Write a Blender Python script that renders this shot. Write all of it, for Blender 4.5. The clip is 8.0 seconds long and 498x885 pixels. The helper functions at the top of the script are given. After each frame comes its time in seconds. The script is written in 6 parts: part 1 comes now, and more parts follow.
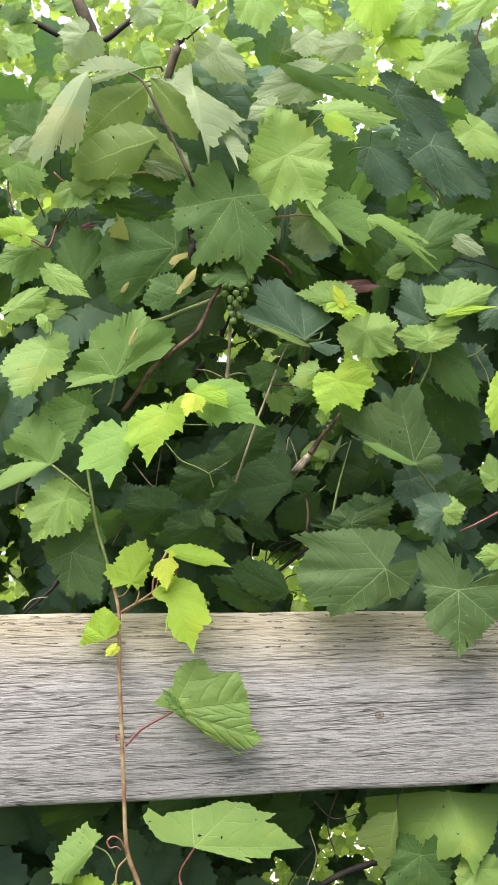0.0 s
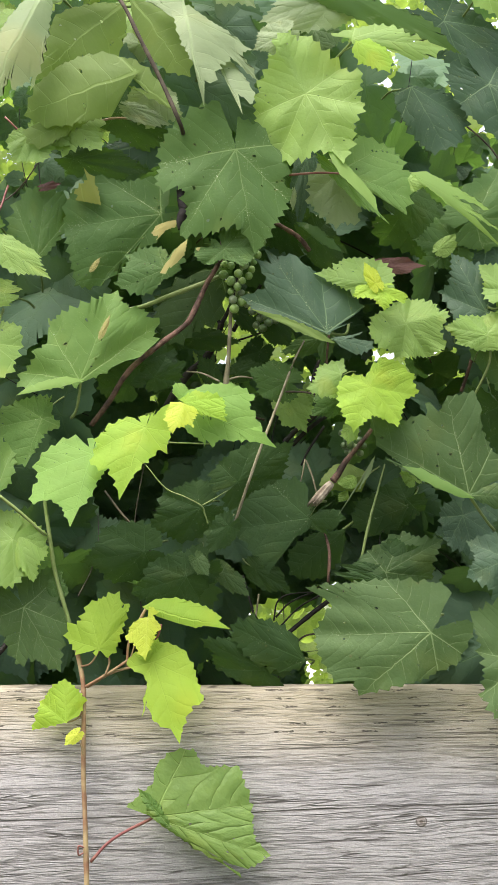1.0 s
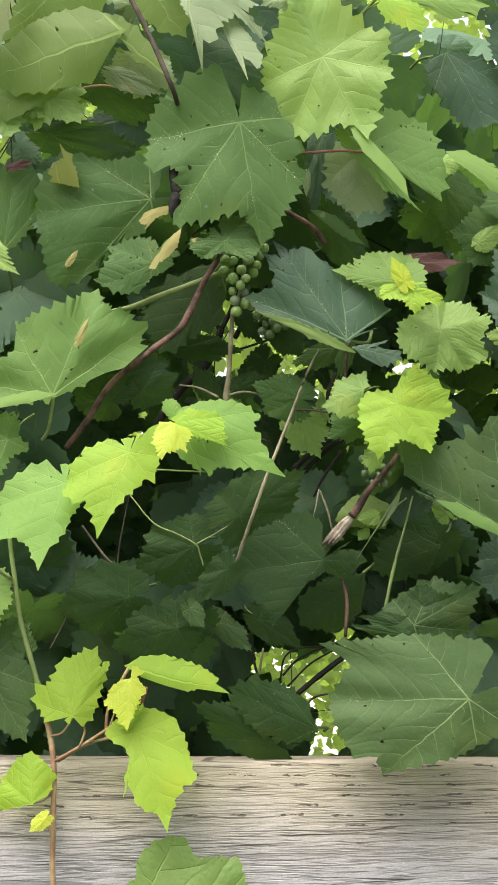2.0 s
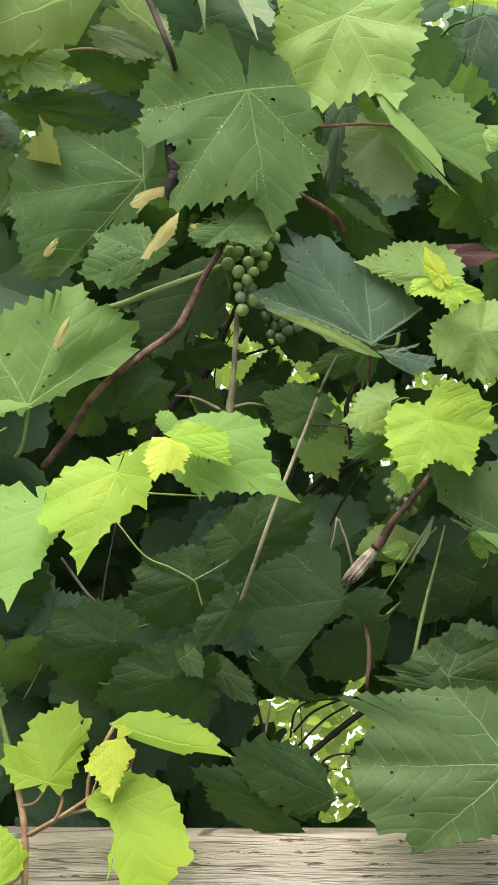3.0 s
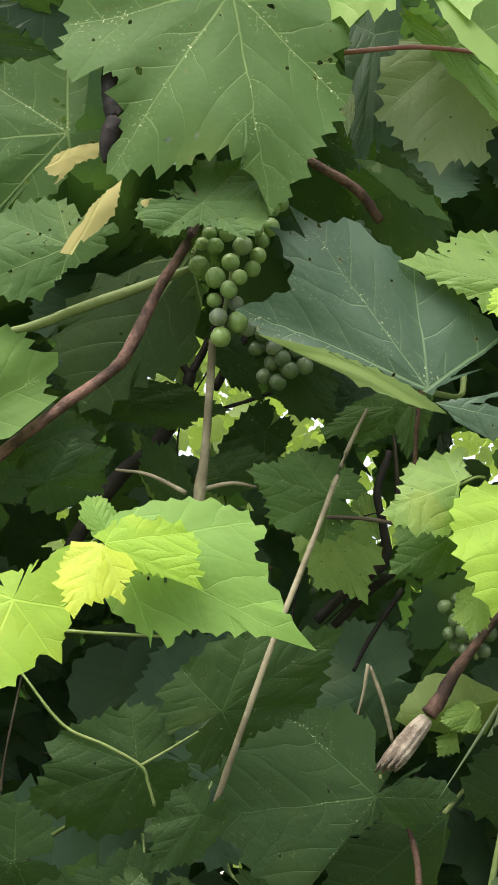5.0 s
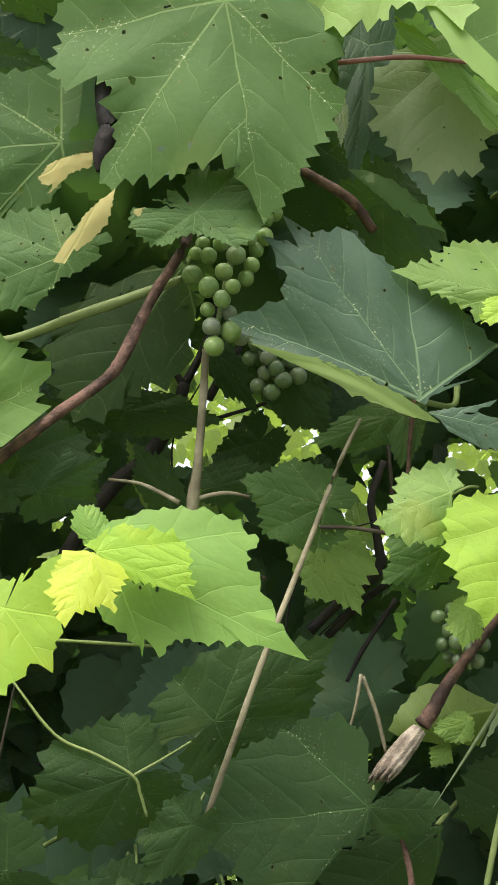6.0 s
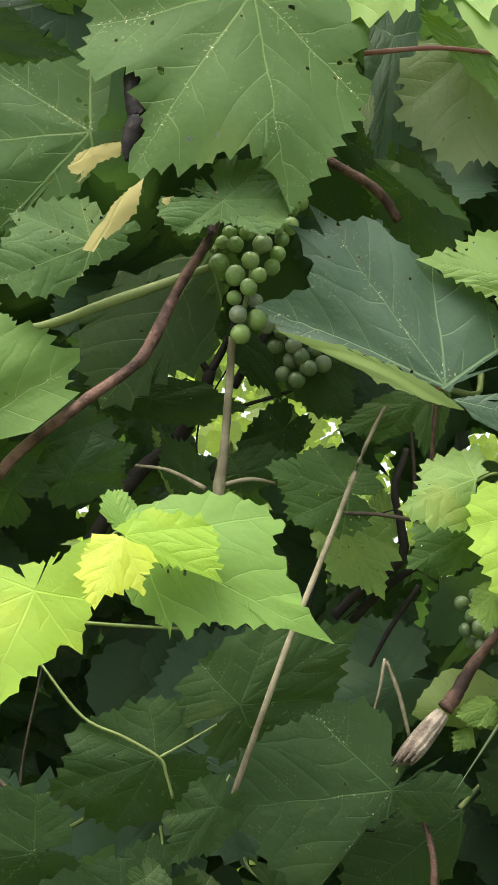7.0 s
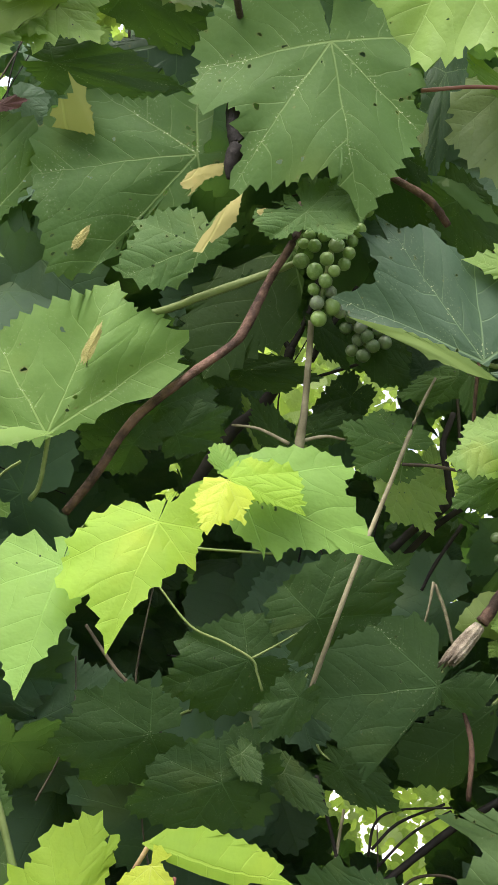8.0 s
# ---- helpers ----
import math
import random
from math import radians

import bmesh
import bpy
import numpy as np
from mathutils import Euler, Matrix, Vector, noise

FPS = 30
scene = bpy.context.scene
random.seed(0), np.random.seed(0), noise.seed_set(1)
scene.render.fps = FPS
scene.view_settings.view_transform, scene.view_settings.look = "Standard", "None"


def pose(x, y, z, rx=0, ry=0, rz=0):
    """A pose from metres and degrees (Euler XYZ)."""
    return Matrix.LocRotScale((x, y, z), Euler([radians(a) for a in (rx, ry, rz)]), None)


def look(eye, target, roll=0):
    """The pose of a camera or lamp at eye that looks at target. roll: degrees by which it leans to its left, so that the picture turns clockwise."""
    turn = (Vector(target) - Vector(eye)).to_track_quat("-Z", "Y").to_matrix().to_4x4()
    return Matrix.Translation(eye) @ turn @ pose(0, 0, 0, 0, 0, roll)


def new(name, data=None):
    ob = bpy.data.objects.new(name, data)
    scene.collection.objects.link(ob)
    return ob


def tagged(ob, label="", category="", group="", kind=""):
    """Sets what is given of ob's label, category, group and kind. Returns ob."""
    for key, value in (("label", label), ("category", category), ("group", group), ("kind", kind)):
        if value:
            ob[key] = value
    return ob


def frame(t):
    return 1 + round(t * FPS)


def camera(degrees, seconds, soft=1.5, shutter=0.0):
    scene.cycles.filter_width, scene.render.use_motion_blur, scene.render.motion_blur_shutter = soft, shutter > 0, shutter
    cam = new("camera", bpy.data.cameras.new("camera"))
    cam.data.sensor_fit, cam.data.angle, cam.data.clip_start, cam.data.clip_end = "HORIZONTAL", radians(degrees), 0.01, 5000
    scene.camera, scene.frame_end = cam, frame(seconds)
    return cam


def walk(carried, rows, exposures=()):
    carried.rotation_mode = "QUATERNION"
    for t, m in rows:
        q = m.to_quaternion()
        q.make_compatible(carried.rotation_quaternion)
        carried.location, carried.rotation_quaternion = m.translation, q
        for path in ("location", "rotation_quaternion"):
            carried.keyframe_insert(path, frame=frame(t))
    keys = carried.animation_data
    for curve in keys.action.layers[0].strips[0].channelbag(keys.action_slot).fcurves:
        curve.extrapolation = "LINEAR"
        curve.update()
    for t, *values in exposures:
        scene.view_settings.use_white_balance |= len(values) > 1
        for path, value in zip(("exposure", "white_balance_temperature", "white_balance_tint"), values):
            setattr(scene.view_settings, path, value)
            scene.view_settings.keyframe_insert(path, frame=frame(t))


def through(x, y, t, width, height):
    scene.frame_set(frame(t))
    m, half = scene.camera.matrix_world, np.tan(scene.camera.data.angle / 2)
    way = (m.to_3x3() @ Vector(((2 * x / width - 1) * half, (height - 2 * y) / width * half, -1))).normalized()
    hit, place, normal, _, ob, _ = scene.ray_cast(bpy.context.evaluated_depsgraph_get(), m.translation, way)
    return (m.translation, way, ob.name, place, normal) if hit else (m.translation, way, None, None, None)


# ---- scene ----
cam = camera(19.0, 8.0, soft=1.2)
# seconds, place in metres, then yaw, pitch and roll in degrees
ROWS = [
    (0.0, 0.0018, -0.0001, 1.2916, -0.04, 5.05, -0.01),
    (0.5, 0.0067, 0.1935, 1.3216, 0.31, 4.91, 0.18),
    (1.0, 0.0046, 0.3374, 1.3337, 0.28, 5.36, 0.34),
    (1.5, 0.0056, 0.4052, 1.3427, 0.39, 5.60, 0.57),
    (2.0, -0.0002, 0.5174, 1.3608, 0.21, 5.82, 0.72),
    (3.5, -0.0130, 0.7066, 1.3772, -0.41, 7.25, 1.05),
    (4.0, -0.0139, 0.7908, 1.3909, -0.65, 7.78, 1.06),
    (4.5, -0.0171, 0.9162, 1.4122, -1.10, 8.42, 1.06),
    (5.0, -0.0156, 0.9613, 1.4248, -1.45, 9.00, 1.12),
    (6.5, -0.0125, 0.9621, 1.4215, -1.29, 9.58, 1.33),
    (7.0, -0.0165, 0.9565, 1.4196, -0.80, 9.29, 1.50),
    (7.5, -0.0320, 0.9426, 1.4167, -0.47, 8.83, 1.66),
    (8.0, -0.0293, 0.8278, 1.3966, 1.16, 7.97, 2.16),
]
walk(cam, [(t, pose(x, y, z, 90 + pitch, 0, yaw) @ pose(0, 0, 0, 0, 0, roll)) for t, x, y, z, yaw, pitch, roll in ROWS])

# ---- sky and light ----
# A bright hazy sky, with a veiled sun high up, before the vine and to the left
world = bpy.data.worlds.new("sky")
scene.world = world
world.use_nodes = True
wn = world.node_tree.nodes
sky = wn.new("ShaderNodeTexSky")
sky.sky_type = "NISHITA"
sky.sun_disc = False
sky.sun_elevation = radians(65)
sky.sun_rotation = radians(215)
sky.air_density, sky.dust_density, sky.ozone_density = 0.8, 8.0, 0.6
haze = wn.new("ShaderNodeMix")
haze.data_type = "RGBA"
haze.inputs[0].default_value = 0.55
haze.inputs[7].default_value = (4.6, 4.85, 5.35, 1.0)
world.node_tree.links.new(sky.outputs[0], haze.inputs[6])
wn["Background"].inputs["Strength"].default_value = 0.15
world.node_tree.links.new(haze.outputs[2], wn["Background"].inputs["Color"])

sun = new("sun", bpy.data.lights.new("sun", "SUN"))
sun.data.energy, sun.data.angle, sun.data.color = 4.0, radians(58), (1.0, 0.96, 0.88)
sun.matrix_world = look((-1.1, 0.2, 5.1), (0, 1.5, 1.3))
scene.view_settings.exposure = 1.63


# ---- materials ----
class Graph:
    """Short hand for building a node material."""

    def __init__(self, name):
        self.mat = bpy.data.materials.new(name)
        self.mat.use_nodes = True
        self.tree = self.mat.node_tree
        self.tree.nodes.clear()
        self.out = self.tree.nodes.new("ShaderNodeOutputMaterial")

    def node(self, kind, **inputs):
        n = self.tree.nodes.new(kind)
        for key, value in inputs.items():
            self.plug(n.inputs[key.replace("_", " ")], value)
        return n

    def plug(self, socket, value):
        if isinstance(value, bpy.types.NodeSocket):
            self.tree.links.new(value, socket)
        else:
            socket.default_value = value

    def math(self, op, a, b=0.0, c=0.0, clamp=False):
        n = self.tree.nodes.new("ShaderNodeMath")
        n.operation, n.use_clamp = op, clamp
        for socket, value in zip(n.inputs, (a, b, c)):
            self.plug(socket, value)
        return n.outputs[0]

    def step(self, value, low, high, to_low=0.0, to_high=1.0):
        n = self.tree.nodes.new("ShaderNodeMapRange")
        n.interpolation_type = "SMOOTHSTEP"
        for socket, v in zip(n.inputs, (value, low, high, to_low, to_high)):
            self.plug(socket, v)
        return n.outputs[0]

    def mix(self, fac, a, b, blend="MIX"):
        n = self.tree.nodes.new("ShaderNodeMix")
        n.data_type, n.blend_type = "RGBA", blend
        self.plug(n.inputs[0], fac)
        for socket, v in ((n.inputs[6], a), (n.inputs[7], b)):
            self.plug(socket, v if isinstance(v, bpy.types.NodeSocket) else (*v, 1.0))
        return n.outputs[2]

    def noise(self, vector, scale, detail=4.0, rough=0.55):
        n = self.node("ShaderNodeTexNoise", Vector=vector, Scale=scale, Detail=detail, Roughness=rough)
        return n.outputs["Fac"]

    def scaled(self, vector, by, shift=(0, 0, 0)):
        n = self.node("ShaderNodeMapping", Vector=vector)
        n.inputs["Scale"].default_value = by
        n.inputs["Location"].default_value = shift
        return n.outputs[0]

    def finish(self, shader):
        self.tree.links.new(shader, self.out.inputs["Surface"])
        return self.mat


def leaf_material(name, dark, light, vein, through, gloss=0.5, specks=0.0, holes=0.0, scars=0.0, see=0.35, island=False, relief=0.36):
    """A grape leaf: palmate veins with curved side veins, a net of small ones, blotches, feeding marks, ragged holes, light shining through."""
    g = Graph(name)
    dark, light = (tuple(c * k for c, k in zip(tone, (1.24, 1.0, 1.60))) for tone in (dark, light))
    uv = g.tree.nodes.new("ShaderNodeUVMap")
    uv.uv_map = "leaf"
    if island:
        chance = g.tree.nodes.new("ShaderNodeNewGeometry").outputs["Random Per Island"]
    else:
        chance = g.tree.nodes.new("ShaderNodeObjectInfo").outputs["Random"]
    shift = g.node("ShaderNodeCombineXYZ", X=g.math("MULTIPLY", chance, 37.0), Y=g.math("MULTIPLY", chance, 11.0), Z=0.0)
    place = g.tree.nodes.new("ShaderNodeVectorMath")
    g.plug(place.inputs[0], uv.outputs[0])
    g.plug(place.inputs[1], shift.outputs[0])
    where = place.outputs[0]
    sep = g.node("ShaderNodeSeparateXYZ", Vector=uv.outputs[0])
    x, y = sep.outputs[0], sep.outputs[1]
    wob = g.math("SUBTRACT", g.noise(where, 4.0, 2.0), 0.5)
    r = g.math("SQRT", g.math("ADD", g.math("MULTIPLY", x, x), g.math("MULTIPLY", y, y)))
    phi = g.math("ABSOLUTE", g.math("ADD", g.math("ARCTAN2", x, y), g.math("MULTIPLY", wob, 0.10)))
    d = g.math("MINIMUM", phi, g.math("ABSOLUTE", g.math("SUBTRACT", phi, 0.84)))
    d = g.math("MINIMUM", d, g.math("ABSOLUTE", g.math("SUBTRACT", phi, 1.72)))
    v = g.math("MULTIPLY", r, g.math("SINE", d))
    u = g.math("MULTIPLY", r, g.math("COSINE", d))
    width = g.math("MAXIMUM", g.math("MULTIPLY_ADD", u, -0.0075, 0.0085), 0.0016)
    main = g.step(g.math("DIVIDE", v, width), 0.35, 1.15, 1.0, 0.0)
    # side veins leave the main ones by turns and bend towards the tips
    turn = g.math("SIGN", g.math("SINE", g.math("MULTIPLY", phi, 7.3)))
    run = g.math("MULTIPLY_ADD", v, -0.62, g.math("MULTIPLY_ADD", wob, 0.10, u))
    run = g.math("ADD", run, g.math("MULTIPLY", g.math("MULTIPLY", v, v), -0.9))
    run = g.math("ADD", g.math("MULTIPLY", run, 5.6), g.math("ADD", g.math("MULTIPLY", turn, 0.22), g.math("MULTIPLY", g.math("SIGN", x), 0.13)))
    run = g.math("FRACT", g.math("ADD", run, 4.0))
    off = g.math("ABSOLUTE", g.math("SUBTRACT", run, 0.5))
    thin = g.math("MAXIMUM", g.math("MULTIPLY_ADD", v, -0.09, 0.030), 0.010)
    side = g.math("MULTIPLY", g.step(g.math("DIVIDE", off, thin), 0.3, 1.2, 1.0, 0.0), g.step(v, 0.10, 0.34, 1.0, 0.25))
    net = g.node("ShaderNodeTexVoronoi", Vector=where, Scale=21.0)
    net.feature = "DISTANCE_TO_EDGE"
    mesh = g.step(net.outputs["Distance"], 0.0, 0.07, 1.0, 0.0)
    veins = g.math("MAXIMUM", main, g.math("MULTIPLY", side, 0.60))

    blotch = g.noise(where, 2.2, 5.0, 0.6)
    mottle = g.noise(where, 9.0, 4.0, 0.65)
    grain = g.noise(where, 70.0, 3.0)
    tone = g.math("ADD", g.math("MULTIPLY", blotch, 0.8), g.math("MULTIPLY_ADD", chance, 0.5, -0.25))
    tone = g.math("ADD", tone, g.math("MULTIPLY_ADD", mottle, 0.5, -0.22), clamp=True)
    colour = g.mix(tone, dark, light)
    colour = g.mix(g.math("MULTIPLY", grain, 0.22), colour, tuple(c * 0.6 for c in dark))
    colour = g.mix(g.math("MULTIPLY", g.step(g.noise(where, 1.4, 2.0), 0.56, 0.74), 0.20), colour, (light[0] * 1.7, light[1] * 1.12, light[2] * 0.55))
    colour = g.mix(g.math("MULTIPLY", mesh, 0.035), colour, vein)
    colour = g.mix(g.math("MULTIPLY", veins, 0.46), colour, vein)
    rough = g.math("MULTIPLY_ADD", mottle, 0.30, 0.52 - 0.3 * gloss)
    if specks:
        fleck = g.step(g.noise(where, 62.0, 2.0, 0.5), 0.60, 0.68)
        patchy = g.step(g.noise(where, 4.5, 2.0), 0.50, 0.62)
        near = g.step(v, 0.0, 0.030, 1.0, 0.22)
        marks = g.math("MULTIPLY", g.math("MULTIPLY", fleck, patchy), g.math("MULTIPLY", near, specks))
        colour = g.mix(marks, colour, (0.44, 0.50, 0.27))
    if scars:
        scar = g.math("MULTIPLY", g.step(g.noise(where, 2.6, 3.0), 0.655, 0.70), scars)
        colour = g.mix(scar, colour, (0.40, 0.19, 0.055))
    bite = None
    if holes:
        bent = g.tree.nodes.new("ShaderNodeVectorMath")
        g.plug(bent.inputs[0], where)
        warp = g.node("ShaderNodeTexNoise", Vector=where, Scale=16.0, Detail=2.0)
        small = g.tree.nodes.new("ShaderNodeVectorMath")
        small.operation = "SCALE"
        g.plug(small.inputs[0], warp.outputs["Color"])
        small.inputs["Scale"].default_value = 0.07
        g.plug(bent.inputs[1], small.outputs[0])
        near = g.step(g.noise(where, 2.6, 2.0), 0.46, 0.53)
        cells = g.node("ShaderNodeTexVoronoi", Vector=bent.outputs[0], Scale=10.0)
        chew = g.math("SUBTRACT", cells.outputs["Distance"], g.math("MULTIPLY", near, 0.08 + 0.07 * holes))
        cells = g.node("ShaderNodeTexVoronoi", Vector=bent.outputs[0], Scale=3.1)
        chew = g.math("MINIMUM", chew, g.math("SUBTRACT", cells.outputs["Distance"], g.step(cells.outputs["Color"], 0.48, 0.54, 0.0, 0.060 * holes)))
        bite = g.math("LESS_THAN", chew, 0.0)
        colour = g.mix(g.step(chew, 0.0, 0.045, 0.75, 0.0), colour, (0.11, 0.10, 0.035))
    height = g.math("ADD", g.math("MULTIPLY", veins, -0.35), g.math("MULTIPLY", g.noise(where, 7.0, 3.0, 0.5), 0.9))
    height = g.math("ADD", height, g.math("MULTIPLY", net.outputs["Distance"], 0.16))
    quilt = g.math("MULTIPLY", g.math("SUBTRACT", 1.0, g.math("POWER", g.math("MULTIPLY_ADD", off, -2.0, 1.0), 3.0)), g.step(v, 0.0, 0.08))
    height = g.math("ADD", height, g.math("MULTIPLY", quilt, 0.36))
    bump = g.node("ShaderNodeBump", Height=height, Strength=relief, Distance=0.0016)
    surface = g.node("ShaderNodeBsdfPrincipled", Base_Color=colour, Roughness=rough, Normal=bump.outputs[0])
    surface.inputs["Specular IOR Level"].default_value = 0.10 + 0.32 * gloss
    glow = g.mix(0.75, colour, through)
    glow = g.mix(g.math("MULTIPLY", veins, 0.40), glow, tuple(c * 0.5 for c in through))
    back = g.node("ShaderNodeBsdfTranslucent", Color=glow, Normal=bump.outputs[0])
    shader = g.node("ShaderNodeMixShader", Fac=see)
    g.plug(shader.inputs[1], surface.outputs[0])
    g.plug(shader.inputs[2], back.outputs[0])
    last = shader.outputs[0]
    if holes:
        clear = g.node("ShaderNodeBsdfTransparent")
        cut = g.node("ShaderNodeMixShader", Fac=bite)
        g.plug(cut.inputs[1], last)
        g.plug(cut.inputs[2], clear.outputs[0])
        last = cut.outputs[0]
    return g.finish(last)


# mature green scaled down: the shade inside the vine is put into this colour
MATURE_SHADED = leaf_material("leaf_mature_shaded", (0.017, 0.045, 0.010), (0.035, 0.080, 0.016), (0.080, 0.145, 0.050), (0.12, 0.25, 0.02), 0.15, 0.8, 0.6, 0.0)
WORN = leaf_material("leaf_worn", (0.027, 0.072, 0.012), (0.047, 0.108, 0.019), (0.20, 0.28, 0.10), (0.21, 0.36, 0.03), 0.14, 1.0, 1.0, 0.0)
# glossy leaf; the bluish tint of its base colour stands in for reflected sky
WAXY_SKY = leaf_material("leaf_waxy_sky_tint", (0.020, 0.053, 0.019), (0.039, 0.085, 0.030), (0.15, 0.23, 0.11), (0.08, 0.19, 0.035), 0.40, 0.8, 0.5, 0.0, 0.28)
# lighter copy of the worn leaf; brighter light on the left is in its colour
LIGHTENED = leaf_material("leaf_lightened", (0.056, 0.138, 0.020), (0.102, 0.205, 0.034), (0.28, 0.38, 0.13), (0.33, 0.50, 0.04), 0.26, 0.8, 0.9, 0.0, 0.4)
LUSH = leaf_material("leaf_lush", (0.024, 0.058, 0.012), (0.043, 0.090, 0.020), (0.27, 0.36, 0.15), (0.20, 0.36, 0.03), 0.18, 0.6, 0.6, 0.0)
FRESH = leaf_material("leaf_fresh", (0.085, 0.185, 0.026), (0.150, 0.275, 0.044), (0.34, 0.46, 0.14), (0.40, 0.60, 0.04), 0.42, 0.4, 0.4, 0.0, 0.45)
SPRING = leaf_material("leaf_spring", (0.074, 0.180, 0.021), (0.126, 0.262, 0.034), (0.22, 0.38, 0.09), (0.30, 0.58, 0.04), 0.28, 0.2, 0.2, 0.0, 0.45)
YOUNG = leaf_material("leaf_young", (0.125, 0.262, 0.016), (0.185, 0.330, 0.024), (0.33, 0.46, 0.07), (0.48, 0.70, 0.04), 0.3, 0.0, 0.0, 0.0, 0.48)
BUD = leaf_material("leaf_bud", (0.200, 0.315, 0.018), (0.275, 0.385, 0.028), (0.47, 0.52, 0.14), (0.74, 0.82, 0.06), 0.4, 0.0, 0.0, 0.0, 0.48)
PALE = leaf_material("leaf_pale", (0.115, 0.190, 0.062), (0.165, 0.245, 0.090), (0.24, 0.32, 0.15), (0.34, 0.48, 0.08), 0.4, 0.2, 0.3, 0.0, 0.4)
YELLOW = leaf_material("leaf_yellowing", (0.085, 0.130, 0.018), (0.170, 0.205, 0.024), (0.20, 0.26, 0.05), (0.50, 0.48, 0.03), 0.3, 0.3, 0.4, 0.3, 0.4)
OLIVE = leaf_material("leaf_olive", (0.072, 0.140, 0.022), (0.120, 0.200, 0.036), (0.28, 0.38, 0.12), (0.34, 0.50, 0.05), 0.35, 0.3, 0.4, 0.0, 0.42)
CRINKLED = leaf_material("leaf_crinkled", (0.040, 0.105, 0.016), (0.120, 0.220, 0.034), (0.30, 0.42, 0.12), (0.30, 0.48, 0.04), 0.45, 0.3, 0.5, 0.0, 0.35, False, 1.2)
DEAD = leaf_material("leaf_dead", (0.060, 0.036, 0.022), (0.130, 0.080, 0.048), (0.10, 0.06, 0.035), (0.16, 0.09, 0.04), 0.2, 0.0, 0.0, 0.0, 0.2)
DRY = leaf_material("leaf_scorched", (0.205, 0.230, 0.052), (0.300, 0.330, 0.085), (0.27, 0.29, 0.09), (0.40, 0.38, 0.15), 0.15, 0.0, 0.0, 0.4, 0.3)
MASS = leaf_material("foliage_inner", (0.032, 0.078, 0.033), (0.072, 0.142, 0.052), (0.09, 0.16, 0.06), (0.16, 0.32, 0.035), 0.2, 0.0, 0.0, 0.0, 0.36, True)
FAR = leaf_material("foliage_far", (0.030, 0.065, 0.018), (0.150, 0.225, 0.050), (0.25, 0.32, 0.10), (0.46, 0.64, 0.09), 0.4, 0.0, 0.0, 0.0, 0.55, True)


def bark_material(name, dark, light, scale=1.0, rough=0.7, bump=0.6):
    g = Graph(name)
    co = g.tree.nodes.new("ShaderNodeTexCoord").outputs["Object"]
    big = g.noise(co, 60 * scale, 5.0, 0.6)
    fine = g.noise(co, 420 * scale, 4.0, 0.65)
    colour = g.mix(g.step(big, 0.35, 0.68), dark, light)
    colour = g.mix(g.math("MULTIPLY", fine, 0.45), colour, tuple(c * 0.45 for c in dark))
    b = g.node("ShaderNodeBump", Height=g.math("ADD", big, g.math("MULTIPLY", fine, 0.6)), Strength=bump, Distance=0.001)
    s = g.node("ShaderNodeBsdfPrincipled", Base_Color=colour, Roughness=rough, Normal=b.outputs[0])
    s.inputs["Specular IOR Level"].default_value = 0.2
    return g.finish(s.outputs[0])


CANE = bark_material("cane_reddish_bark", (0.028, 0.016, 0.012), (0.150, 0.085, 0.062), 1.6, 0.7, 1.0)
GREY = bark_material("grey_twig_bark", (0.12, 0.105, 0.066), (0.27, 0.24, 0.165))
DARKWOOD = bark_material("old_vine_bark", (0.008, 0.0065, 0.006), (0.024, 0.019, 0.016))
BROWN = bark_material("brown_branch_bark", (0.040, 0.031, 0.023), (0.100, 0.078, 0.058))
GREEN = bark_material("green_stem_skin", (0.105, 0.145, 0.045), (0.185, 0.225, 0.085), 0.6, 0.5, 0.2)
TAN = bark_material("young_stem_skin", (0.17, 0.090, 0.052), (0.29, 0.225, 0.12), 0.8, 0.5, 0.25)
RED = bark_material("red_petiole_skin", (0.15, 0.050, 0.050), (0.24, 0.115, 0.09), 0.6, 0.45, 0.2)
SPLINTER = bark_material("bare_splintered_wood", (0.10, 0.078, 0.06), (0.33, 0.28, 0.22), 2.0, 0.8, 1.0)


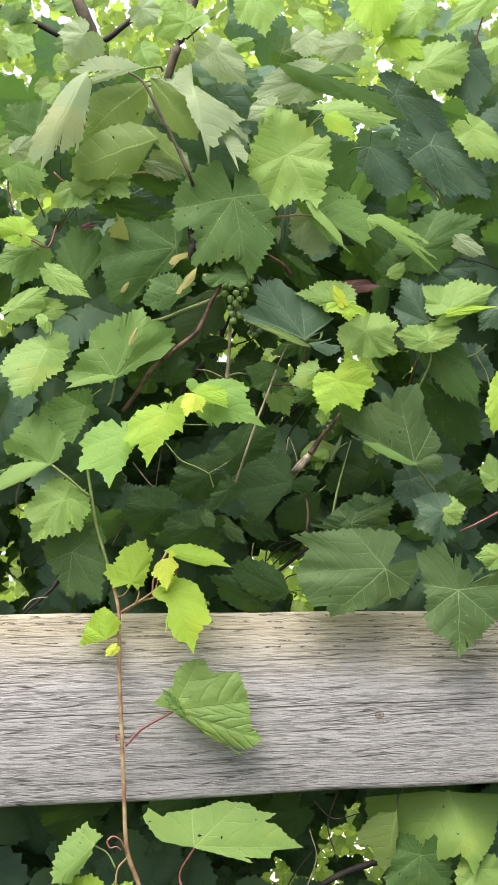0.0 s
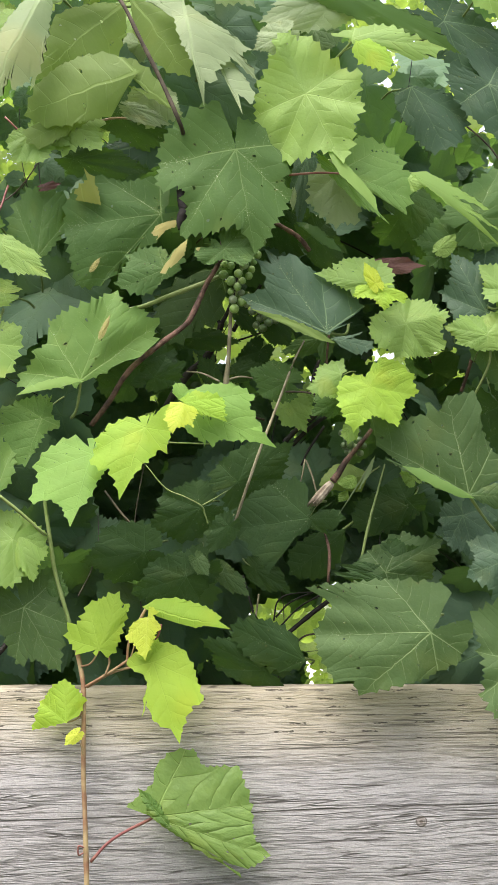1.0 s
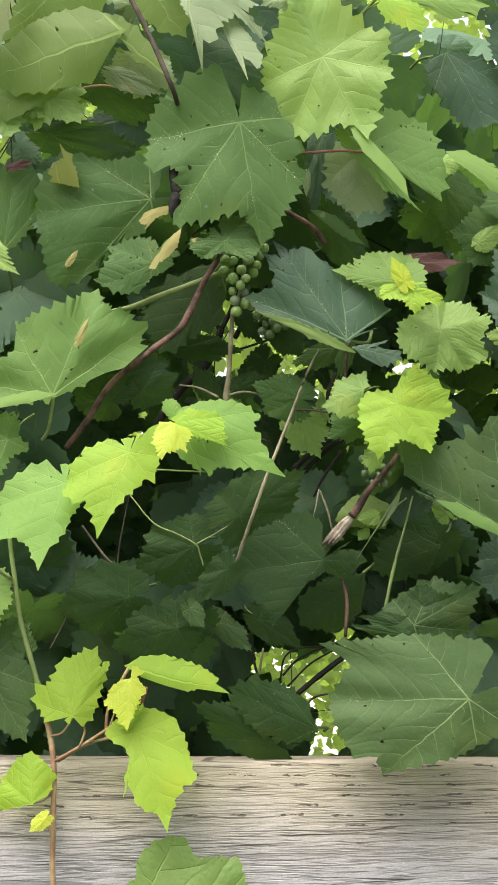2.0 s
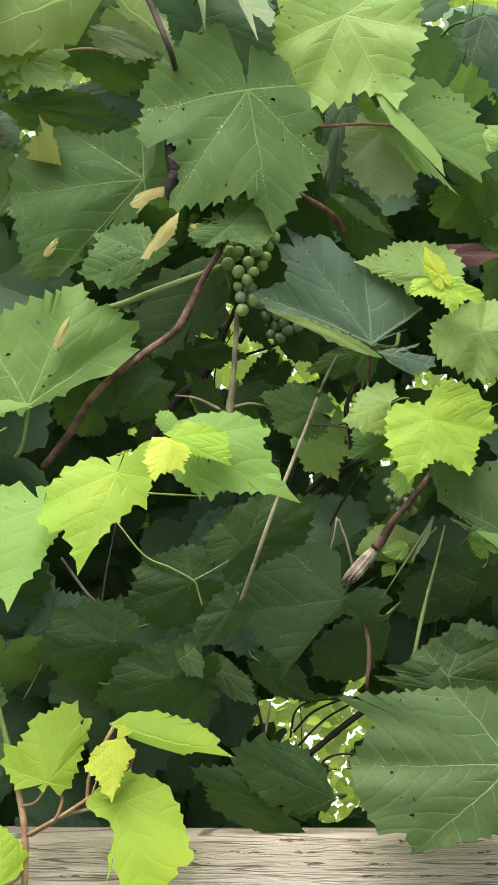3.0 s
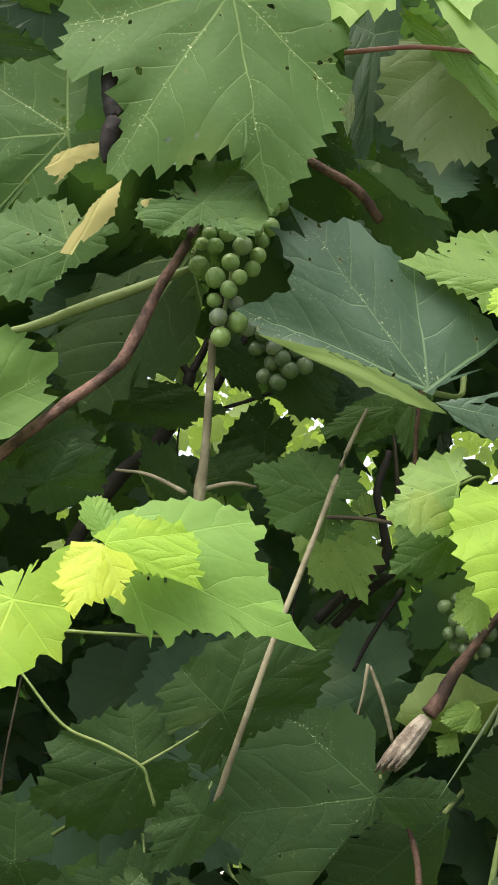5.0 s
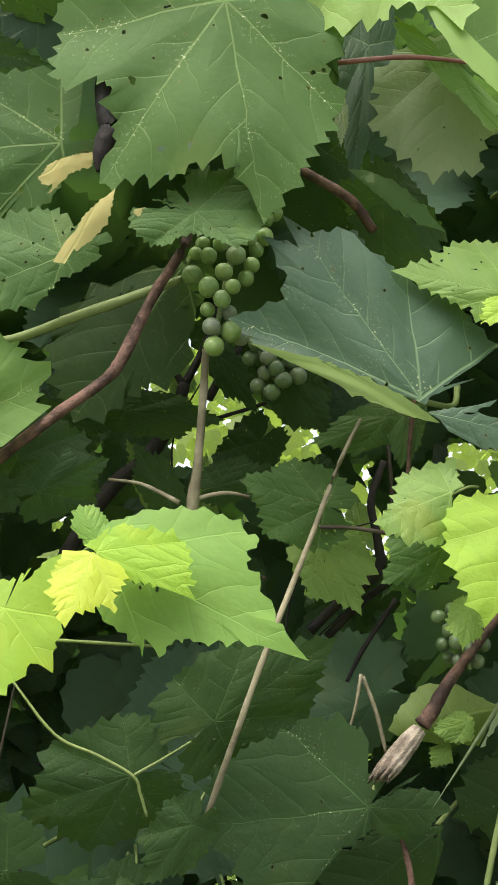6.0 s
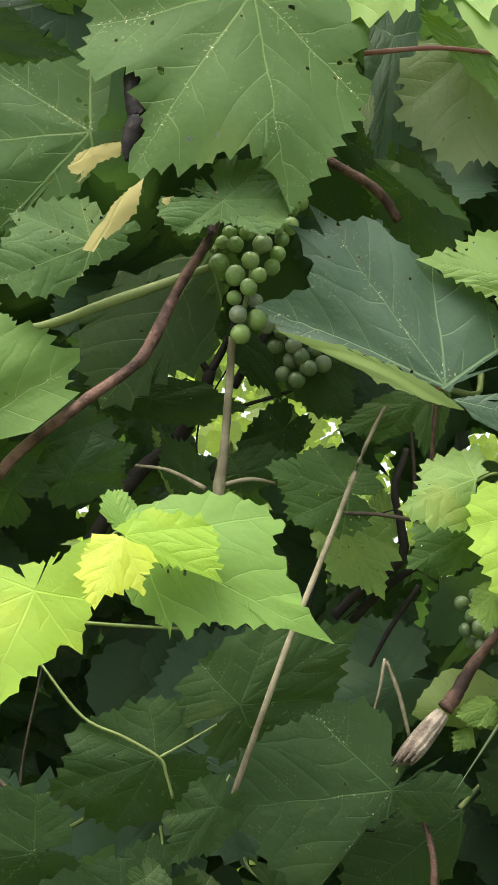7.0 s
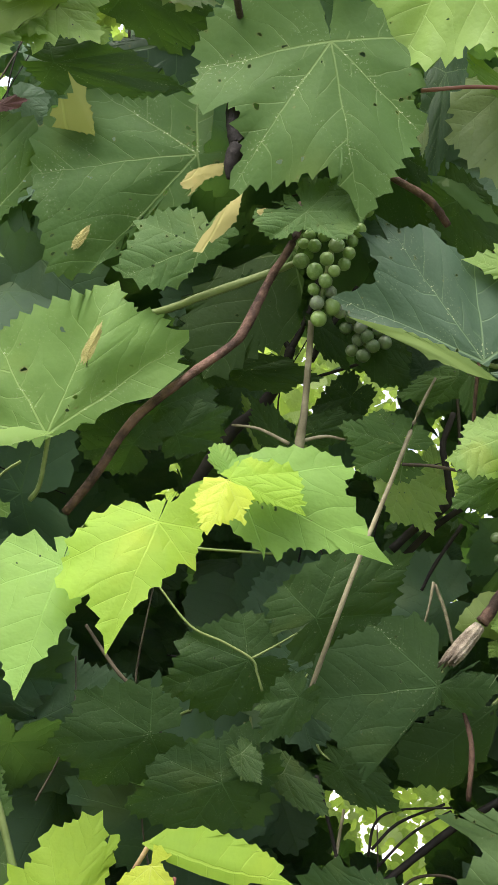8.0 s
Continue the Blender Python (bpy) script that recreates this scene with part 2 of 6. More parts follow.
def board_material():
    """Silver-grey weathered softwood: long grain round a small knot, checks, short dark slits, tan stain near the upper edge."""
    g = Graph("weathered_board")
    co = g.tree.nodes.new("ShaderNodeTexCoord").outputs["Object"]
    sep = g.node("ShaderNodeSeparateXYZ", Vector=co)
    x, up = sep.outputs[0], sep.outputs[2]
    dx, dz = g.math("SUBTRACT", x, 0.1325), g.math("SUBTRACT", up, -0.0125)
    far2 = g.math("ADD", g.math("MULTIPLY", g.math("MULTIPLY", dx, dx), 0.30), g.math("MULTIPLY", dz, dz))
    knot = g.math("SQRT", g.math("ADD", g.math("MULTIPLY", dx, dx), g.math("MULTIPLY", dz, dz)))
    part_ways = g.math("MULTIPLY", dz, g.math("DIVIDE", -0.00008, g.math("ADD", far2, 0.00012)))
    sag = g.noise(g.scaled(co, (2.4, 2.4, 6.0)), 1.0, 2.0)
    wave = g.noise(g.scaled(co, (9.0, 9.0, 30.0)), 1.0, 2.0)
    fan = g.math("MULTIPLY", g.math("MULTIPLY", x, g.math("SUBTRACT", up, 0.09)), 0.20)
    z = g.math("ADD", g.math("ADD", up, g.math("MULTIPLY", sag, 0.014)), g.math("ADD", part_ways, g.math("MULTIPLY", wave, 0.0022)))
    z = g.math("ADD", z, fan)
    lie = g.node("ShaderNodeCombineXYZ", X=x, Y=sep.outputs[1], Z=z).outputs[0]
    rings = g.noise(g.scaled(lie, (1.0, 4.0, 95.0)), 1.0, 3.0, 0.6)
    fibre = g.noise(g.scaled(lie, (70.0, 90.0, 1250.0)), 1.0, 4.0, 0.8)
    streak = g.noise(g.scaled(lie, (16.0, 30.0, 620.0), (5.0, 0, 0)), 1.0, 4.0, 0.7)
    speck = g.noise(g.scaled(co, (620.0, 620.0, 900.0)), 1.0, 3.0, 0.7)
    drift = g.noise(g.scaled(lie, (2.2, 6.0, 55.0), (5.0, 0, 0)), 1.0, 3.0, 0.5)

    def seams(long, across, level, thin, shift):
        """Thin dark lines along the grain that start, fade and run together."""
        n = g.noise(g.scaled(lie, (long, 10.0, across), shift), 1.0, 2.0, 0.45)
        there = g.step(g.noise(g.scaled(lie, (long * 2.5, 8.0, across * 0.4), (shift[2], 0, shift[0])), 1.0, 2.0), 0.40, 0.56)
        return g.math("MULTIPLY", g.step(g.math("ABSOLUTE", g.math("SUBTRACT", n, level)), thin * 0.3, thin, 1.0, 0.0), there)

    lines = g.math("MAXIMUM", seams(8.0, 190.0, 0.50, 0.030, (3.1, 0, 1.0)), g.math("MULTIPLY", seams(14.0, 340.0, 0.47, 0.050, (7.3, 0, 4.0)), 0.8))
    lines = g.math("MAXIMUM", lines, g.math("MULTIPLY", seams(11.0, 270.0, 0.58, 0.040, (1.3, 0, 9.0)), 0.9))
    lines = g.math("MAXIMUM", lines, g.math("MULTIPLY", seams(12.0, 240.0, 0.40, 0.036, (4.7, 0, 3.0)), 0.9))
    cracks = g.math("MAXIMUM", seams(3.4, 110.0, 0.54, 0.013, (8.4, 0, 2.0)), seams(5.0, 150.0, 0.44, 0.015, (2.2, 0, 6.0)))
    split = g.math("ABSOLUTE", g.math("SUBTRACT", g.math("MULTIPLY_ADD", wave, 0.003, up), g.math("MULTIPLY_ADD", x, 0.032, -0.0030)))
    cracks = g.math("MAXIMUM", g.math("MULTIPLY", cracks, 0.85), g.math("MULTIPLY", g.step(split, 0.0003, 0.0008, 1.0, 0.0), g.step(drift, 0.28, 0.40)))
    # rows of short slits below the upper edge
    row = g.math("DIVIDE", z, 0.0066)
    pick = g.node("ShaderNodeTexWhiteNoise", Vector=g.node("ShaderNodeCombineXYZ", X=0.5, Y=g.math("FLOOR", row), Z=0.5).outputs[0])
    along = g.math("ADD", g.math("DIVIDE", x, 0.033), g.math("MULTIPLY", pick.outputs["Value"], 7.0))
    cell = g.node("ShaderNodeTexWhiteNoise", Vector=g.node("ShaderNodeCombineXYZ", X=g.math("FLOOR", along), Y=g.math("FLOOR", row), Z=0.5).outputs[0])
    ragged = g.math("MULTIPLY_ADD", g.noise(g.scaled(lie, (190.0, 60.0, 700.0)), 1.0, 3.0, 0.6), 0.70, -0.35)
    fx = g.math("ABSOLUTE", g.math("SUBTRACT", g.math("FRACT", along), 0.5))
    fz = g.math("ABSOLUTE", g.math("SUBTRACT", g.math("FRACT", row), 0.5))
    slits = g.math("MULTIPLY", g.step(g.math("ADD", fx, ragged), 0.11, 0.20, 1.0, 0.0), g.step(g.math("ADD", fz, ragged), 0.02, 0.10, 1.0, 0.0))
    chance = g.math("GREATER_THAN", g.math("ADD", cell.outputs["Value"], g.step(up, 0.030, 0.075, 0.0, 0.55)), 0.78)
    slits = g.math("MULTIPLY", g.math("MULTIPLY", slits, chance), g.step(up, 0.028, 0.050))
    weather = g.noise(g.scaled(co, (6.0, 5.0, 11.0)), 1.0, 4.0, 0.6)
    tilt = g.node("ShaderNodeCombineXYZ", X=g.math("MULTIPLY_ADD", up, 0.9, x), Y=0.0, Z=g.math("MULTIPLY_ADD", x, 0.5, up)).outputs[0]
    scratch = g.noise(g.scaled(tilt, (150.0, 50.0, 520.0)), 1.0, 3.0, 0.6)
    colour = g.mix(g.step(rings, 0.36, 0.64), (0.268, 0.257, 0.260), (0.232, 0.221, 0.224))
    colour = g.mix(g.math("MULTIPLY", g.step(streak, 0.50, 0.68), 0.16), colour, (0.36, 0.35, 0.355))
    colour = g.mix(g.math("MULTIPLY", g.step(streak, 0.50, 0.34), 0.22), colour, (0.155, 0.147, 0.150))
    colour = g.mix(g.math("MULTIPLY", g.step(fibre, 0.52, 0.66), 0.26), colour, (0.40, 0.385, 0.38))
    colour = g.mix(g.math("MULTIPLY", g.step(speck, 0.54, 0.70), 0.40), colour, (0.40, 0.385, 0.375))
    colour = g.mix(g.math("MULTIPLY", g.step(speck, 0.46, 0.32), 0.40), colour, (0.135, 0.125, 0.120))
    colour = g.mix(g.math("MULTIPLY", g.step(fibre, 0.46, 0.34), 0.50), colour, (0.105, 0.098, 0.102))
    colour = g.mix(g.math("MULTIPLY", lines, 0.56), colour, (0.075, 0.068, 0.068))
    stain = g.math("MULTIPLY", g.step(g.math("ADD", up, g.math("MULTIPLY", weather, 0.08)), 0.050, 0.120), 0.68)
    colour = g.mix(stain, colour, (0.25, 0.215, 0.145))
    colour = g.mix(g.math("MULTIPLY", g.step(weather, 0.50, 0.66), 0.18), colour, (0.20, 0.19, 0.205))
    colour = g.mix(g.math("MULTIPLY", g.step(scratch, 0.60, 0.72), 0.18), colour, (0.48, 0.46, 0.44))
    ring = g.step(knot, 0.0040, 0.0048, 1.0, 0.0)
    rim = g.math("MULTIPLY", ring, g.step(knot, 0.0030, 0.0040))
    turns = g.math("MULTIPLY_ADD", g.math("SINE", g.math("MULTIPLY", knot, 5200.0)), 0.25, 0.45)
    colour = g.mix(g.math("MULTIPLY", ring, 0.85), colour, (0.20, 0.18, 0.17))
    colour = g.mix(g.math("MULTIPLY", g.step(knot, 0.0007, 0.0017, 1.0, 0.0), 0.9), colour, (0.045, 0.038, 0.034))
    colour = g.mix(g.math("MULTIPLY", ring, turns), colour, (0.12, 0.10, 0.09))
    gouge = g.math("MAXIMUM", g.math("MAXIMUM", cracks, slits), g.math("MULTIPLY", rim, 0.5))
    colour = g.mix(g.math("MULTIPLY", gouge, 0.80), colour, (0.035, 0.030, 0.028))
    h = g.math("ADD", g.math("MULTIPLY", rings, 0.6), g.math("MULTIPLY", lines, -0.8))
    h = g.math("ADD", h, g.math("MULTIPLY", gouge, -2.0))
    h = g.math("ADD", h, g.math("ADD", g.math("MULTIPLY", fibre, 0.5), g.math("MULTIPLY", speck, 0.35)))
    b = g.node("ShaderNodeBump", Height=h, Strength=0.7, Distance=0.0010)
    s = g.node("ShaderNodeBsdfPrincipled", Base_Color=colour, Roughness=0.95, Normal=b.outputs[0])
    s.inputs["Specular IOR Level"].default_value = 0.10
    return g.finish(s.outputs[0])


BOARD = board_material()


def grape_material(name, low, high):
    g = Graph(name)
    co = g.tree.nodes.new("ShaderNodeTexCoord").outputs["Object"]
    chance = g.tree.nodes.new("ShaderNodeObjectInfo").outputs["Random"]
    bloom = g.noise(co, 2.6, 5.0, 0.65)
    colour = g.mix(chance, low, high)
    colour = g.mix(g.step(chance, 0.80, 0.97), colour, (0.13, 0.155, 0.10))
    colour = g.mix(g.math("MULTIPLY", g.step(bloom, 0.42, 0.7), 0.35), colour, tuple(0.35 * (c + 0.3) + 0.55 * c for c in high))
    rough = g.math("MULTIPLY_ADD", bloom, 0.3, 0.28)
    s = g.node("ShaderNodeBsdfPrincipled", Base_Color=colour, Roughness=rough)
    s.inputs["Subsurface Weight"].default_value = 0.25
    s.inputs["Subsurface Radius"].default_value = (0.004, 0.006, 0.002)
    s.inputs["Subsurface Scale"].default_value = 0.6
    return g.finish(s.outputs[0])


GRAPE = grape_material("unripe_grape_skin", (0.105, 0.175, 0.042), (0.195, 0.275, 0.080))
# darker copy of the grape skin, with the shade under the leaves in its colour
SHADED_GRAPE = grape_material("shaded_grape_skin", (0.050, 0.085, 0.030), (0.085, 0.125, 0.05))


def ground_material():
    g = Graph("rough_grass_ground")
    co = g.tree.nodes.new("ShaderNodeTexCoord").outputs["Object"]
    big = g.noise(co, 1.4, 6.0, 0.6)
    fine = g.noise(co, 60.0, 5.0, 0.7)
    colour = g.mix(g.step(big, 0.35, 0.65), (0.045, 0.085, 0.02), (0.11, 0.12, 0.045))
    colour = g.mix(g.math("MULTIPLY", fine, 0.6), colour, (0.05, 0.045, 0.025))
    b = g.node("ShaderNodeBump", Height=fine, Strength=0.8, Distance=0.03)
    s = g.node("ShaderNodeBsdfPrincipled", Base_Color=colour, Roughness=0.9, Normal=b.outputs[0])
    return g.finish(s.outputs[0])


GROUND = ground_material()


def sheet_material():
    """Mottled near-white surface of the sheet added behind the bushes."""
    g = Graph("pale_sheet_surface")
    co = g.tree.nodes.new("ShaderNodeTexCoord").outputs["Object"]
    colour = g.mix(g.noise(co, 0.7, 5.0, 0.6), (0.50, 0.49, 0.46), (0.64, 0.63, 0.60))
    colour = g.mix(g.math("MULTIPLY", g.noise(co, 40.0, 4.0, 0.7), 0.3), colour, (0.36, 0.35, 0.33))
    s = g.node("ShaderNodeBsdfPrincipled", Base_Color=colour, Roughness=0.9)
    return g.finish(s.outputs[0])


PALE_SHEET = sheet_material()


# ---- builders ----
def part(name, bm, material, parent, label=""):
    """Links a bmesh as one mesh object under a thing or a part."""
    mesh = bpy.data.meshes.new(name)
    bm.to_mesh(mesh)
    bm.free()
    mesh.materials.append(material)
    mesh.polygons.foreach_set("use_smooth", [True] * len(mesh.polygons))
    ob = new(name, mesh)
    ob.parent = parent
    return tagged(ob, label=label)


def thing(name, place, label, category, group=""):
    ob = new(name)
    ob.empty_display_size = 0.05
    ob.location = place
    bpy.context.view_layer.update()
    return tagged(ob, label=label, category=category, group=group)


def own(ob, parent):
    """Keeps a part, built in world metres, where it is under its parent."""
    ob.parent = parent
    root = parent
    while root.parent:
        root = root.parent
    ob.matrix_parent_inverse = Matrix.Translation(-root.location) if parent is root else Matrix.Identity(4)
    return ob


SHAPE = ((9, 0.88), (20, 0.78), (33, 0.77), (46, 0.82), (58, 0.74), (74, 0.66), (92, 0.62), (112, 0.60), (132, 0.53), (152, 0.42), (166, 0.27), (176, 0.10))


def leaf_outline(rng, form, gap, bite, lobes, basal):
    """One half of a toothed leaf as (angle from the tip, radius) of the smooth and of the toothed rim, the length from petiole to tip being 1. form: the angles in degrees
    and radii of its lobes and bays; without it, a three-lobed leaf."""
    knots = [(0.0, 1.0)]
    for deg, r in form or SHAPE:
        if not form:
            r *= rng.uniform(0.95, 1.05)
            if deg in (20, 33, 74):
                r *= 1 - 0.20 * (lobes - 0.5)
            if deg == 46:
                r *= 1 + 0.14 * (lobes - 0.5)
            if deg > 100:
                r *= basal
        knots.append((radians(deg), r))
    if form and knots[-1][0] < radians(110):
        knots.append((knots[-1][0] + radians(14), 0.04))
    if form and knots[-1][1] > 0.35:
        knots.append((radians(186), knots[-1][1] * 0.97))
    elif knots[-1][0] < radians(178):
        knots.append((radians(178), knots[-1][1] * (0.9 if form else 0.6)))

    def radius(a):
        for (a0, r0), (a1, r1) in zip(knots, knots[1:]):
            if a <= a1:
                return r0 * r1 * math.sin(a1 - a0) / max(r0 * math.sin(a - a0) + r1 * math.sin(a1 - a), 1e-6)
        return knots[-1][1]

    def tooth(a, out):
        """A point of the rim moved outwards, square to the rim."""
        r = radius(a)
        run = (radius(min(a + 0.01, end)) - radius(max(a - 0.01, 0.0))) / 0.02
        size = math.hypot(r, run) + 1e-6
        out *= max(r / size, 0.35) if out < 0 else 1.0
        up, on = r + out * r / size, -out * run / size
        return a, r, min(max(a + math.atan2(on, up), 0.002), end), math.hypot(up, on)

    marks, end = [(0.0, 1.0, 0.0, 1.0)], knots[-1][0]
    a = 0.6 * gap
    while a < end - 0.04:
        r = radius(a)
        turn = abs(radius(a + 0.02) - r) / 0.02
        wide = rng.choice((0.55, 0.75, 1.0, 1.0, 1.3, 1.7)) * rng.uniform(0.85, 1.15)
        w = min(gap * wide / max(math.hypot(r, turn), 0.12), end - a)
        deep = bite * rng.uniform(0.75, 1.35) * min(wide, 1.5) * min(1.0, r / 0.5)
        back = rng.uniform(0.56, 0.70)
        marks += [tooth(a, -0.50 * deep), tooth(a + 0.30 * w, 0.16 * deep), tooth(a + back * w, 0.95 * deep), tooth(a + 0.5 * (back + 1) * w, 0.08 * deep)]
        a += w
    marks.append((end, knots[-1][1], end, knots[-1][1]))
    return marks


RINGS = (0.10, 0.24, 0.40, 0.56, 0.72, 0.86, 1.0)


def leaf_shape(seed, wl, wr, fl, fr, bend, curl, gap=0.07, bite=0.03, lobes=0.5, basal=1.0, form_l=None, form_r=None, vl=48, vr=48, rings=RINGS, plain=False, pinnate=False):
    """Points, faces and leaf coordinates of a leaf of length 1 that lies in x, y and looks along z. wl, wr: half widths; fl, fr: how
    steeply either half falls back from the midrib, as a slope; bend: how far the tip hangs back; curl: unevenness; vl, vr: where the
    side veins run, in degrees from the midrib; pinnate: seen edge-on from its base, with one midrib."""
    rng = random.Random(seed)
    right, left = leaf_outline(rng, form_r, gap, bite, lobes, basal), leaf_outline(rng, form_l, gap, bite, lobes, basal)
    rim = [(-a, r, -ta, tr) for a, r, ta, tr in reversed(left[1:])] + right
    wide_r = wr / max(r * math.sin(a) for a, r, ta, tr in right) if not form_r else 1.0
    wide_l = wl / max(r * math.sin(a) for a, r, ta, tr in left) if not form_l else 1.0
    ph = [rng.uniform(0, 6.28) for _ in range(5)]
    plump = min(1.0, 1.5 * min(max(r * math.sin(a) for a, r, ta, tr in right) * wide_r, max(r * math.sin(a) for a, r, ta, tr in left) * wide_l))

    def vein_angle(a):
        v = radians(vr if a > 0 else vl)
        b = abs(a)
        b = b * 0.84 / v if b < v else 0.84 + (b - v) * (3.14 - 0.84) / (3.14 - v)
        return math.copysign(b, a)

    verts, uvs = [(0.0, 0.0, 0.0)], [(0.0, 0.0)]
    for f in rings:
        for a, r, ta, tr in rim:
            a, rr = (ta, tr) if f == 1.0 else (a, f * r)
            x, y = rr * math.sin(a), rr * math.cos(a)
            b = vein_angle(a)
            d = min(abs(abs(b) - c) for c in (0.0, 0.84, 1.72))
            v = rr * math.sin(min(d, 1.2))
            puff = 0.046 * plump * (1 - math.exp(-(v * 8.0) ** 2)) * min(1.0, 1.6 * rr)
            wave = curl * rr * rr * (math.sin(3 * a + ph[0]) + 0.6 * math.sin(5 * a + ph[1]) + 0.5 * math.sin(8 * a + ph[2]) * rr)
            px = x * (wide_r if x > 0 else wide_l)
            slope = fr if x > 0 else fl
            soft = math.sqrt(px * px + 0.0016) - 0.04
            z = puff + wave - soft * slope - bend * y * abs(y) - 0.5 * abs(bend) * px * px
            z += plump * (0.034 * math.sin(8 * y + 5 * x + ph[3]) * rr + 0.018 * math.sin(15 * y - 12 * x + ph[4]) * rr)
            verts.append((px, y, z))
            uvs.append((0.21 + 0.1 * x, 0.30 + 0.1 * y) if plain else (0.5 * x, abs(y)) if pinnate else (rr * math.sin(b), rr * math.cos(b)))
    n, faces = len(rim), []
    for k in range(n - 1):
        faces.append((0, 2 + k, 1 + k))
        for q in range(len(rings) - 1):
            b, c = 1 + q * n, 1 + (q + 1) * n
            faces.append((b + k, b + k + 1, c + k + 1, c + k))
    return verts, faces, uvs


def leaf_mesh(name, verts, faces, uvs, material):
    mesh = bpy.data.meshes.new(name)
    mesh.from_pydata(verts, [], faces)
    layer = mesh.uv_layers.new(name="leaf")
    at = np.empty(len(mesh.loops), dtype=np.int32)
    mesh.loops.foreach_get("vertex_index", at)
    layer.data.foreach_set("uv", np.array(uvs, dtype=np.float32)[at].ravel())
    mesh.materials.append(material)
    mesh.polygons.foreach_set("use_smooth", [True] * len(mesh.polygons))
    return mesh


def facing(base, tip, front=(0.0, -1.0, 0.0)):
    """The pose of a leaf from its petiole to its tip that looks to the front."""
    base, tip = Vector(base), Vector(tip)
    y = (tip - base).normalized()
    z = Vector(front)
    z = (z - z.dot(y) * y).normalized()
    x = y.cross(z)
    m = Matrix((x, y, z)).transposed().to_4x4()
    return Matrix.Translation(base) @ m, (tip - base).length


def smooth_line(points, steps=6):
    """Catmull-Rom through points of (x, y, z, radius)."""
    p = [np.array(q, float) for q in points]
    p = [2 * p[0] - p[1], *p, 2 * p[-1] - p[-2]]
    out = []
    for a, b, c, d in zip(p, p[1:], p[2:], p[3:]):
        for k in range(steps):
            t = k / steps
            out.append(0.5 * (2 * b + (c - a) * t + (2 * a - 5 * b + 4 * c - d) * t * t + (3 * b - a - 3 * c + d) * t**3))
    out.append(p[-2])
    return out


def tube(points, sides=8, rough=0.06, steps=6, seed=1):
    """A stem through points of (x, y, z, radius), with swollen, uneven skin and closed ends."""
    rng = random.Random(seed)
    line = smooth_line(points, steps)
    bm = bmesh.new()
    rows, up = [], Vector((0.3, 0.2, 0.9))
    for k, q in enumerate(line):
        here = Vector(q[:3])
        ahead = Vector(line[min(k + 1, len(line) - 1)][:3]) - Vector(line[max(k - 1, 0)][:3])
        ahead.normalize()
        s = ahead.cross(up)
        s = s.normalized() if s.length > 0.05 else ahead.orthogonal().normalized()
        w = ahead.cross(s)
        rad = float(max(q[3], 0.0003)) * (1 + rough * rng.uniform(-1, 1))
        rows.append([bm.verts.new(here + rad * (1 + rough * rng.uniform(-1, 1)) * (math.cos(6.2832 * j / sides) * s + math.sin(6.2832 * j / sides) * w)) for j in range(sides)])
    for a, b in zip(rows, rows[1:]):
        for j in range(sides):
            bm.faces.new((a[j], a[(j + 1) % sides], b[(j + 1) % sides], b[j]))
    bm.faces.new(rows[0][::-1])
    bm.faces.new(rows[-1])
    bmesh.ops.recalc_face_normals(bm, faces=bm.faces)
    return bm


def stem(name, parent, material, *points, label="", sides=8, seed=1, rough=0.06):
    return own(part(name, tube(points, sides, rough, 6, seed), material, None, label), parent)


SEEDS = random.Random(77)
# how far leaves of each kind turn their faces up to the light (or hang down)
LEAN = {"leaf_fresh": 0.25, "leaf_spring": 0.2, "leaf_young": 0.25, "leaf_bud": 0.2, "leaf_lightened": 0.15, "leaf_worn": 0.05, "leaf_waxy_sky_tint": 0.1, "leaf_lush": 0.0, "leaf_mature_shaded": -0.25}


def leaf(parent, material, base, tip, wl=0.03, wr=0.03, fl=0.25, fr=0.25, bend=0.12, curl=0.02, lobes=0.5, basal=1.0, tooth=0.0072, bite=0.0027, stalk=None, stalk_skin=None, label="", lean=None, front=None, left=None, right=None, vl=48, vr=48, plain=False, pinnate=False):
    """A leaf from its petiole's end to its tip (world metres), with half widths in metres and its petiole as a part. left, right: the
    lobes and bays of either half, as degrees from the midrib and radii relative to the length; plain: a turned-up edge with no veins of its own."""
    lean = LEAN.get(material.name, 0.0) if lean is None else lean
    tip = (tip[0], tip[1] + lean * (tip[2] - base[2]), tip[2])
    m, size = facing(base, tip, front or (0.0, -1.0, lean))
    seed = SEEDS.randrange(10**6)
    gap = min(max(tooth / size, 0.06), 0.13)
    verts, faces, uvs = leaf_shape(seed, wl / size, wr / size, fl, fr, bend, curl, gap, min(bite / size, 0.042), lobes, basal, left, right, vl, vr, RINGS, plain, pinnate)
    ob = new("leaf", leaf_mesh("leaf", [tuple(size * c for c in v) for v in verts], faces, uvs, material))
    tagged(ob, label=label)
    ob.matrix_basis = m
    own(ob, parent)
    if plain:
        return ob
    back = m.to_3x3()
    if stalk is None:
        rng = random.Random(seed + 5)
        stalk = Vector(base) + back @ Vector((rng.uniform(-0.3, 0.3), -0.35, -0.75)) * min(size, 0.07)
    mid = (Vector(base) + Vector(stalk)) / 2 + back @ Vector((0.03, -0.08, -0.06)) * size
    thick = min(max(0.016 * size, 0.0004), 0.0011)
    pts = [(*stalk, 1.2 * thick), (*mid, thick), (*(Vector(base) + back @ Vector((0, 0, -0.004))), 1.1 * thick)]
    bm = tube(pts, 6, 0.04, 4, seed)
    bmesh.ops.transform(bm, matrix=m.inverted(), verts=bm.verts)
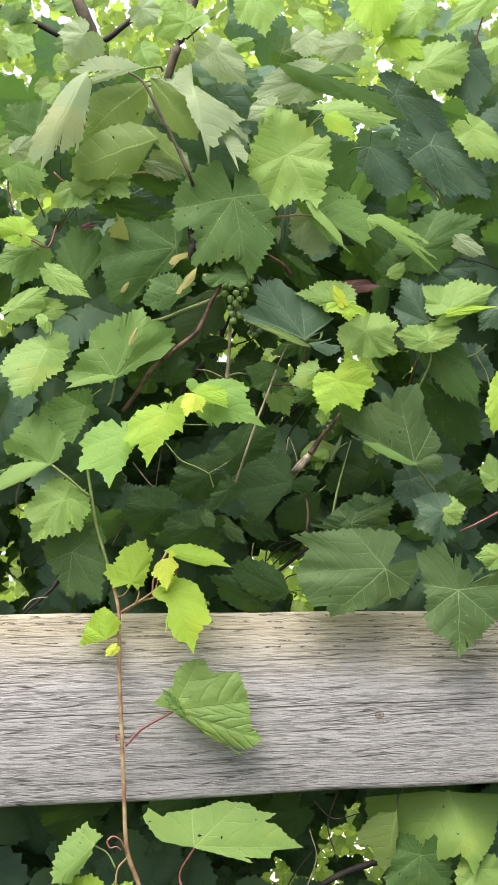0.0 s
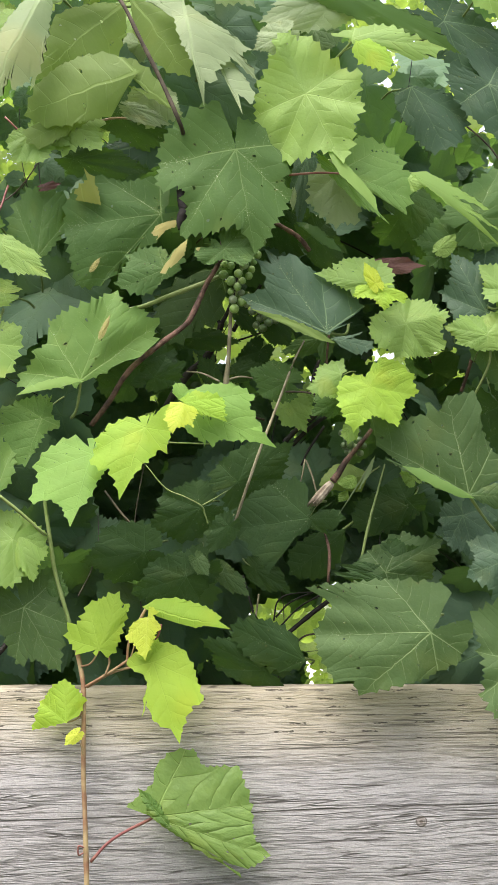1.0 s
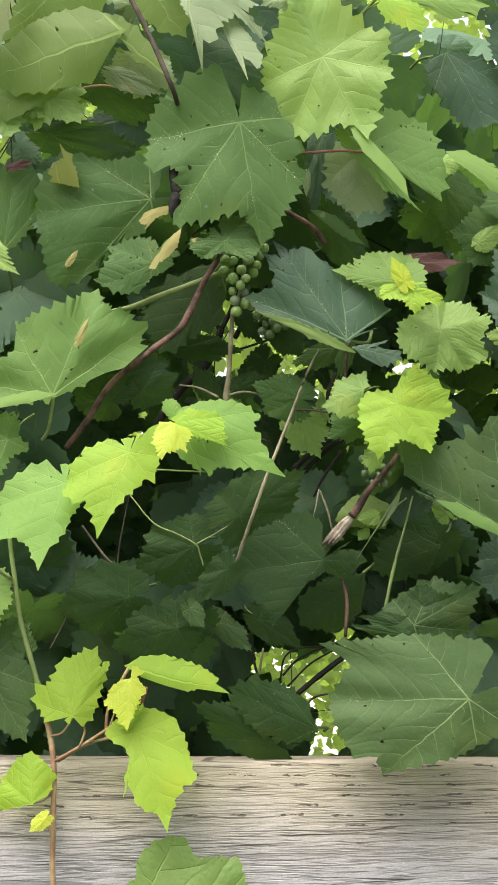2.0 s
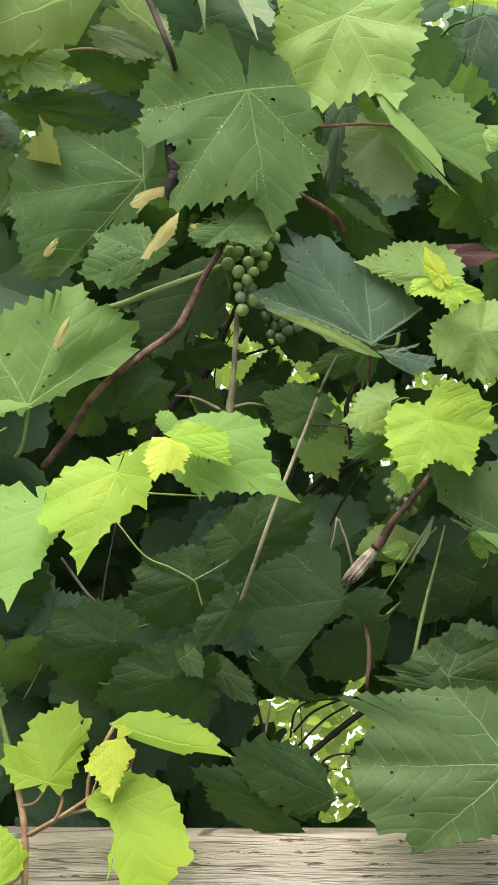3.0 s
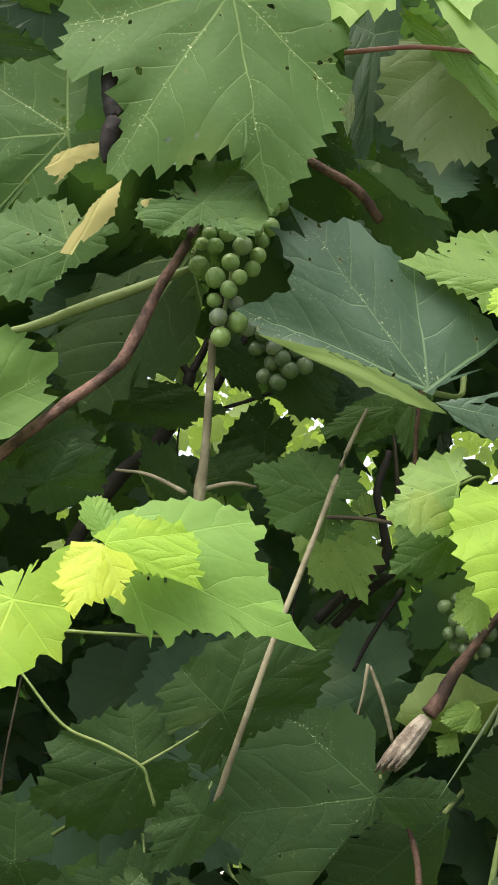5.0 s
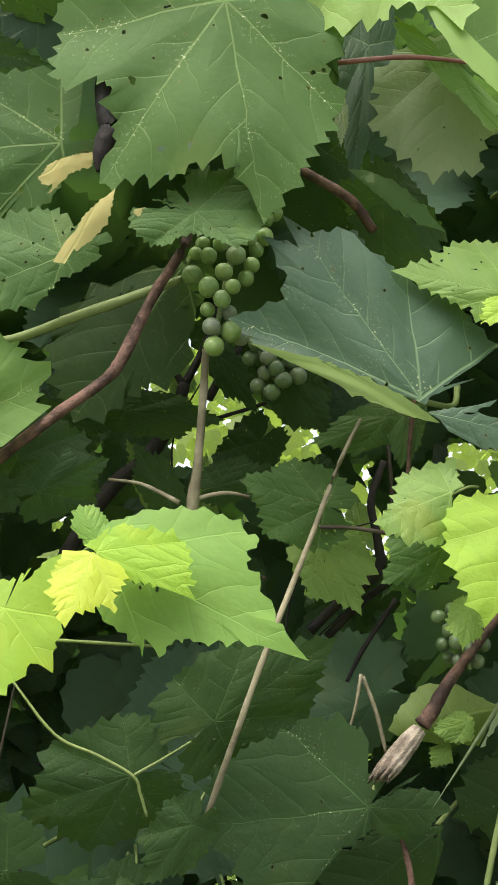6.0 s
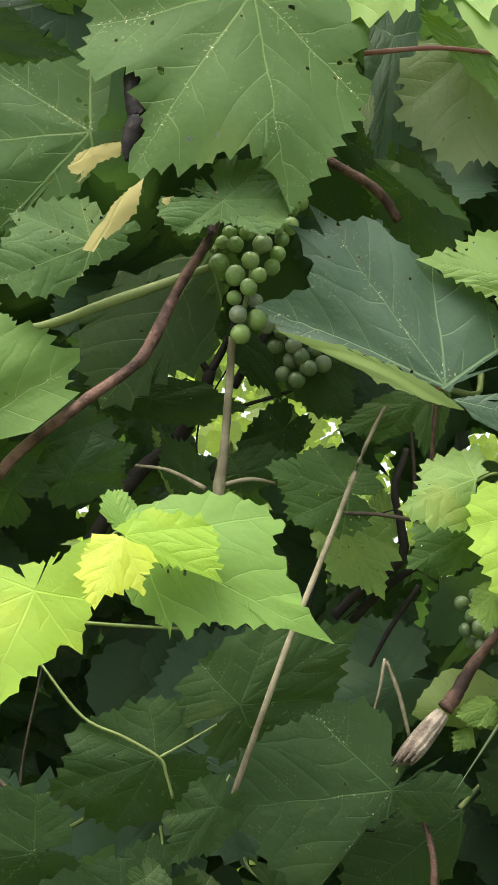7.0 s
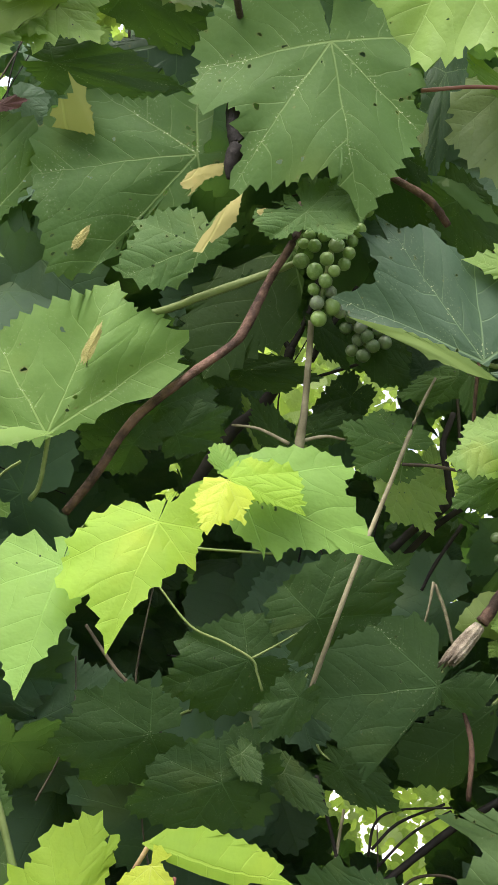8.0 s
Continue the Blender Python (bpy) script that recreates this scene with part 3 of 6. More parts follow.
    p = part("petiole", bm, stalk_skin or GREEN, None)
    p.parent = ob
    return ob


def leaf_cloud(name, rng_seed, count, spot, material, size, shapes=10, gap=0.12, rings=(0.3, 0.65, 1.0), lean=0.9, shut=None):
    """Many leaves in one mesh, each at spot(rng, size), which gives a place or nothing, unless shut(points, margin) says that it would close a
    gap."""
    rng = random.Random(rng_seed)
    kinds = [leaf_shape(rng_seed * 31 + k, rng.uniform(0.5, 0.75), rng.uniform(0.5, 0.75), rng.uniform(0, 0.5), rng.uniform(0, 0.5), rng.uniform(0, 0.35), 0.03, gap, 0.035, rng.uniform(0.2, 0.9), 1.0, rings=rings) for k in range(shapes)]
    verts, faces, uvs, shift = [], [], [], 0
    for _ in range(count):
        s = rng.uniform(*size)
        place = spot(rng, s)
        if place is None:
            continue
        v, f, u = rng.choice(kinds)
        turn = Euler((radians(90 + rng.gauss(10, 30) * lean), rng.gauss(0, 0.45) * lean, rng.gauss(0, 0.55) * lean)).to_matrix() @ Euler((0, 0, rng.choice((-1, 1)) * rng.triangular(0.3, 3.14, 2.7))).to_matrix()
        a = np.array(v) * s @ np.array(turn).T + np.array(place)
        if shut and shut(a, 0.07 * s):
            continue
        verts.append(a)
        faces += [tuple(i + shift for i in face) for face in f]
        uvs += u
        shift += len(v)
    return new(name, leaf_mesh(name, np.concatenate(verts).tolist(), faces, uvs, material))


# ---- ground and fence ----
bm = bmesh.new()
bmesh.ops.create_grid(bm, x_segments=60, y_segments=60, size=300)
for v in bm.verts:
    v.co.z = 0.04 * noise.noise(v.co * 0.6) - 0.02
ground = part("ground", bm, GROUND, None)
tagged(ground, "rough green grass ground under the fence", "ground", "", "structure")


# invented pale sheet on the ground, added so that low foliage gaps come out white
bm = bmesh.new()
bmesh.ops.create_grid(bm, x_segments=30, y_segments=30, size=1.0)
for v in bm.verts:
    v.co = Vector((v.co.x * 40, 34 + v.co.y * 29, 0.03 + 0.01 * noise.noise(v.co * 20)))
bmesh.ops.solidify(bm, geom=bm.faces[:], thickness=0.08)
bright_sheet = part("pavement", bm, PALE_SHEET, None)
tagged(bright_sheet, "added pale sheet that shows white through low gaps in the foliage", "pavement", "", "structure")


def plank(long, tall, deep, taper=0.0, cuts=120, seed=3):
    """A sawn board along x with worn, slightly ragged long edges."""
    rng = random.Random(seed)
    bm = bmesh.new()
    rows = []
    for k in range(cuts + 1):
        x = long * (k / cuts - 0.5)
        top = tall / 2 + 0.0012 * noise.noise((x * 9, seed, 0)) + 0.0005 * noise.noise((x * 90, seed, 5))
        low = -tall / 2 + taper * max(-0.4, min(0.4, x)) + 0.0014 * noise.noise((x * 7, seed, 9)) + 0.0004 * noise.noise((x * 70, seed, 2))
        r = 0.004 + 0.0015 * noise.noise((x * 14, 3, seed))
        ring = ((-deep / 2, low + r), (-deep / 2, top - r), (-deep / 2 + 0.3 * r, top - 0.3 * r), (-deep / 2 + r, top), (deep / 2 - r, top), (deep / 2, top - r), (deep / 2, low + r), (deep / 2 - r, low), (-deep / 2 + r, low), (-deep / 2 + 0.3 * r, low + 0.3 * r))
        rows.append([bm.verts.new((x, y, z)) for y, z in ring])
    n = len(rows[0])
    for a, b in zip(rows, rows[1:]):
        for j in range(n):
            bm.faces.new((a[j], b[j], b[(j + 1) % n], a[(j + 1) % n]))
    bm.faces.new(rows[0])
    bm.faces.new(rows[-1][::-1])
    bmesh.ops.recalc_face_normals(bm, faces=bm.faces)
    return bm


fence = thing("fence", (0, 1.52, 0), "weathered silver-grey wooden rail fence under a grapevine", "fence")
RAIL_Z, RAIL_TALL = 1.1625, 0.180
rail = own(part("rail", plank(2.6, RAIL_TALL, 0.038, 0.037), BOARD, None), fence)
rail.matrix_basis = pose(0.0, 1.519, RAIL_Z, 0, -0.46, 2.0)
for x in (-1.22, 1.22):
    bm = bmesh.new()
    bmesh.ops.create_cube(bm, size=1.0, matrix=Matrix.Diagonal((0.09, 0.09, 1.34, 1)))
    bmesh.ops.bevel(bm, geom=bm.edges[:], offset=0.006, segments=2, affect="EDGES")
    post = own(part("post", bm, BOARD, None), fence)
    post.matrix_basis = pose(x, 1.585 + 0.052 * x, 0.65)
bm = bmesh.new()
bmesh.ops.create_uvsphere(bm, u_segments=12, v_segments=8, radius=0.0024)
bmesh.ops.scale(bm, vec=(1, 0.35, 1), verts=bm.verts)
nail = own(part("nail_head", bm, DARKWOOD, None), fence)
nail.matrix_basis = Matrix.Translation((-0.0588, 1.4990, 1.1467))

# ---- the vine ----
grapevine = thing("grapevine", (0, 1.6, 0), "dense green grapevine with lobed toothed leaves over a fence", "grapevine")
vine_shoot = thing("vine_shoot", (-0.1, 1.47, 1.0), "young trailing vine shoot with bright yellow-green leaves", "vine")

stem("cane", grapevine, CANE, (-0.0229, 1.4960, 1.6028, 0.0017), (-0.0249, 1.4900, 1.5854, 0.0019), (-0.0360, 1.4880, 1.5644, 0.0020), (-0.0457, 1.4860, 1.5419, 0.0025), (-0.0521, 1.4860, 1.5328, 0.0021), (-0.0709, 1.4860, 1.5181, 0.0021), (-0.0950, 1.4880, 1.4973, 0.0021), (-0.1111, 1.4920, 1.4727, 0.0023), (-0.1251, 1.5000, 1.4558, 0.0021), seed=2)
stem("cane", grapevine, GREEN, (-0.0217, 1.5000, 1.5767, 0.0015), (-0.0384, 1.4960, 1.5685, 0.0019), (-0.0657, 1.4960, 1.5579, 0.0020), (-0.0870, 1.4980, 1.5498, 0.0019), (-0.1260, 1.5060, 1.5432, 0.0018), seed=3)
stem("cane", grapevine, GREY, (-0.0163, 1.5040, 1.5494, 0.0014), (-0.0166, 1.5060, 1.5360, 0.0015), (-0.0180, 1.5080, 1.5082, 0.0017), (-0.0195, 1.5100, 1.4935, 0.0023), (-0.0199, 1.5160, 1.4781, 0.0020), seed=4)
stem("twig", grapevine, GREY, (0.0424, 1.5100, 1.5254, 0.0006), (0.0338, 1.5020, 1.5070, 0.0009), (0.0227, 1.4980, 1.4767, 0.0011), (0.0081, 1.4960, 1.4383, 0.0011), (-0.0048, 1.4960, 1.4007, 0.0012), (-0.0124, 1.5000, 1.3775, 0.0011), seed=5)
stem("cane", grapevine, CANE, (0.1105, 1.5340, 1.4797, 0.0014), (0.1012, 1.5260, 1.4628, 0.0016), (0.0918, 1.5160, 1.4492, 0.0018), (0.0761, 1.5080, 1.4299, 0.0022), (0.0692, 1.5050, 1.4189, 0.0028), (0.0649, 1.5040, 1.4131, 0.0030), seed=6)
stem("cane", grapevine, CANE, (0.0022, 1.5060, 1.6319, 0.0014), (0.0177, 1.5000, 1.6192, 0.0018), (0.0364, 1.4980, 1.6072, 0.0020), (0.0462, 1.5040, 1.5969, 0.0018), seed=7)
stem("petiole", grapevine, GREEN, (-0.0826, 1.5080, 1.4254, 0.0005), (-0.0667, 1.5060, 1.4071, 0.0006), (-0.0514, 1.5060, 1.4002, 0.0006), (-0.0383, 1.5060, 1.3932, 0.0006), (-0.0355, 1.5070, 1.3870, 0.0006), (-0.0329, 1.5080, 1.3789, 0.0006), seed=8)
stem("petiole", grapevine, GREEN, (-0.0383, 1.5060, 1.3932, 0.0006), (-0.0279, 1.5090, 1.3992, 0.0005), (-0.0178, 1.5100, 1.4055, 0.0004), seed=9)
stem("petiole", grapevine, GREEN, (-0.0679, 1.4660, 1.4395, 0.0006), (-0.0476, 1.4640, 1.4386, 0.0006), (-0.0288, 1.4620, 1.4379, 0.0005), seed=10)
stem("twig", grapevine, GREY, (-0.0247, 1.5100, 1.4922, 0.0010), (-0.0389, 1.5140, 1.4993, 0.0007), (-0.0516, 1.5200, 1.5016, 0.0006), seed=11)
stem("twig", grapevine, GREY, (-0.0195, 1.5100, 1.4935, 0.0010), (-0.0079, 1.5120, 1.4965, 0.0008), (0.0015, 1.5160, 1.4957, 0.0006), seed=12)
stem("twig", grapevine, CANE, (0.0588, 1.5200, 1.3752, 0.0009), (0.0628, 1.5160, 1.3572, 0.0013), (0.0620, 1.5180, 1.3331, 0.0012), seed=13)
stem("twig", grapevine, GREEN, (0.1080, 1.5300, 1.4287, 0.0006), (0.1011, 1.5160, 1.4063, 0.0008), (0.0924, 1.5080, 1.3758, 0.0012), (0.0838, 1.5100, 1.3310, 0.0012), seed=14)
stem("twig", grapevine, DARKWOOD, (0.0598, 1.5400, 1.4602, 0.0010), (0.0473, 1.5400, 1.4409, 0.0010), (0.0412, 1.5420, 1.4282, 0.0008), seed=15)
stem("twig", grapevine, GREY, (0.0432, 1.5080, 1.4308, 0.0007), (0.0415, 1.5080, 1.4201, 0.0006), (0.0393, 1.5090, 1.4110, 0.0005), seed=16)
stem("twig", grapevine, GREY, (0.0440, 1.5100, 1.4300, 0.0008), (0.0490, 1.5100, 1.4173, 0.0008), (0.0530, 1.5120, 1.4023, 0.0007), seed=17)
stem("twig", grapevine, BROWN, (0.0275, 1.5060, 1.4839, 0.0008), (0.0415, 1.5080, 1.4839, 0.0008), (0.0603, 1.5120, 1.4816, 0.0009), seed=18)
stem("twig", grapevine, DARKWOOD, (-0.0059, 1.5500, 1.3394, 0.0010), (0.0005, 1.5500, 1.3178, 0.0010), (0.0055, 1.5500, 1.2994, 0.0010), seed=19)
stem("twig", grapevine, DARKWOOD, (0.0213, 1.5550, 1.3054, 0.0008), (0.0338, 1.5560, 1.3180, 0.0008), (0.0561, 1.5580, 1.3276, 0.0007), seed=20)
stem("twig", grapevine, BROWN, (-0.1165, 1.5280, 1.4058, 0.0008), (-0.1010, 1.5220, 1.3860, 0.0009), (-0.0899, 1.5220, 1.3749, 0.0009), (-0.0772, 1.5240, 1.3551, 0.0007), seed=21)
stem("cane", grapevine, BROWN, (-0.1178, 1.4560, 1.7939, 0.0012), (-0.1020, 1.4500, 1.7802, 0.0015), (-0.0866, 1.4500, 1.7502, 0.0017), (-0.0708, 1.4520, 1.7191, 0.0018), (-0.0567, 1.4540, 1.6880, 0.0017), (-0.0533, 1.4700, 1.6808, 0.0017), seed=22)
stem("branch", grapevine, BROWN, (-0.0506, 1.5400, 1.9207, 0.0060), (-0.0636, 1.5360, 1.8757, 0.0055), (-0.0781, 1.5300, 1.8304, 0.0046), (-0.0903, 1.5400, 1.7848, 0.0040), seed=23)
stem("branch", grapevine, BROWN, (-0.1849, 1.5440, 1.9161, 0.0060), (-0.1725, 1.5440, 1.8849, 0.0070), (-0.1635, 1.5460, 1.8670, 0.0060), (-0.1486, 1.5500, 1.8375, 0.0050), seed=24)
stem("branch", grapevine, DARKWOOD, (-0.2773, 1.5900, 1.9154, 0.0040), (-0.2336, 1.5900, 1.8962, 0.0035), (-0.1714, 1.5920, 1.8714, 0.0040), (-0.1221, 1.5940, 1.9041, 0.0030), seed=25)
stem("twig", grapevine, BROWN, (-0.0635, 1.5360, 1.8572, 0.0010), (-0.0487, 1.5400, 1.8723, 0.0010), (-0.0350, 1.5440, 1.8850, 0.0008), seed=26)
stem("branch", grapevine, BROWN, (-0.1385, 1.5500, 1.7142, 0.0050), (-0.1340, 1.5480, 1.6892, 0.0060), (-0.1291, 1.5500, 1.6593, 0.0050), seed=27)
stem("twig", grapevine, BROWN, (-0.2468, 1.5300, 1.7451, 0.0010), (-0.2497, 1.5300, 1.6967, 0.0011), (-0.2433, 1.5300, 1.6665, 0.0010), seed=28)
stem("petiole", grapevine, RED, (-0.2290, 1.4780, 1.6335, 0.0009), (-0.2147, 1.4820, 1.6269, 0.0009), (-0.2014, 1.4900, 1.6229, 0.0010), (-0.1939, 1.4960, 1.6465, 0.0009), seed=29)
stem("petiole", grapevine, RED, (0.0291, 1.4700, 1.6490, 0.0010), (0.0533, 1.4640, 1.6493, 0.0009), (0.0759, 1.4640, 1.6481, 0.0008), seed=30)
stem("petiole", grapevine, TAN, (-0.1645, 1.4880, 1.6856, 0.0008), (-0.1331, 1.4900, 1.6943, 0.0010), (-0.1072, 1.4900, 1.7002, 0.0010), (-0.0785, 1.4940, 1.6978, 0.0012), seed=31)
stem("petiole", grapevine, RED, (-0.1963, 1.4880, 1.7002, 0.0008), (-0.1791, 1.4900, 1.6831, 0.0009), (-0.1708, 1.4940, 1.6724, 0.0009), seed=32)
stem("cane", grapevine, GREEN, (-0.1621, 1.4880, 1.4312, 0.0014), (-0.1585, 1.4840, 1.3968, 0.0016), (-0.1537, 1.4840, 1.3657, 0.0016), (-0.1499, 1.4880, 1.3405, 0.0017), (-0.1409, 1.4910, 1.3096, 0.0017), (-0.1332, 1.4890, 1.2844, 0.0018), (-0.1283, 1.4860, 1.2654, 0.0019), seed=33)
stem("petiole", grapevine, GREEN, (-0.1927, 1.4740, 1.3995, 0.0011), (-0.1717, 1.4780, 1.3823, 0.0012), (-0.1537, 1.4840, 1.3646, 0.0013), seed=34)
stem("petiole", grapevine, RED, (0.2506, 1.4800, 1.3526, 0.0012), (0.2275, 1.4840, 1.3404, 0.0011), (0.2057, 1.4900, 1.3304, 0.0010), seed=35)
stem("petiole", grapevine, GREEN, (0.1832, 1.4740, 1.5263, 0.0010), (0.1849, 1.4800, 1.5044, 0.0010), (0.1740, 1.4960, 1.4779, 0.0010), seed=36)
stem("twig", grapevine, CANE, (0.1855, 1.4900, 1.5520, 0.0012), (0.1722, 1.5040, 1.5020, 0.0014), (0.1670, 1.5100, 1.4854, 0.0013), seed=37)
stem("petiole", grapevine, GREEN, (0.2108, 1.5120, 1.5090, 0.0008), (0.2346, 1.5080, 1.5154, 0.0009), (0.2460, 1.5060, 1.5256, 0.0008), seed=38)
stem("petiole", grapevine, GREEN, (0.2346, 1.5080, 1.5154, 0.0008), (0.2448, 1.5080, 1.4968, 0.0008), (0.2491, 1.5080, 1.4794, 0.0008), seed=39)
stem("twig", grapevine, RED, (0.2432, 1.4840, 1.8619, 0.0008), (0.2380, 1.4860, 1.8448, 0.0009), (0.2358, 1.4880, 1.8306, 0.0009), seed=40)
stem("twig", grapevine, CANE, (0.0649, 1.5060, 1.5548, 0.0010), (0.0602, 1.5080, 1.5084, 0.0009), (0.0630, 1.5100, 1.4738, 0.0008), seed=41)
stem("stem", vine_shoot, TAN, (-0.1332, 1.4890, 1.2844, 0.0018), (-0.1283, 1.4860, 1.2654, 0.0019), (-0.1257, 1.4840, 1.2454, 0.0019), (-0.1252, 1.4830, 1.1956, 0.0020), (-0.1233, 1.4830, 1.1570, 0.0019), (-0.1219, 1.4830, 1.1241, 0.0022), (-0.1199, 1.4830, 1.0805, 0.0020), (-0.1180, 1.4840, 1.0369, 0.0022), (-0.1147, 1.4850, 1.0150, 0.0024), (-0.1048, 1.4880, 0.9874, 0.0023), (-0.0961, 1.4940, 0.9483, 0.0023), seed=42)
stem("twig", vine_shoot, TAN, (-0.1252, 1.4840, 1.2532, 0.0012), (-0.1065, 1.4800, 1.2644, 0.0011), (-0.0897, 1.4780, 1.2755, 0.0010), (-0.0756, 1.4740, 1.2844, 0.0009), seed=43)
stem("twig", vine_shoot, TAN, (-0.1093, 1.4800, 1.2622, 0.0009), (-0.1059, 1.4780, 1.2733, 0.0009), (-0.1091, 1.4760, 1.2822, 0.0008), seed=44)
stem("tendril", vine_shoot, RED, (-0.1241, 1.4820, 1.1297, 0.0007), (-0.1271, 1.4780, 1.1291, 0.0007), (-0.1270, 1.4760, 1.1358, 0.0007), (-0.1232, 1.4780, 1.1345, 0.0006), seed=45)
stem("tendril", vine_shoot, RED, (-0.1167, 1.4830, 1.0197, 0.0008), (-0.1219, 1.4780, 1.0325, 0.0009), (-0.1293, 1.4740, 1.0375, 0.0009), (-0.1346, 1.4720, 1.0335, 0.0009), (-0.1323, 1.4720, 1.0271, 0.0008), (-0.1259, 1.4740, 1.0278, 0.0008), (-0.1217, 1.4760, 1.0242, 0.0007), seed=46)
stem("tendril", vine_shoot, RED, (-0.0745, 1.4740, 1.3000, 0.0006), (-0.0700, 1.4720, 1.2977, 0.0008), (-0.0665, 1.4700, 1.3011, 0.0008), (-0.0687, 1.4700, 1.2933, 0.0007), (-0.0710, 1.4720, 1.2900, 0.0006), seed=47)
stem("twig", vine_shoot, TAN, (-0.1158, 1.4850, 1.0161, 0.0010), (-0.1255, 1.4840, 1.0044, 0.0010), (-0.1276, 1.4840, 0.9855, 0.0010), seed=48)
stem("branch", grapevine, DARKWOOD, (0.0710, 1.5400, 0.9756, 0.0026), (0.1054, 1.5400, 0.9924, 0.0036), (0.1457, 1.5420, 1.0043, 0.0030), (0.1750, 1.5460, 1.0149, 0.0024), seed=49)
stem("twig", grapevine, GREY, (0.0639, 1.5300, 1.0345, 0.0006), (0.0708, 1.5320, 1.0062, 0.0006), (0.0592, 1.5300, 0.9732, 0.0007), seed=50)
stem("twig", grapevine, BROWN, (0.0688, 1.5340, 1.0619, 0.0007), (0.0883, 1.5360, 1.0447, 0.0006), (0.1172, 1.5400, 1.0497, 0.0005), seed=51)
stem("twig", grapevine, BROWN, (0.0944, 1.5400, 1.0723, 0.0008), (0.0828, 1.5420, 1.0381, 0.0008), (0.0942, 1.5440, 0.9984, 0.0007), seed=52)
stem("twig", grapevine, DARKWOOD, (0.0367, 1.5400, 0.9656, 0.0008), (0.0482, 1.5400, 0.9879, 0.0008), (0.0713, 1.5440, 1.0152, 0.0007), seed=53)
stem("twig", grapevine, DARKWOOD, (-0.2283, 1.5300, 1.2497, 0.0012), (-0.1969, 1.5300, 1.2784, 0.0022), (-0.1890, 1.5340, 1.2957, 0.0018), seed=54)
stem("twig", grapevine, GREY, (-0.2278, 1.5260, 1.2555, 0.0007), (-0.2176, 1.5260, 1.2658, 0.0006), (-0.2029, 1.5280, 1.2681, 0.0005), seed=55)
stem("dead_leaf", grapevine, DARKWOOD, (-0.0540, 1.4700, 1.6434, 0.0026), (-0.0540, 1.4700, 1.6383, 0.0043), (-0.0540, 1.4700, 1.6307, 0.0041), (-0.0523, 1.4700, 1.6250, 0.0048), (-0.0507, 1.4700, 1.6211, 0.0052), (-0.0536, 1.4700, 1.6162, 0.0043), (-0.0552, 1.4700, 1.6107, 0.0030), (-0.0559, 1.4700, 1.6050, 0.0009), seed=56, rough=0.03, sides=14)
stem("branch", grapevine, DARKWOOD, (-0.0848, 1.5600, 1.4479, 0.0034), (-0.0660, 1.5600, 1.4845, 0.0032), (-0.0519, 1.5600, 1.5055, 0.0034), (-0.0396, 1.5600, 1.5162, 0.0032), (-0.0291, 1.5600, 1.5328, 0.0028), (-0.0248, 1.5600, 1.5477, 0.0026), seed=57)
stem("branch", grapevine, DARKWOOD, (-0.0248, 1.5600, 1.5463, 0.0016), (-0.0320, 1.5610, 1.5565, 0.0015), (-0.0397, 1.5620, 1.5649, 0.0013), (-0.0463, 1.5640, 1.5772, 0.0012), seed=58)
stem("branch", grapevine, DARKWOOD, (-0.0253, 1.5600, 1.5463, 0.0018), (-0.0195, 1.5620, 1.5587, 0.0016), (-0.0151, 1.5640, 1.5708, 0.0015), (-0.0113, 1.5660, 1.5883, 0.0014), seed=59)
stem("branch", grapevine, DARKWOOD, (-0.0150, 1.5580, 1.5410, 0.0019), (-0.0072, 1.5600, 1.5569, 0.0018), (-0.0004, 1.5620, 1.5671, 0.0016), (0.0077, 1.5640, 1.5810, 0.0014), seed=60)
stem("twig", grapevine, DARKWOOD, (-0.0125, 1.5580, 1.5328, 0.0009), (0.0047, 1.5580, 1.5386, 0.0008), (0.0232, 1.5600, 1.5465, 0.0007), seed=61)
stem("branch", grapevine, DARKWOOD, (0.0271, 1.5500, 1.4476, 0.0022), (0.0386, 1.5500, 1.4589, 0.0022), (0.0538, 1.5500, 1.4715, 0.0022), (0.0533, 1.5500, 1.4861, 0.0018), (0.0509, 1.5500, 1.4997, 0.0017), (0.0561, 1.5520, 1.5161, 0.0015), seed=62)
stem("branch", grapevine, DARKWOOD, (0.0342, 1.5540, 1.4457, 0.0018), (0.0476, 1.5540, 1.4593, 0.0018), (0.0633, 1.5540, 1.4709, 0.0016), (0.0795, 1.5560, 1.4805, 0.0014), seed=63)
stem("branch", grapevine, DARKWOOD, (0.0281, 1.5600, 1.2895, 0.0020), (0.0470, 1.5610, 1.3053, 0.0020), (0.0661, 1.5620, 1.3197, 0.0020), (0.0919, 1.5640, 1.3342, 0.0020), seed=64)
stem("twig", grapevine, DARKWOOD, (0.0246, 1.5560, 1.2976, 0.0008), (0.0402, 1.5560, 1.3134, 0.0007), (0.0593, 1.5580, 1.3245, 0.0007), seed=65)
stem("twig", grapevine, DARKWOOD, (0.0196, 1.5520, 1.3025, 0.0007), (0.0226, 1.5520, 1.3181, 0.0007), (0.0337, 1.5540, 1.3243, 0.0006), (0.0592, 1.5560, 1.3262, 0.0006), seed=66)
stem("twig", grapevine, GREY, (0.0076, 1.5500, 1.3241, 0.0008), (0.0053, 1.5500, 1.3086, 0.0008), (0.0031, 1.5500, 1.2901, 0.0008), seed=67)
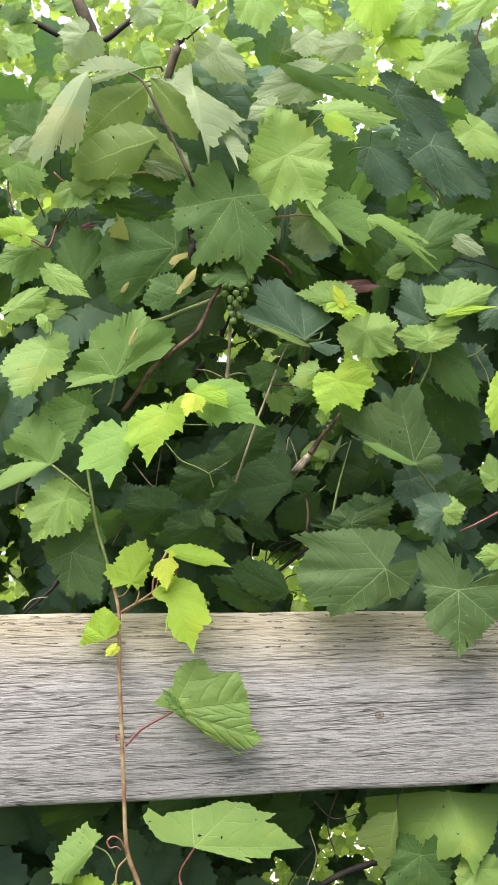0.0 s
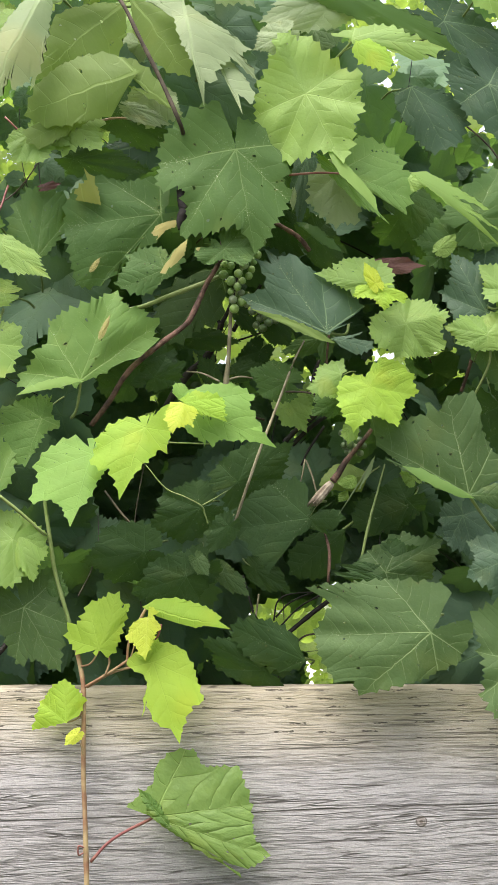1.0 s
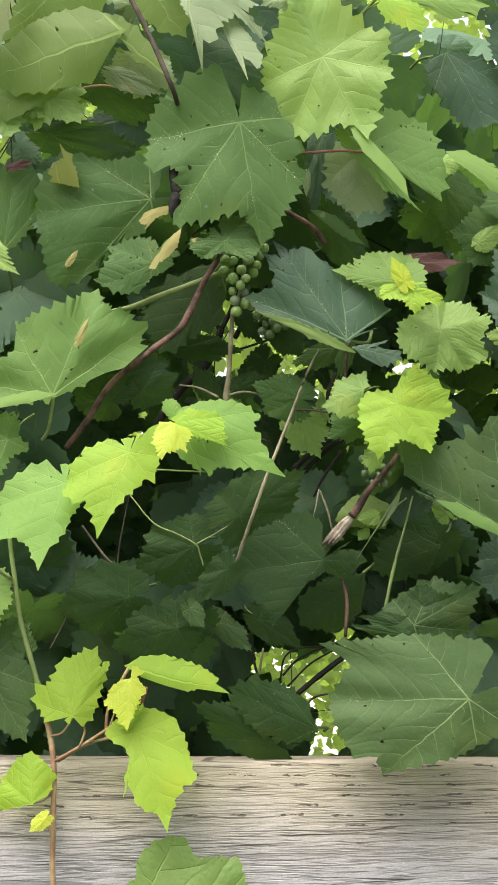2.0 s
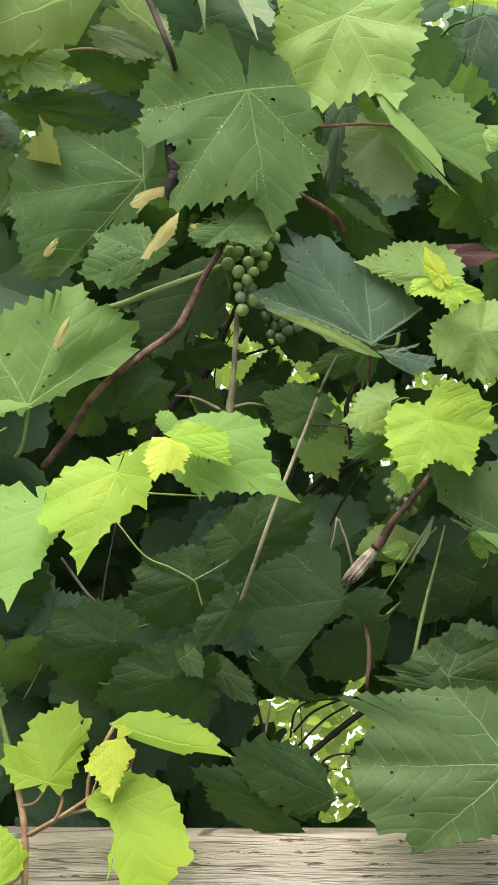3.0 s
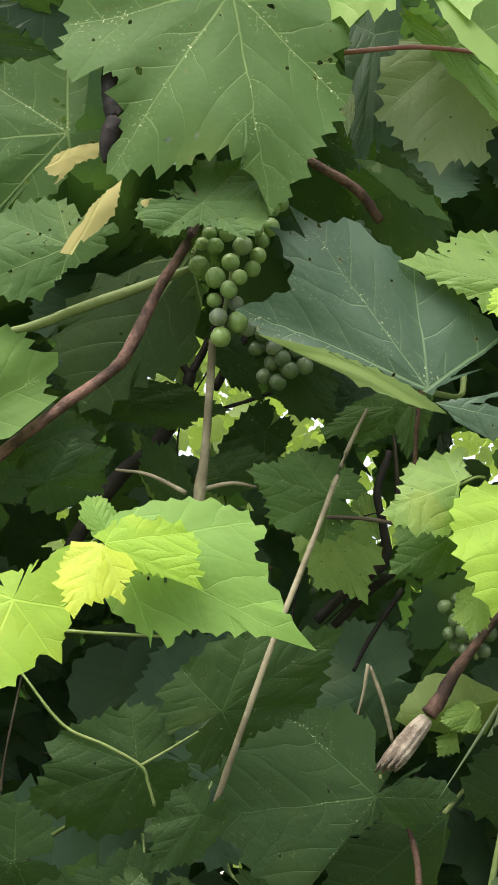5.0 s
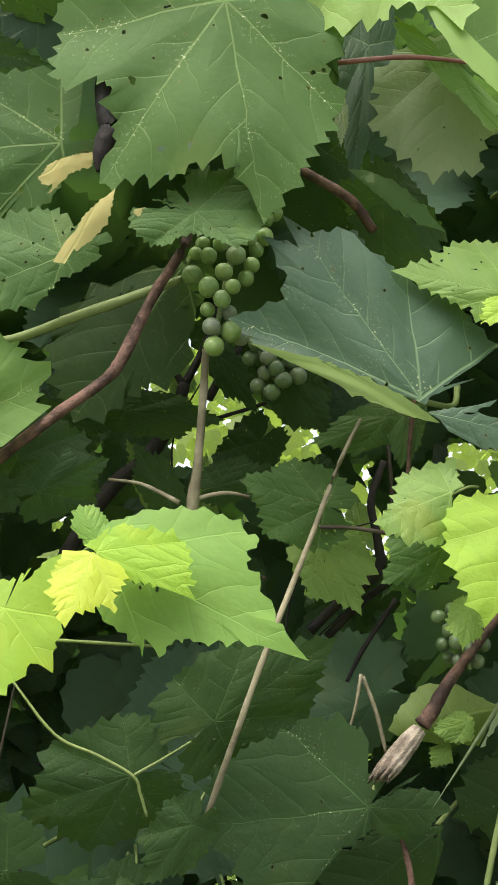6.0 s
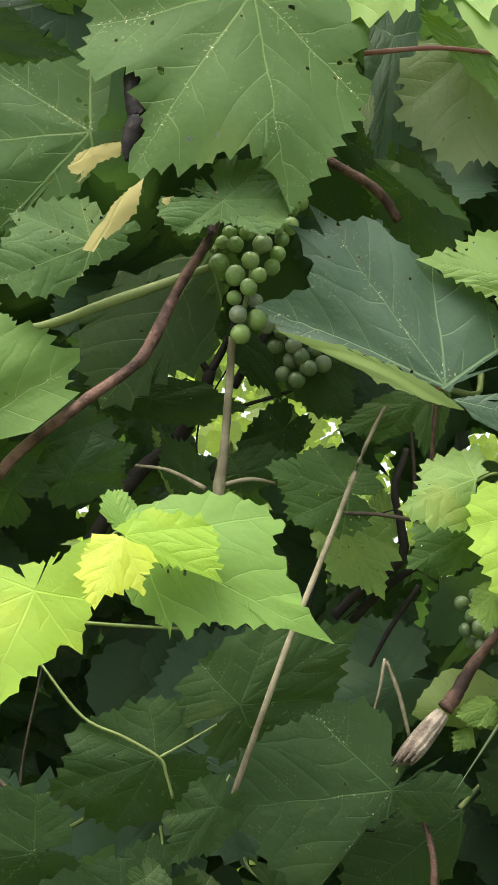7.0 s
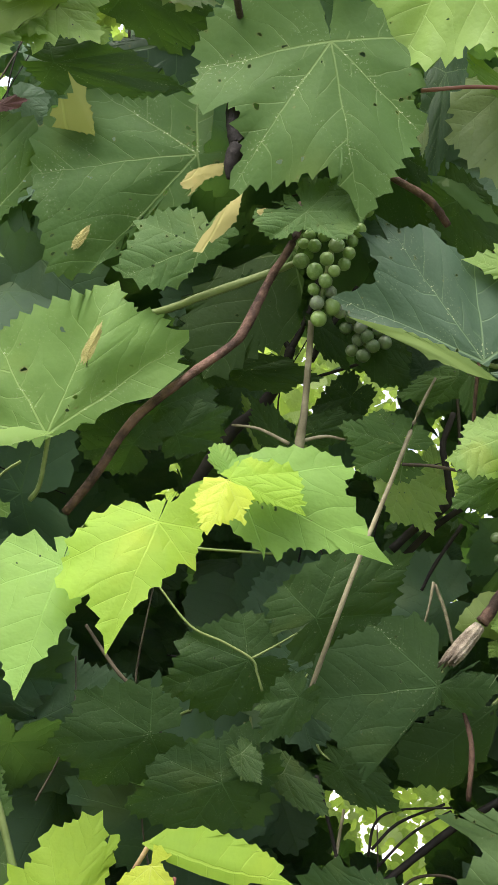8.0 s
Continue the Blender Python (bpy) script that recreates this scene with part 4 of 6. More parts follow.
stem("trunk", grapevine, DARKWOOD, (0.40, 1.70, 0.0, 0.022), (0.38, 1.69, 0.4, 0.02), (0.41, 1.68, 0.8, 0.017), (0.37, 1.68, 1.2, 0.013), (0.33, 1.67, 1.5, 0.008), seed=90, rough=0.12)
own(part("root", tube([(-0.09, 1.56, 0.0, 0.004), (-0.10, 1.52, 0.4, 0.004), (-0.080, 1.500, 0.78, 0.0030), (*(-0.0833, 1.4980, 0.8827), 0.0024), (*(-0.0961, 1.4940, 0.9483), 0.0023)], 8, 0.06, 6, 8), TAN, None), vine_shoot)


def grape(parent, place, radius):
    # every bunch but the front one takes the skin with shade in its colour
    skin = GRAPE if parent is bunch else SHADED_GRAPE
    mesh = GRAPES.get(skin.name)
    if mesh is None:
        bm = bmesh.new()
        bmesh.ops.create_uvsphere(bm, u_segments=16, v_segments=10, radius=1.0)
        for v in bm.verts:
            v.co *= 1 + 0.03 * noise.noise(v.co * 1.5)
            v.co.z *= 1.06
        mesh = bpy.data.meshes.new("grape")
        bm.to_mesh(mesh)
        bm.free()
        mesh.materials.append(skin)
        mesh.polygons.foreach_set("use_smooth", [True] * len(mesh.polygons))
        GRAPES[skin.name] = mesh
    ob = new("grape", mesh)
    r = SEEDS.uniform(0, 6)
    ob.matrix_basis = Matrix.Translation(place) @ Euler((r, r * 2, r * 3)).to_matrix().to_4x4() @ Matrix.Scale(radius, 4)
    own(ob, parent)
    return ob


def splintered_end(parent, start, end, radius, sides=30):
    """The torn end of a broken cane: one bundle of splinters of uneven length."""
    rng = random.Random(12)
    bm = bmesh.new()
    a, along = Vector(start), Vector(end) - Vector(start)
    u = along.orthogonal().normalized()
    w = along.normalized().cross(u)
    reach = [0.92 + 0.10 * math.sin(6.2832 * k / sides + 0.8) + rng.uniform(-0.05, 0.05) for k in range(sides)]
    rows = []
    for f, grow in ((0.0, 0.85), (0.2, 1.15), (0.5, 1.25), (0.75, 1.2), (1.0, 1.0)):
        row = []
        for k in range(sides):
            turn = 6.2832 * k / sides
            r = radius * grow * ((0.82 if k % 3 == 0 else 1.0) + rng.uniform(-0.06, 0.06))
            far = f if f < 0.6 else 0.5 + (f - 0.5) * (2 * reach[k] - 1 if k % 3 else 0.7)
            row.append(bm.verts.new(a + along * far + (u * math.cos(turn) + w * math.sin(turn)) * r))
        rows.append(row)
    for r0, r1 in zip(rows, rows[1:]):
        for k in range(sides):
            bm.faces.new((r0[k], r0[(k + 1) % sides], r1[(k + 1) % sides], r1[k]))
    bm.faces.new(rows[0][::-1])
    heart = bm.verts.new(a + along * 0.6)
    for k in range(sides):
        bm.faces.new((rows[-1][k], rows[-1][(k + 1) % sides], heart))
    bmesh.ops.recalc_face_normals(bm, faces=bm.faces)
    return own(part("broken_end", bm, SPLINTER, None, "pale splintered broken end of a cane"), parent)


splintered_end(grapevine, (0.0637, 1.5040, 1.4115), (0.0470, 1.4960, 1.3921), 0.0033)

GRAPES = {}
bunch = stem("grape_bunch", grapevine, GREEN, (*(-0.0058, 1.5060, 1.5954), 0.0014), (*(-0.0087, 1.5020, 1.5776), 0.0013), (*(-0.0115, 1.5020, 1.5623), 0.0011), (*(-0.0130, 1.5000, 1.5521), 0.0008), label="bunch of small hard green unripe grapes")
bunch_back = stem("grape_bunch", grapevine, GREEN, (*(-0.0029, 1.5280, 1.5680), 0.0011), (*(0.0034, 1.5300, 1.5552), 0.0011), (*(0.0128, 1.5320, 1.5412), 0.0008), label="bunch of small green unripe grapes with shade in their skin colour")
bunch_low = stem("grape_bunch", grapevine, GREEN, (*(0.0807, 1.5140, 1.4581), 0.0012), (*(0.0807, 1.5140, 1.4457), 0.0011), (*(0.0836, 1.5120, 1.4333), 0.0008), label="bunch of small hard green unripe grapes")
grape(bunch, (-0.0220, 1.4960, 1.5755), 0.0037)
grape(bunch, (-0.0160, 1.4940, 1.5824), 0.0032)
grape(bunch, (-0.0059, 1.4940, 1.5829), 0.0036)
grape(bunch, (-0.0103, 1.4900, 1.5753), 0.0033)
grape(bunch, (-0.0069, 1.4860, 1.5686), 0.0029)
grape(bunch, (-0.0157, 1.4880, 1.5688), 0.0038)
grape(bunch, (-0.0108, 1.4860, 1.5639), 0.0032)
grape(bunch, (-0.0159, 1.4900, 1.5608), 0.0028)
grape(bunch, (-0.0143, 1.4880, 1.5541), 0.0034)
grape(bunch, (-0.0132, 1.4900, 1.5472), 0.0038)
grape(bunch, (-0.0072, 1.4920, 1.5534), 0.0039)
grape(bunch, (-0.0000, 1.4960, 1.5799), 0.0031)
grape(bunch, (-0.0020, 1.4960, 1.5747), 0.0031)
grape(bunch, (-0.0210, 1.5000, 1.5850), 0.0026)
grape(bunch, (-0.0115, 1.5000, 1.5891), 0.0031)
grape(bunch, (-0.0010, 1.5000, 1.5913), 0.0029)
grape(bunch, (0.0048, 1.5040, 1.5934), 0.0034)
grape(bunch, (0.0047, 1.5060, 1.6012), 0.0036)
grape(bunch, (0.0087, 1.5100, 1.6046), 0.0032)
grape(bunch, (-0.0079, 1.4940, 1.5608), 0.0029)
grape(bunch, (-0.0034, 1.4980, 1.5525), 0.0031)
grape(bunch, (-0.0184, 1.5020, 1.5895), 0.0027)
grape(bunch, (0.0017, 1.5040, 1.5881), 0.0029)
grape(bunch_low, (0.0729, 1.5180, 1.4525), 0.0028)
grape(bunch_low, (0.0766, 1.5140, 1.4475), 0.0030)
grape(bunch_low, (0.0815, 1.5160, 1.4511), 0.0030)
grape(bunch_low, (0.0862, 1.5160, 1.4468), 0.0028)
grape(bunch_low, (0.0788, 1.5120, 1.4433), 0.0030)
grape(bunch_low, (0.0744, 1.5160, 1.4424), 0.0028)
grape(bunch_low, (0.0832, 1.5140, 1.4408), 0.0030)
grape(bunch_low, (0.0901, 1.5200, 1.4427), 0.0028)
grape(bunch_low, (0.0787, 1.5220, 1.4557), 0.0028)
grape(bunch_low, (0.0857, 1.5220, 1.4539), 0.0028)
grape(bunch_low, (0.0805, 1.5160, 1.4367), 0.0028)
grape(bunch_low, (0.0876, 1.5200, 1.4366), 0.0028)
grape(bunch_low, (0.0771, 1.5200, 1.4380), 0.0025)
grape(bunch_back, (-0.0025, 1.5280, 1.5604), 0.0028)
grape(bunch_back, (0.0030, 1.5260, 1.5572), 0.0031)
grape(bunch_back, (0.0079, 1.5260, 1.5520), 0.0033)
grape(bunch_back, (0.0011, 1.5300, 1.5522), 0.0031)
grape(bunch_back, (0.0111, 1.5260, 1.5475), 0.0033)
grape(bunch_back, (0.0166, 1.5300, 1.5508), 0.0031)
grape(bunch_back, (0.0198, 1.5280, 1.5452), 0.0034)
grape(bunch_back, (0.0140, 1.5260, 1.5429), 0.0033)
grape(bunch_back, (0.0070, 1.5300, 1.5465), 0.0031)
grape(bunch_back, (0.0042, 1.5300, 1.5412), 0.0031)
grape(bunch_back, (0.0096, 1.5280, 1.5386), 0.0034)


leaf(grapevine, WORN, (-0.0123, 1.4580, 1.6660), (0.0027, 1.4480, 1.5848), 0.0228, 0.0342, fl=0.2, fr=0.25, left=((4, 0.95), (12, 0.85), (23, 0.75), (36, 0.69), (48, 0.52), (69, 0.54), (92, 0.48), (109, 0.36), (126, 0.35), (146, 0.30), (168, 0.31), (177, 0.05),), vl=36, right=((2, 0.89), (5, 0.77), (17, 0.73), (24, 0.81), (35, 0.84), (44, 0.94), (47, 0.77), (63, 0.60), (71, 0.66), (78, 0.79), (85, 0.77), (97, 0.71), (106, 0.75), (124, 0.68), (147, 0.57), (164, 0.52), (174, 0.42), (178, 0.06),), vr=44)
leaf(grapevine, FRESH, (0.0413, 1.4540, 1.7089), (0.0699, 1.4440, 1.6508), 0.0271, 0.0310, fl=-0.15, fr=0.35, lean=0.05, left=((14, 0.85), (27, 0.71), (48, 0.71), (59, 0.60), (77, 0.70), (92, 0.53), (113, 0.51), (136, 0.56), (152, 0.71), (162, 0.64), (169, 0.79),), vl=48, right=((4, 0.78), (21, 0.71), (24, 0.78), (43, 0.82), (51, 0.80), (63, 0.73), (79, 0.64), (94, 0.64), (115, 0.61), (135, 0.58), (153, 0.58), (162, 0.58), (177, 0.66),), vr=51)
leaf(grapevine, FRESH, (0.0579, 1.4500, 1.6644), (0.0956, 1.4460, 1.6148), 0.0034, 0.0056, plain=True, fl=0.1, fr=0.1, bite=0.0005, left=((6, 0.83), (10, 0.34), (14, 0.14),), right=((4, 0.66), (12, 0.40), (20, 0.18),))
leaf(grapevine, LIGHTENED, (0.0685, 1.4660, 1.6515), (0.1068, 1.4620, 1.6098), 0.0167, 0.0086, left=((0, 0.76), (2, 0.40), (5, 0.10), (11, 1.07), (27, 1.01), (46, 0.99), (58, 0.87), (67, 0.89), (81, 0.84), (94, 0.75), (111, 0.68), (117, 0.57), (118, 0.34), (122, 0.14),), vl=27)
leaf(grapevine, PALE, (0.0725, 1.4860, 1.6604), (0.0665, 1.4820, 1.6106), 0.0095, 0.0101, bite=0.0031, left=((6, 0.88), (16, 0.95), (22, 0.81), (35, 0.66), (46, 0.60), (50, 0.27),), vl=35, right=((9, 0.88), (21, 0.85), (30, 0.77), (39, 0.79), (54, 0.60), (64, 0.62), (79, 0.47), (99, 0.35), (147, 0.18),), vr=39)
leaf(grapevine, LIGHTENED, (-0.1308, 1.4700, 1.4871), (-0.1046, 1.4580, 1.5600), 0.0547, 0.0491, fl=0.1, fr=0.3, stalk=(-0.1398, 1.4900, 1.4599), left=((9, 0.86), (21, 0.77), (37, 0.72), (52, 0.68), (58, 0.51), (72, 0.55), (87, 0.53), (100, 0.60), (112, 0.65), (120, 0.53), (124, 0.28), (130, 0.10),), vl=52, right=((9, 0.87), (19, 0.96), (25, 0.94), (31, 0.97), (34, 0.86), (39, 0.89), (41, 0.67), (44, 0.47), (49, 0.25), (71, 0.06),), vr=31)
leaf(grapevine, FRESH, (-0.1286, 1.4640, 1.4868), (-0.1784, 1.4600, 1.4756), 0.0050, 0.0039, plain=True, fl=0.1, fr=0.1, bite=0.0007, left=((3, 0.63), (7, 0.30),), right=((5, 0.85), (11, 0.61), (23, 0.29),))
leaf(grapevine, FRESH, (-0.2000, 1.4760, 1.5164), (-0.2196, 1.4600, 1.4666), 0.0258, 0.0347, stalk=(-0.1961, 1.5000, 1.5479), left=((8, 0.81), (29, 0.52), (49, 0.49), (75, 0.37), (125, 0.38), (154, 0.45), (174, 0.37),), vl=75, right=((11, 0.97), (35, 0.79), (42, 0.86), (63, 0.67), (85, 0.54), (114, 0.37), (146, 0.30), (155, 0.14), (172, 0.29), (173, 0.14),), vr=63)
leaf(grapevine, LIGHTENED, (-0.1623, 1.4880, 1.4597), (-0.1740, 1.4840, 1.4217), 0.0350, 0.0203, stalk=(-0.1466, 1.5000, 1.4784), left=((6, 0.66), (37, 0.27), (87, 0.39), (131, 0.19), (162, 0.36),), vl=85, right=((22, 0.94), (45, 0.80), (59, 0.96), (66, 1.13), (77, 1.13), (92, 0.84), (117, 0.61), (162, 0.46),), vr=66)
leaf(grapevine, LIGHTENED, (-0.1950, 1.4740, 1.4006), (-0.2220, 1.4700, 1.4492), 0.0168, 0.0324, stalk=(-0.1550, 1.4800, 1.3683), left=((21, 0.89), (41, 0.94), (57, 0.28), (66, 0.95),), vl=41, right=((15, 0.95), (47, 0.71), (66, 0.40), (92, 0.16),), vr=47)
leaf(grapevine, FRESH, (-0.1950, 1.4660, 1.3989), (-0.2453, 1.4620, 1.3741), 0.0056, 0.0122, plain=True, bite=0.0012, left=((4, 0.63), (9, 0.31),), right=((18, 0.85), (32, 0.55), (45, 0.27),))
leaf(grapevine, SPRING, (-0.1194, 1.4560, 1.4293), (-0.1317, 1.4380, 1.3760), bite=0.0014, curl=0.03, vl=50, vr=62, stalk=(-0.1098, 1.4700, 1.4492), left=((2, 0.79), (15, 0.56), (27, 0.36), (61, 0.26), (96, 0.26), (138, 0.22), (170, 0.24), (179, 0.16),), right=((14, 0.76), (29, 0.76), (36, 0.94), (45, 0.86), (54, 0.70), (73, 0.71), (89, 0.58), (112, 0.46), (132, 0.35), (149, 0.10), (150, 0.25),))
leaf(grapevine, YOUNG, (-0.0783, 1.4440, 1.4484), (-0.0950, 1.4300, 1.3970), fl=0.15, fr=0.15, bite=0.0016, vl=55, vr=48, stalk=(-0.0781, 1.4700, 1.4420), left=((2, 0.87), (5, 0.71), (9, 0.61), (14, 0.53), (20, 0.47), (29, 0.45), (34, 0.36), (51, 0.35), (58, 0.42), (71, 0.34), (82, 0.33), (102, 0.32), (118, 0.31), (139, 0.38), (157, 0.44), (162, 0.39), (168, 0.14), (172, 0.29), (173, 0.23),), right=((8, 0.82), (20, 0.70), (27, 0.77), (37, 0.82), (51, 0.66), (64, 0.58), (79, 0.46), (100, 0.33), (115, 0.27), (129, 0.09), (130, 0.20),))
leaf(grapevine, BUD, (-0.0499, 1.4340, 1.4654), (-0.0566, 1.4260, 1.4430), bite=0.0014, curl=0.05, vl=40, vr=50, left=((4, 0.80), (13, 0.75), (22, 0.67), (34, 0.64), (38, 0.79), (45, 0.56), (60, 0.53), (83, 0.46), (91, 0.38),), right=((5, 0.96), (10, 0.84), (29, 0.69), (48, 0.52), (71, 0.40), (93, 0.30), (102, 0.08), (105, 0.18),))
leaf(grapevine, YOUNG, (-0.0491, 1.4400, 1.4669), (-0.0173, 1.4360, 1.4534), bite=0.0013, fl=0.1, fr=0.3, vl=35, vr=30, left=((0, 0.78), (6, 0.93), (16, 0.85), (27, 0.84), (36, 0.78), (46, 0.64), (58, 0.43), (78, 0.38), (90, 0.17), (93, 0.29), (114, 0.15),), right=((7, 0.55), (23, 0.34), (25, 0.19),))
leaf(grapevine, SPRING, (-0.0465, 1.4540, 1.4676), (0.0190, 1.4440, 1.4360), fl=0.2, fr=0.1, bite=0.0015, vl=40, vr=40, stalk=(-0.0563, 1.4600, 1.4502), left=((0, 0.84), (3, 0.90), (5, 0.81), (8, 0.79), (10, 0.74), (15, 0.70), (19, 0.67), (22, 0.64), (26, 0.60), (31, 0.62), (35, 0.68), (42, 0.60), (48, 0.56), (55, 0.49), (66, 0.38), (82, 0.28), (99, 0.19), (112, 0.17),), right=((5, 0.71), (15, 0.59), (20, 0.51), (27, 0.49), (33, 0.53), (38, 0.42), (38, 0.54), (45, 0.39), (59, 0.32), (68, 0.27), (78, 0.20),))
leaf(grapevine, SPRING, (-0.0481, 1.4560, 1.4692), (-0.0591, 1.4520, 1.4764), bite=0.0008, vl=40, vr=30, left=((4, 0.76), (13, 0.52), (29, 0.30),), right=((12, 1.07), (21, 1.24), (31, 1.22), (46, 1.18), (57, 0.92), (67, 0.78), (84, 0.31),))
leaf(grapevine, WORN, (-0.0714, 1.4860, 1.6218), (-0.1480, 1.4820, 1.6117), fl=0.15, fr=0.15, vl=42, vr=42, bite=0.0020, left=((11, 1.00), (24, 1.05), (32, 1.11), (38, 1.05), (43, 0.91), (44, 0.53), (46, 0.78), (47, 0.45), (74, 0.30), (92, 0.15), (153, 0.16), (180, 0.18),), right=((14, 0.99), (24, 0.95), (30, 0.84), (38, 0.94), (39, 0.78), (45, 0.66), (50, 0.50), (74, 0.42), (92, 0.41), (108, 0.38), (114, 0.36), (119, 0.22), (126, 0.11), (140, 0.05),))
leaf(grapevine, YELLOW, (-0.1188, 1.4820, 1.6284), (-0.1323, 1.4780, 1.6575), 0.0074, 0.0123, plain=True, left=((4, 0.68), (33, 0.72), (56, 0.56),), right=((8, 0.69), (16, 0.29),))
leaf(grapevine, WORN, (-0.0675, 1.4740, 1.5750), (-0.1005, 1.4700, 1.5596), fl=0.1, fr=0.2, vl=50, vr=50, bite=0.0016, left=((23, 0.76), (40, 0.54), (57, 0.24), (113, 0.22), (155, 0.36),), right=((8, 1.07), (20, 0.93), (34, 0.80), (49, 0.84), (67, 0.70), (98, 0.56), (123, 0.46), (124, 0.29), (152, 0.78), (158, 0.18), (176, 0.51),))
leaf(grapevine, DRY, (-0.0594, 1.4650, 1.5819), (-0.0493, 1.4610, 1.5962), plain=True, curl=0.03, bite=0.0004, fl=0.2, fr=0.2, left=((2, 0.88), (10, 0.62), (45, 0.27), (148, 0.25), (163, 1.26), (165, 1.42), (167, 0.85), (168, 0.54), (172, 1.11), (180, 0.79),), right=((14, 0.67), (37, 0.45), (107, 0.23), (166, 0.44),))
leaf(grapevine, WORN, (-0.0208, 1.4620, 1.5886), (-0.0061, 1.4560, 1.5741), fl=0.1, fr=0.1, bite=0.0012, lean=0.12, left=((9, 1.02), (17, 1.07), (30, 1.05), (39, 1.13), (56, 1.25), (71, 1.14), (90, 1.17), (100, 1.10), (109, 0.96), (121, 0.81), (129, 0.94), (138, 0.85), (149, 0.70), (159, 0.50), (164, 0.18),), right=((3, 0.87), (10, 0.66), (26, 0.47), (54, 0.37), (77, 0.55), (85, 0.72), (102, 0.88), (114, 0.99), (124, 1.06), (137, 1.10), (143, 0.92), (149, 0.19), (155, 0.77), (160, 0.37), (162, 0.57),))
leaf(grapevine, DRY, (-0.0383, 1.4660, 1.5888), (-0.0426, 1.4650, 1.5886), plain=True, bite=0.0003, fl=0, fr=0, left=((64, 0.63), (127, 0.72), (172, 0.81),), right=((18, 0.96), (76, 0.51), (142, 0.61),))
leaf(grapevine, WAXY_SKY, (0.0585, 1.4640, 1.5247), (0.0103, 1.4540, 1.5915), 0.0339, 0.0316, bite=0.0012, fl=0.1, fr=0.25, stalk=(0.0772, 1.5000, 1.5367), left=((2, 0.80), (8, 0.96), (12, 0.77), (20, 0.71), (30, 0.87), (35, 0.75), (38, 0.56), (41, 0.26),), vl=30, right=((1, 0.88), (6, 0.82), (12, 0.83), (18, 0.68), (31, 0.54), (55, 0.49), (91, 0.45), (97, 0.10), (101, 0.39),), vr=31)
leaf(grapevine, OLIVE, (0.0620, 1.4580, 1.5160), (-0.0011, 1.4540, 1.5425), 0.0029, 0.0040, plain=True, fl=0.1, fr=0.1, bite=0.0009, curl=0.02, left=((1, 0.80), (3, 0.56), (7, 0.33), (13, 0.15),), right=((3, 0.78), (5, 0.60), (9, 0.37), (15, 0.19),))
leaf(grapevine, LIGHTENED, (0.1677, 1.4580, 1.3983), (0.1160, 1.4540, 1.4235), 0.0050, 0.0028, plain=True, curl=0.02, bite=0.0007, left=((5, 0.75), (11, 0.43), (26, 0.17),), right=((5, 0.77), (8, 0.15),))
leaf(grapevine, WAXY_SKY, (0.0622, 1.4660, 1.5201), (0.0942, 1.4620, 1.5129), 0.0063, 0.0075, left=((11, 0.91), (12, 0.33), (24, 0.75),), right=((23, 0.68),))
leaf(grapevine, YOUNG, (0.0916, 1.4600, 1.4821), (0.0776, 1.4520, 1.4477), fl=0.15, fr=0.15, bite=0.0014, vl=60, vr=55, stalk=(0.0913, 1.4900, 1.4740), left=((7, 0.79), (23, 0.59), (43, 0.72), (53, 0.92), (71, 0.75), (96, 0.68), (108, 0.90), (132, 0.87), (152, 0.78), (178, 0.63),), right=((13, 0.86), (31, 0.76), (54, 0.65), (78, 0.61), (96, 0.56), (114, 0.41), (141, 0.23), (151, 0.32), (169, 0.51),))
leaf(grapevine, FRESH, (0.0694, 1.4660, 1.4927), (0.0423, 1.4620, 1.4813), 0.0081, 0.0086, stalk=(0.0810, 1.4800, 1.4965), left=((24, 0.80), (54, 0.64), (65, 0.28),), vl=54, right=((12, 0.68), (45, 0.62), (74, 0.44), (128, 0.48), (141, 0.20),), vr=45)
leaf(grapevine, FRESH, (0.1195, 1.4680, 1.5322), (0.0905, 1.4640, 1.5247), 0.0267, 0.0256, left=((28, 0.92), (66, 0.85), (109, 0.95), (135, 1.17), (152, 0.87), (175, 1.08),), vl=66, right=((29, 0.89), (62, 0.66), (99, 0.77), (130, 0.85), (160, 0.96),), vr=85)
leaf(grapevine, FRESH, (0.0914, 1.4660, 1.5632), (0.0485, 1.4620, 1.5716), 0.0075, 0.0098, left=((8, 0.69), (22, 0.46), (63, 0.31),), vl=25, right=((16, 0.71), (38, 0.67), (56, 0.61), (89, 0.55), (113, 0.55), (142, 0.49), (167, 0.41),), vr=56)
leaf(grapevine, YOUNG, (0.0953, 1.4560, 1.5591), (0.1011, 1.4520, 1.5403), 0.0057, 0.0097, left=((37, 0.83), (43, 1.13), (63, 1.16), (78, 0.22), (86, 0.88), (98, 0.52),), vl=43, right=((28, 0.53), (84, 0.86), (117, 0.70), (132, 0.25), (138, 0.52),), vr=84)
leaf(grapevine, BUD, (0.0947, 1.4520, 1.5605), (0.0860, 1.4480, 1.5771), 0.0057, 0.0057, bite=0.0024)
leaf(grapevine, FRESH, (0.2028, 1.4660, 1.5529), (0.2521, 1.4620, 1.5812), 0.0278, 0.0122, basal=0.9, fr=0.5, stalk=(0.1842, 1.4800, 1.5474))
leaf(grapevine, FRESH, (0.2022, 1.4700, 1.5531), (0.1772, 1.4660, 1.5820), 0.0134, 0.0223, basal=0.6)
leaf(grapevine, YOUNG, (0.2011, 1.4620, 1.5505), (0.2511, 1.4580, 1.5589), 0.0044, 0.0044, basal=0.2)
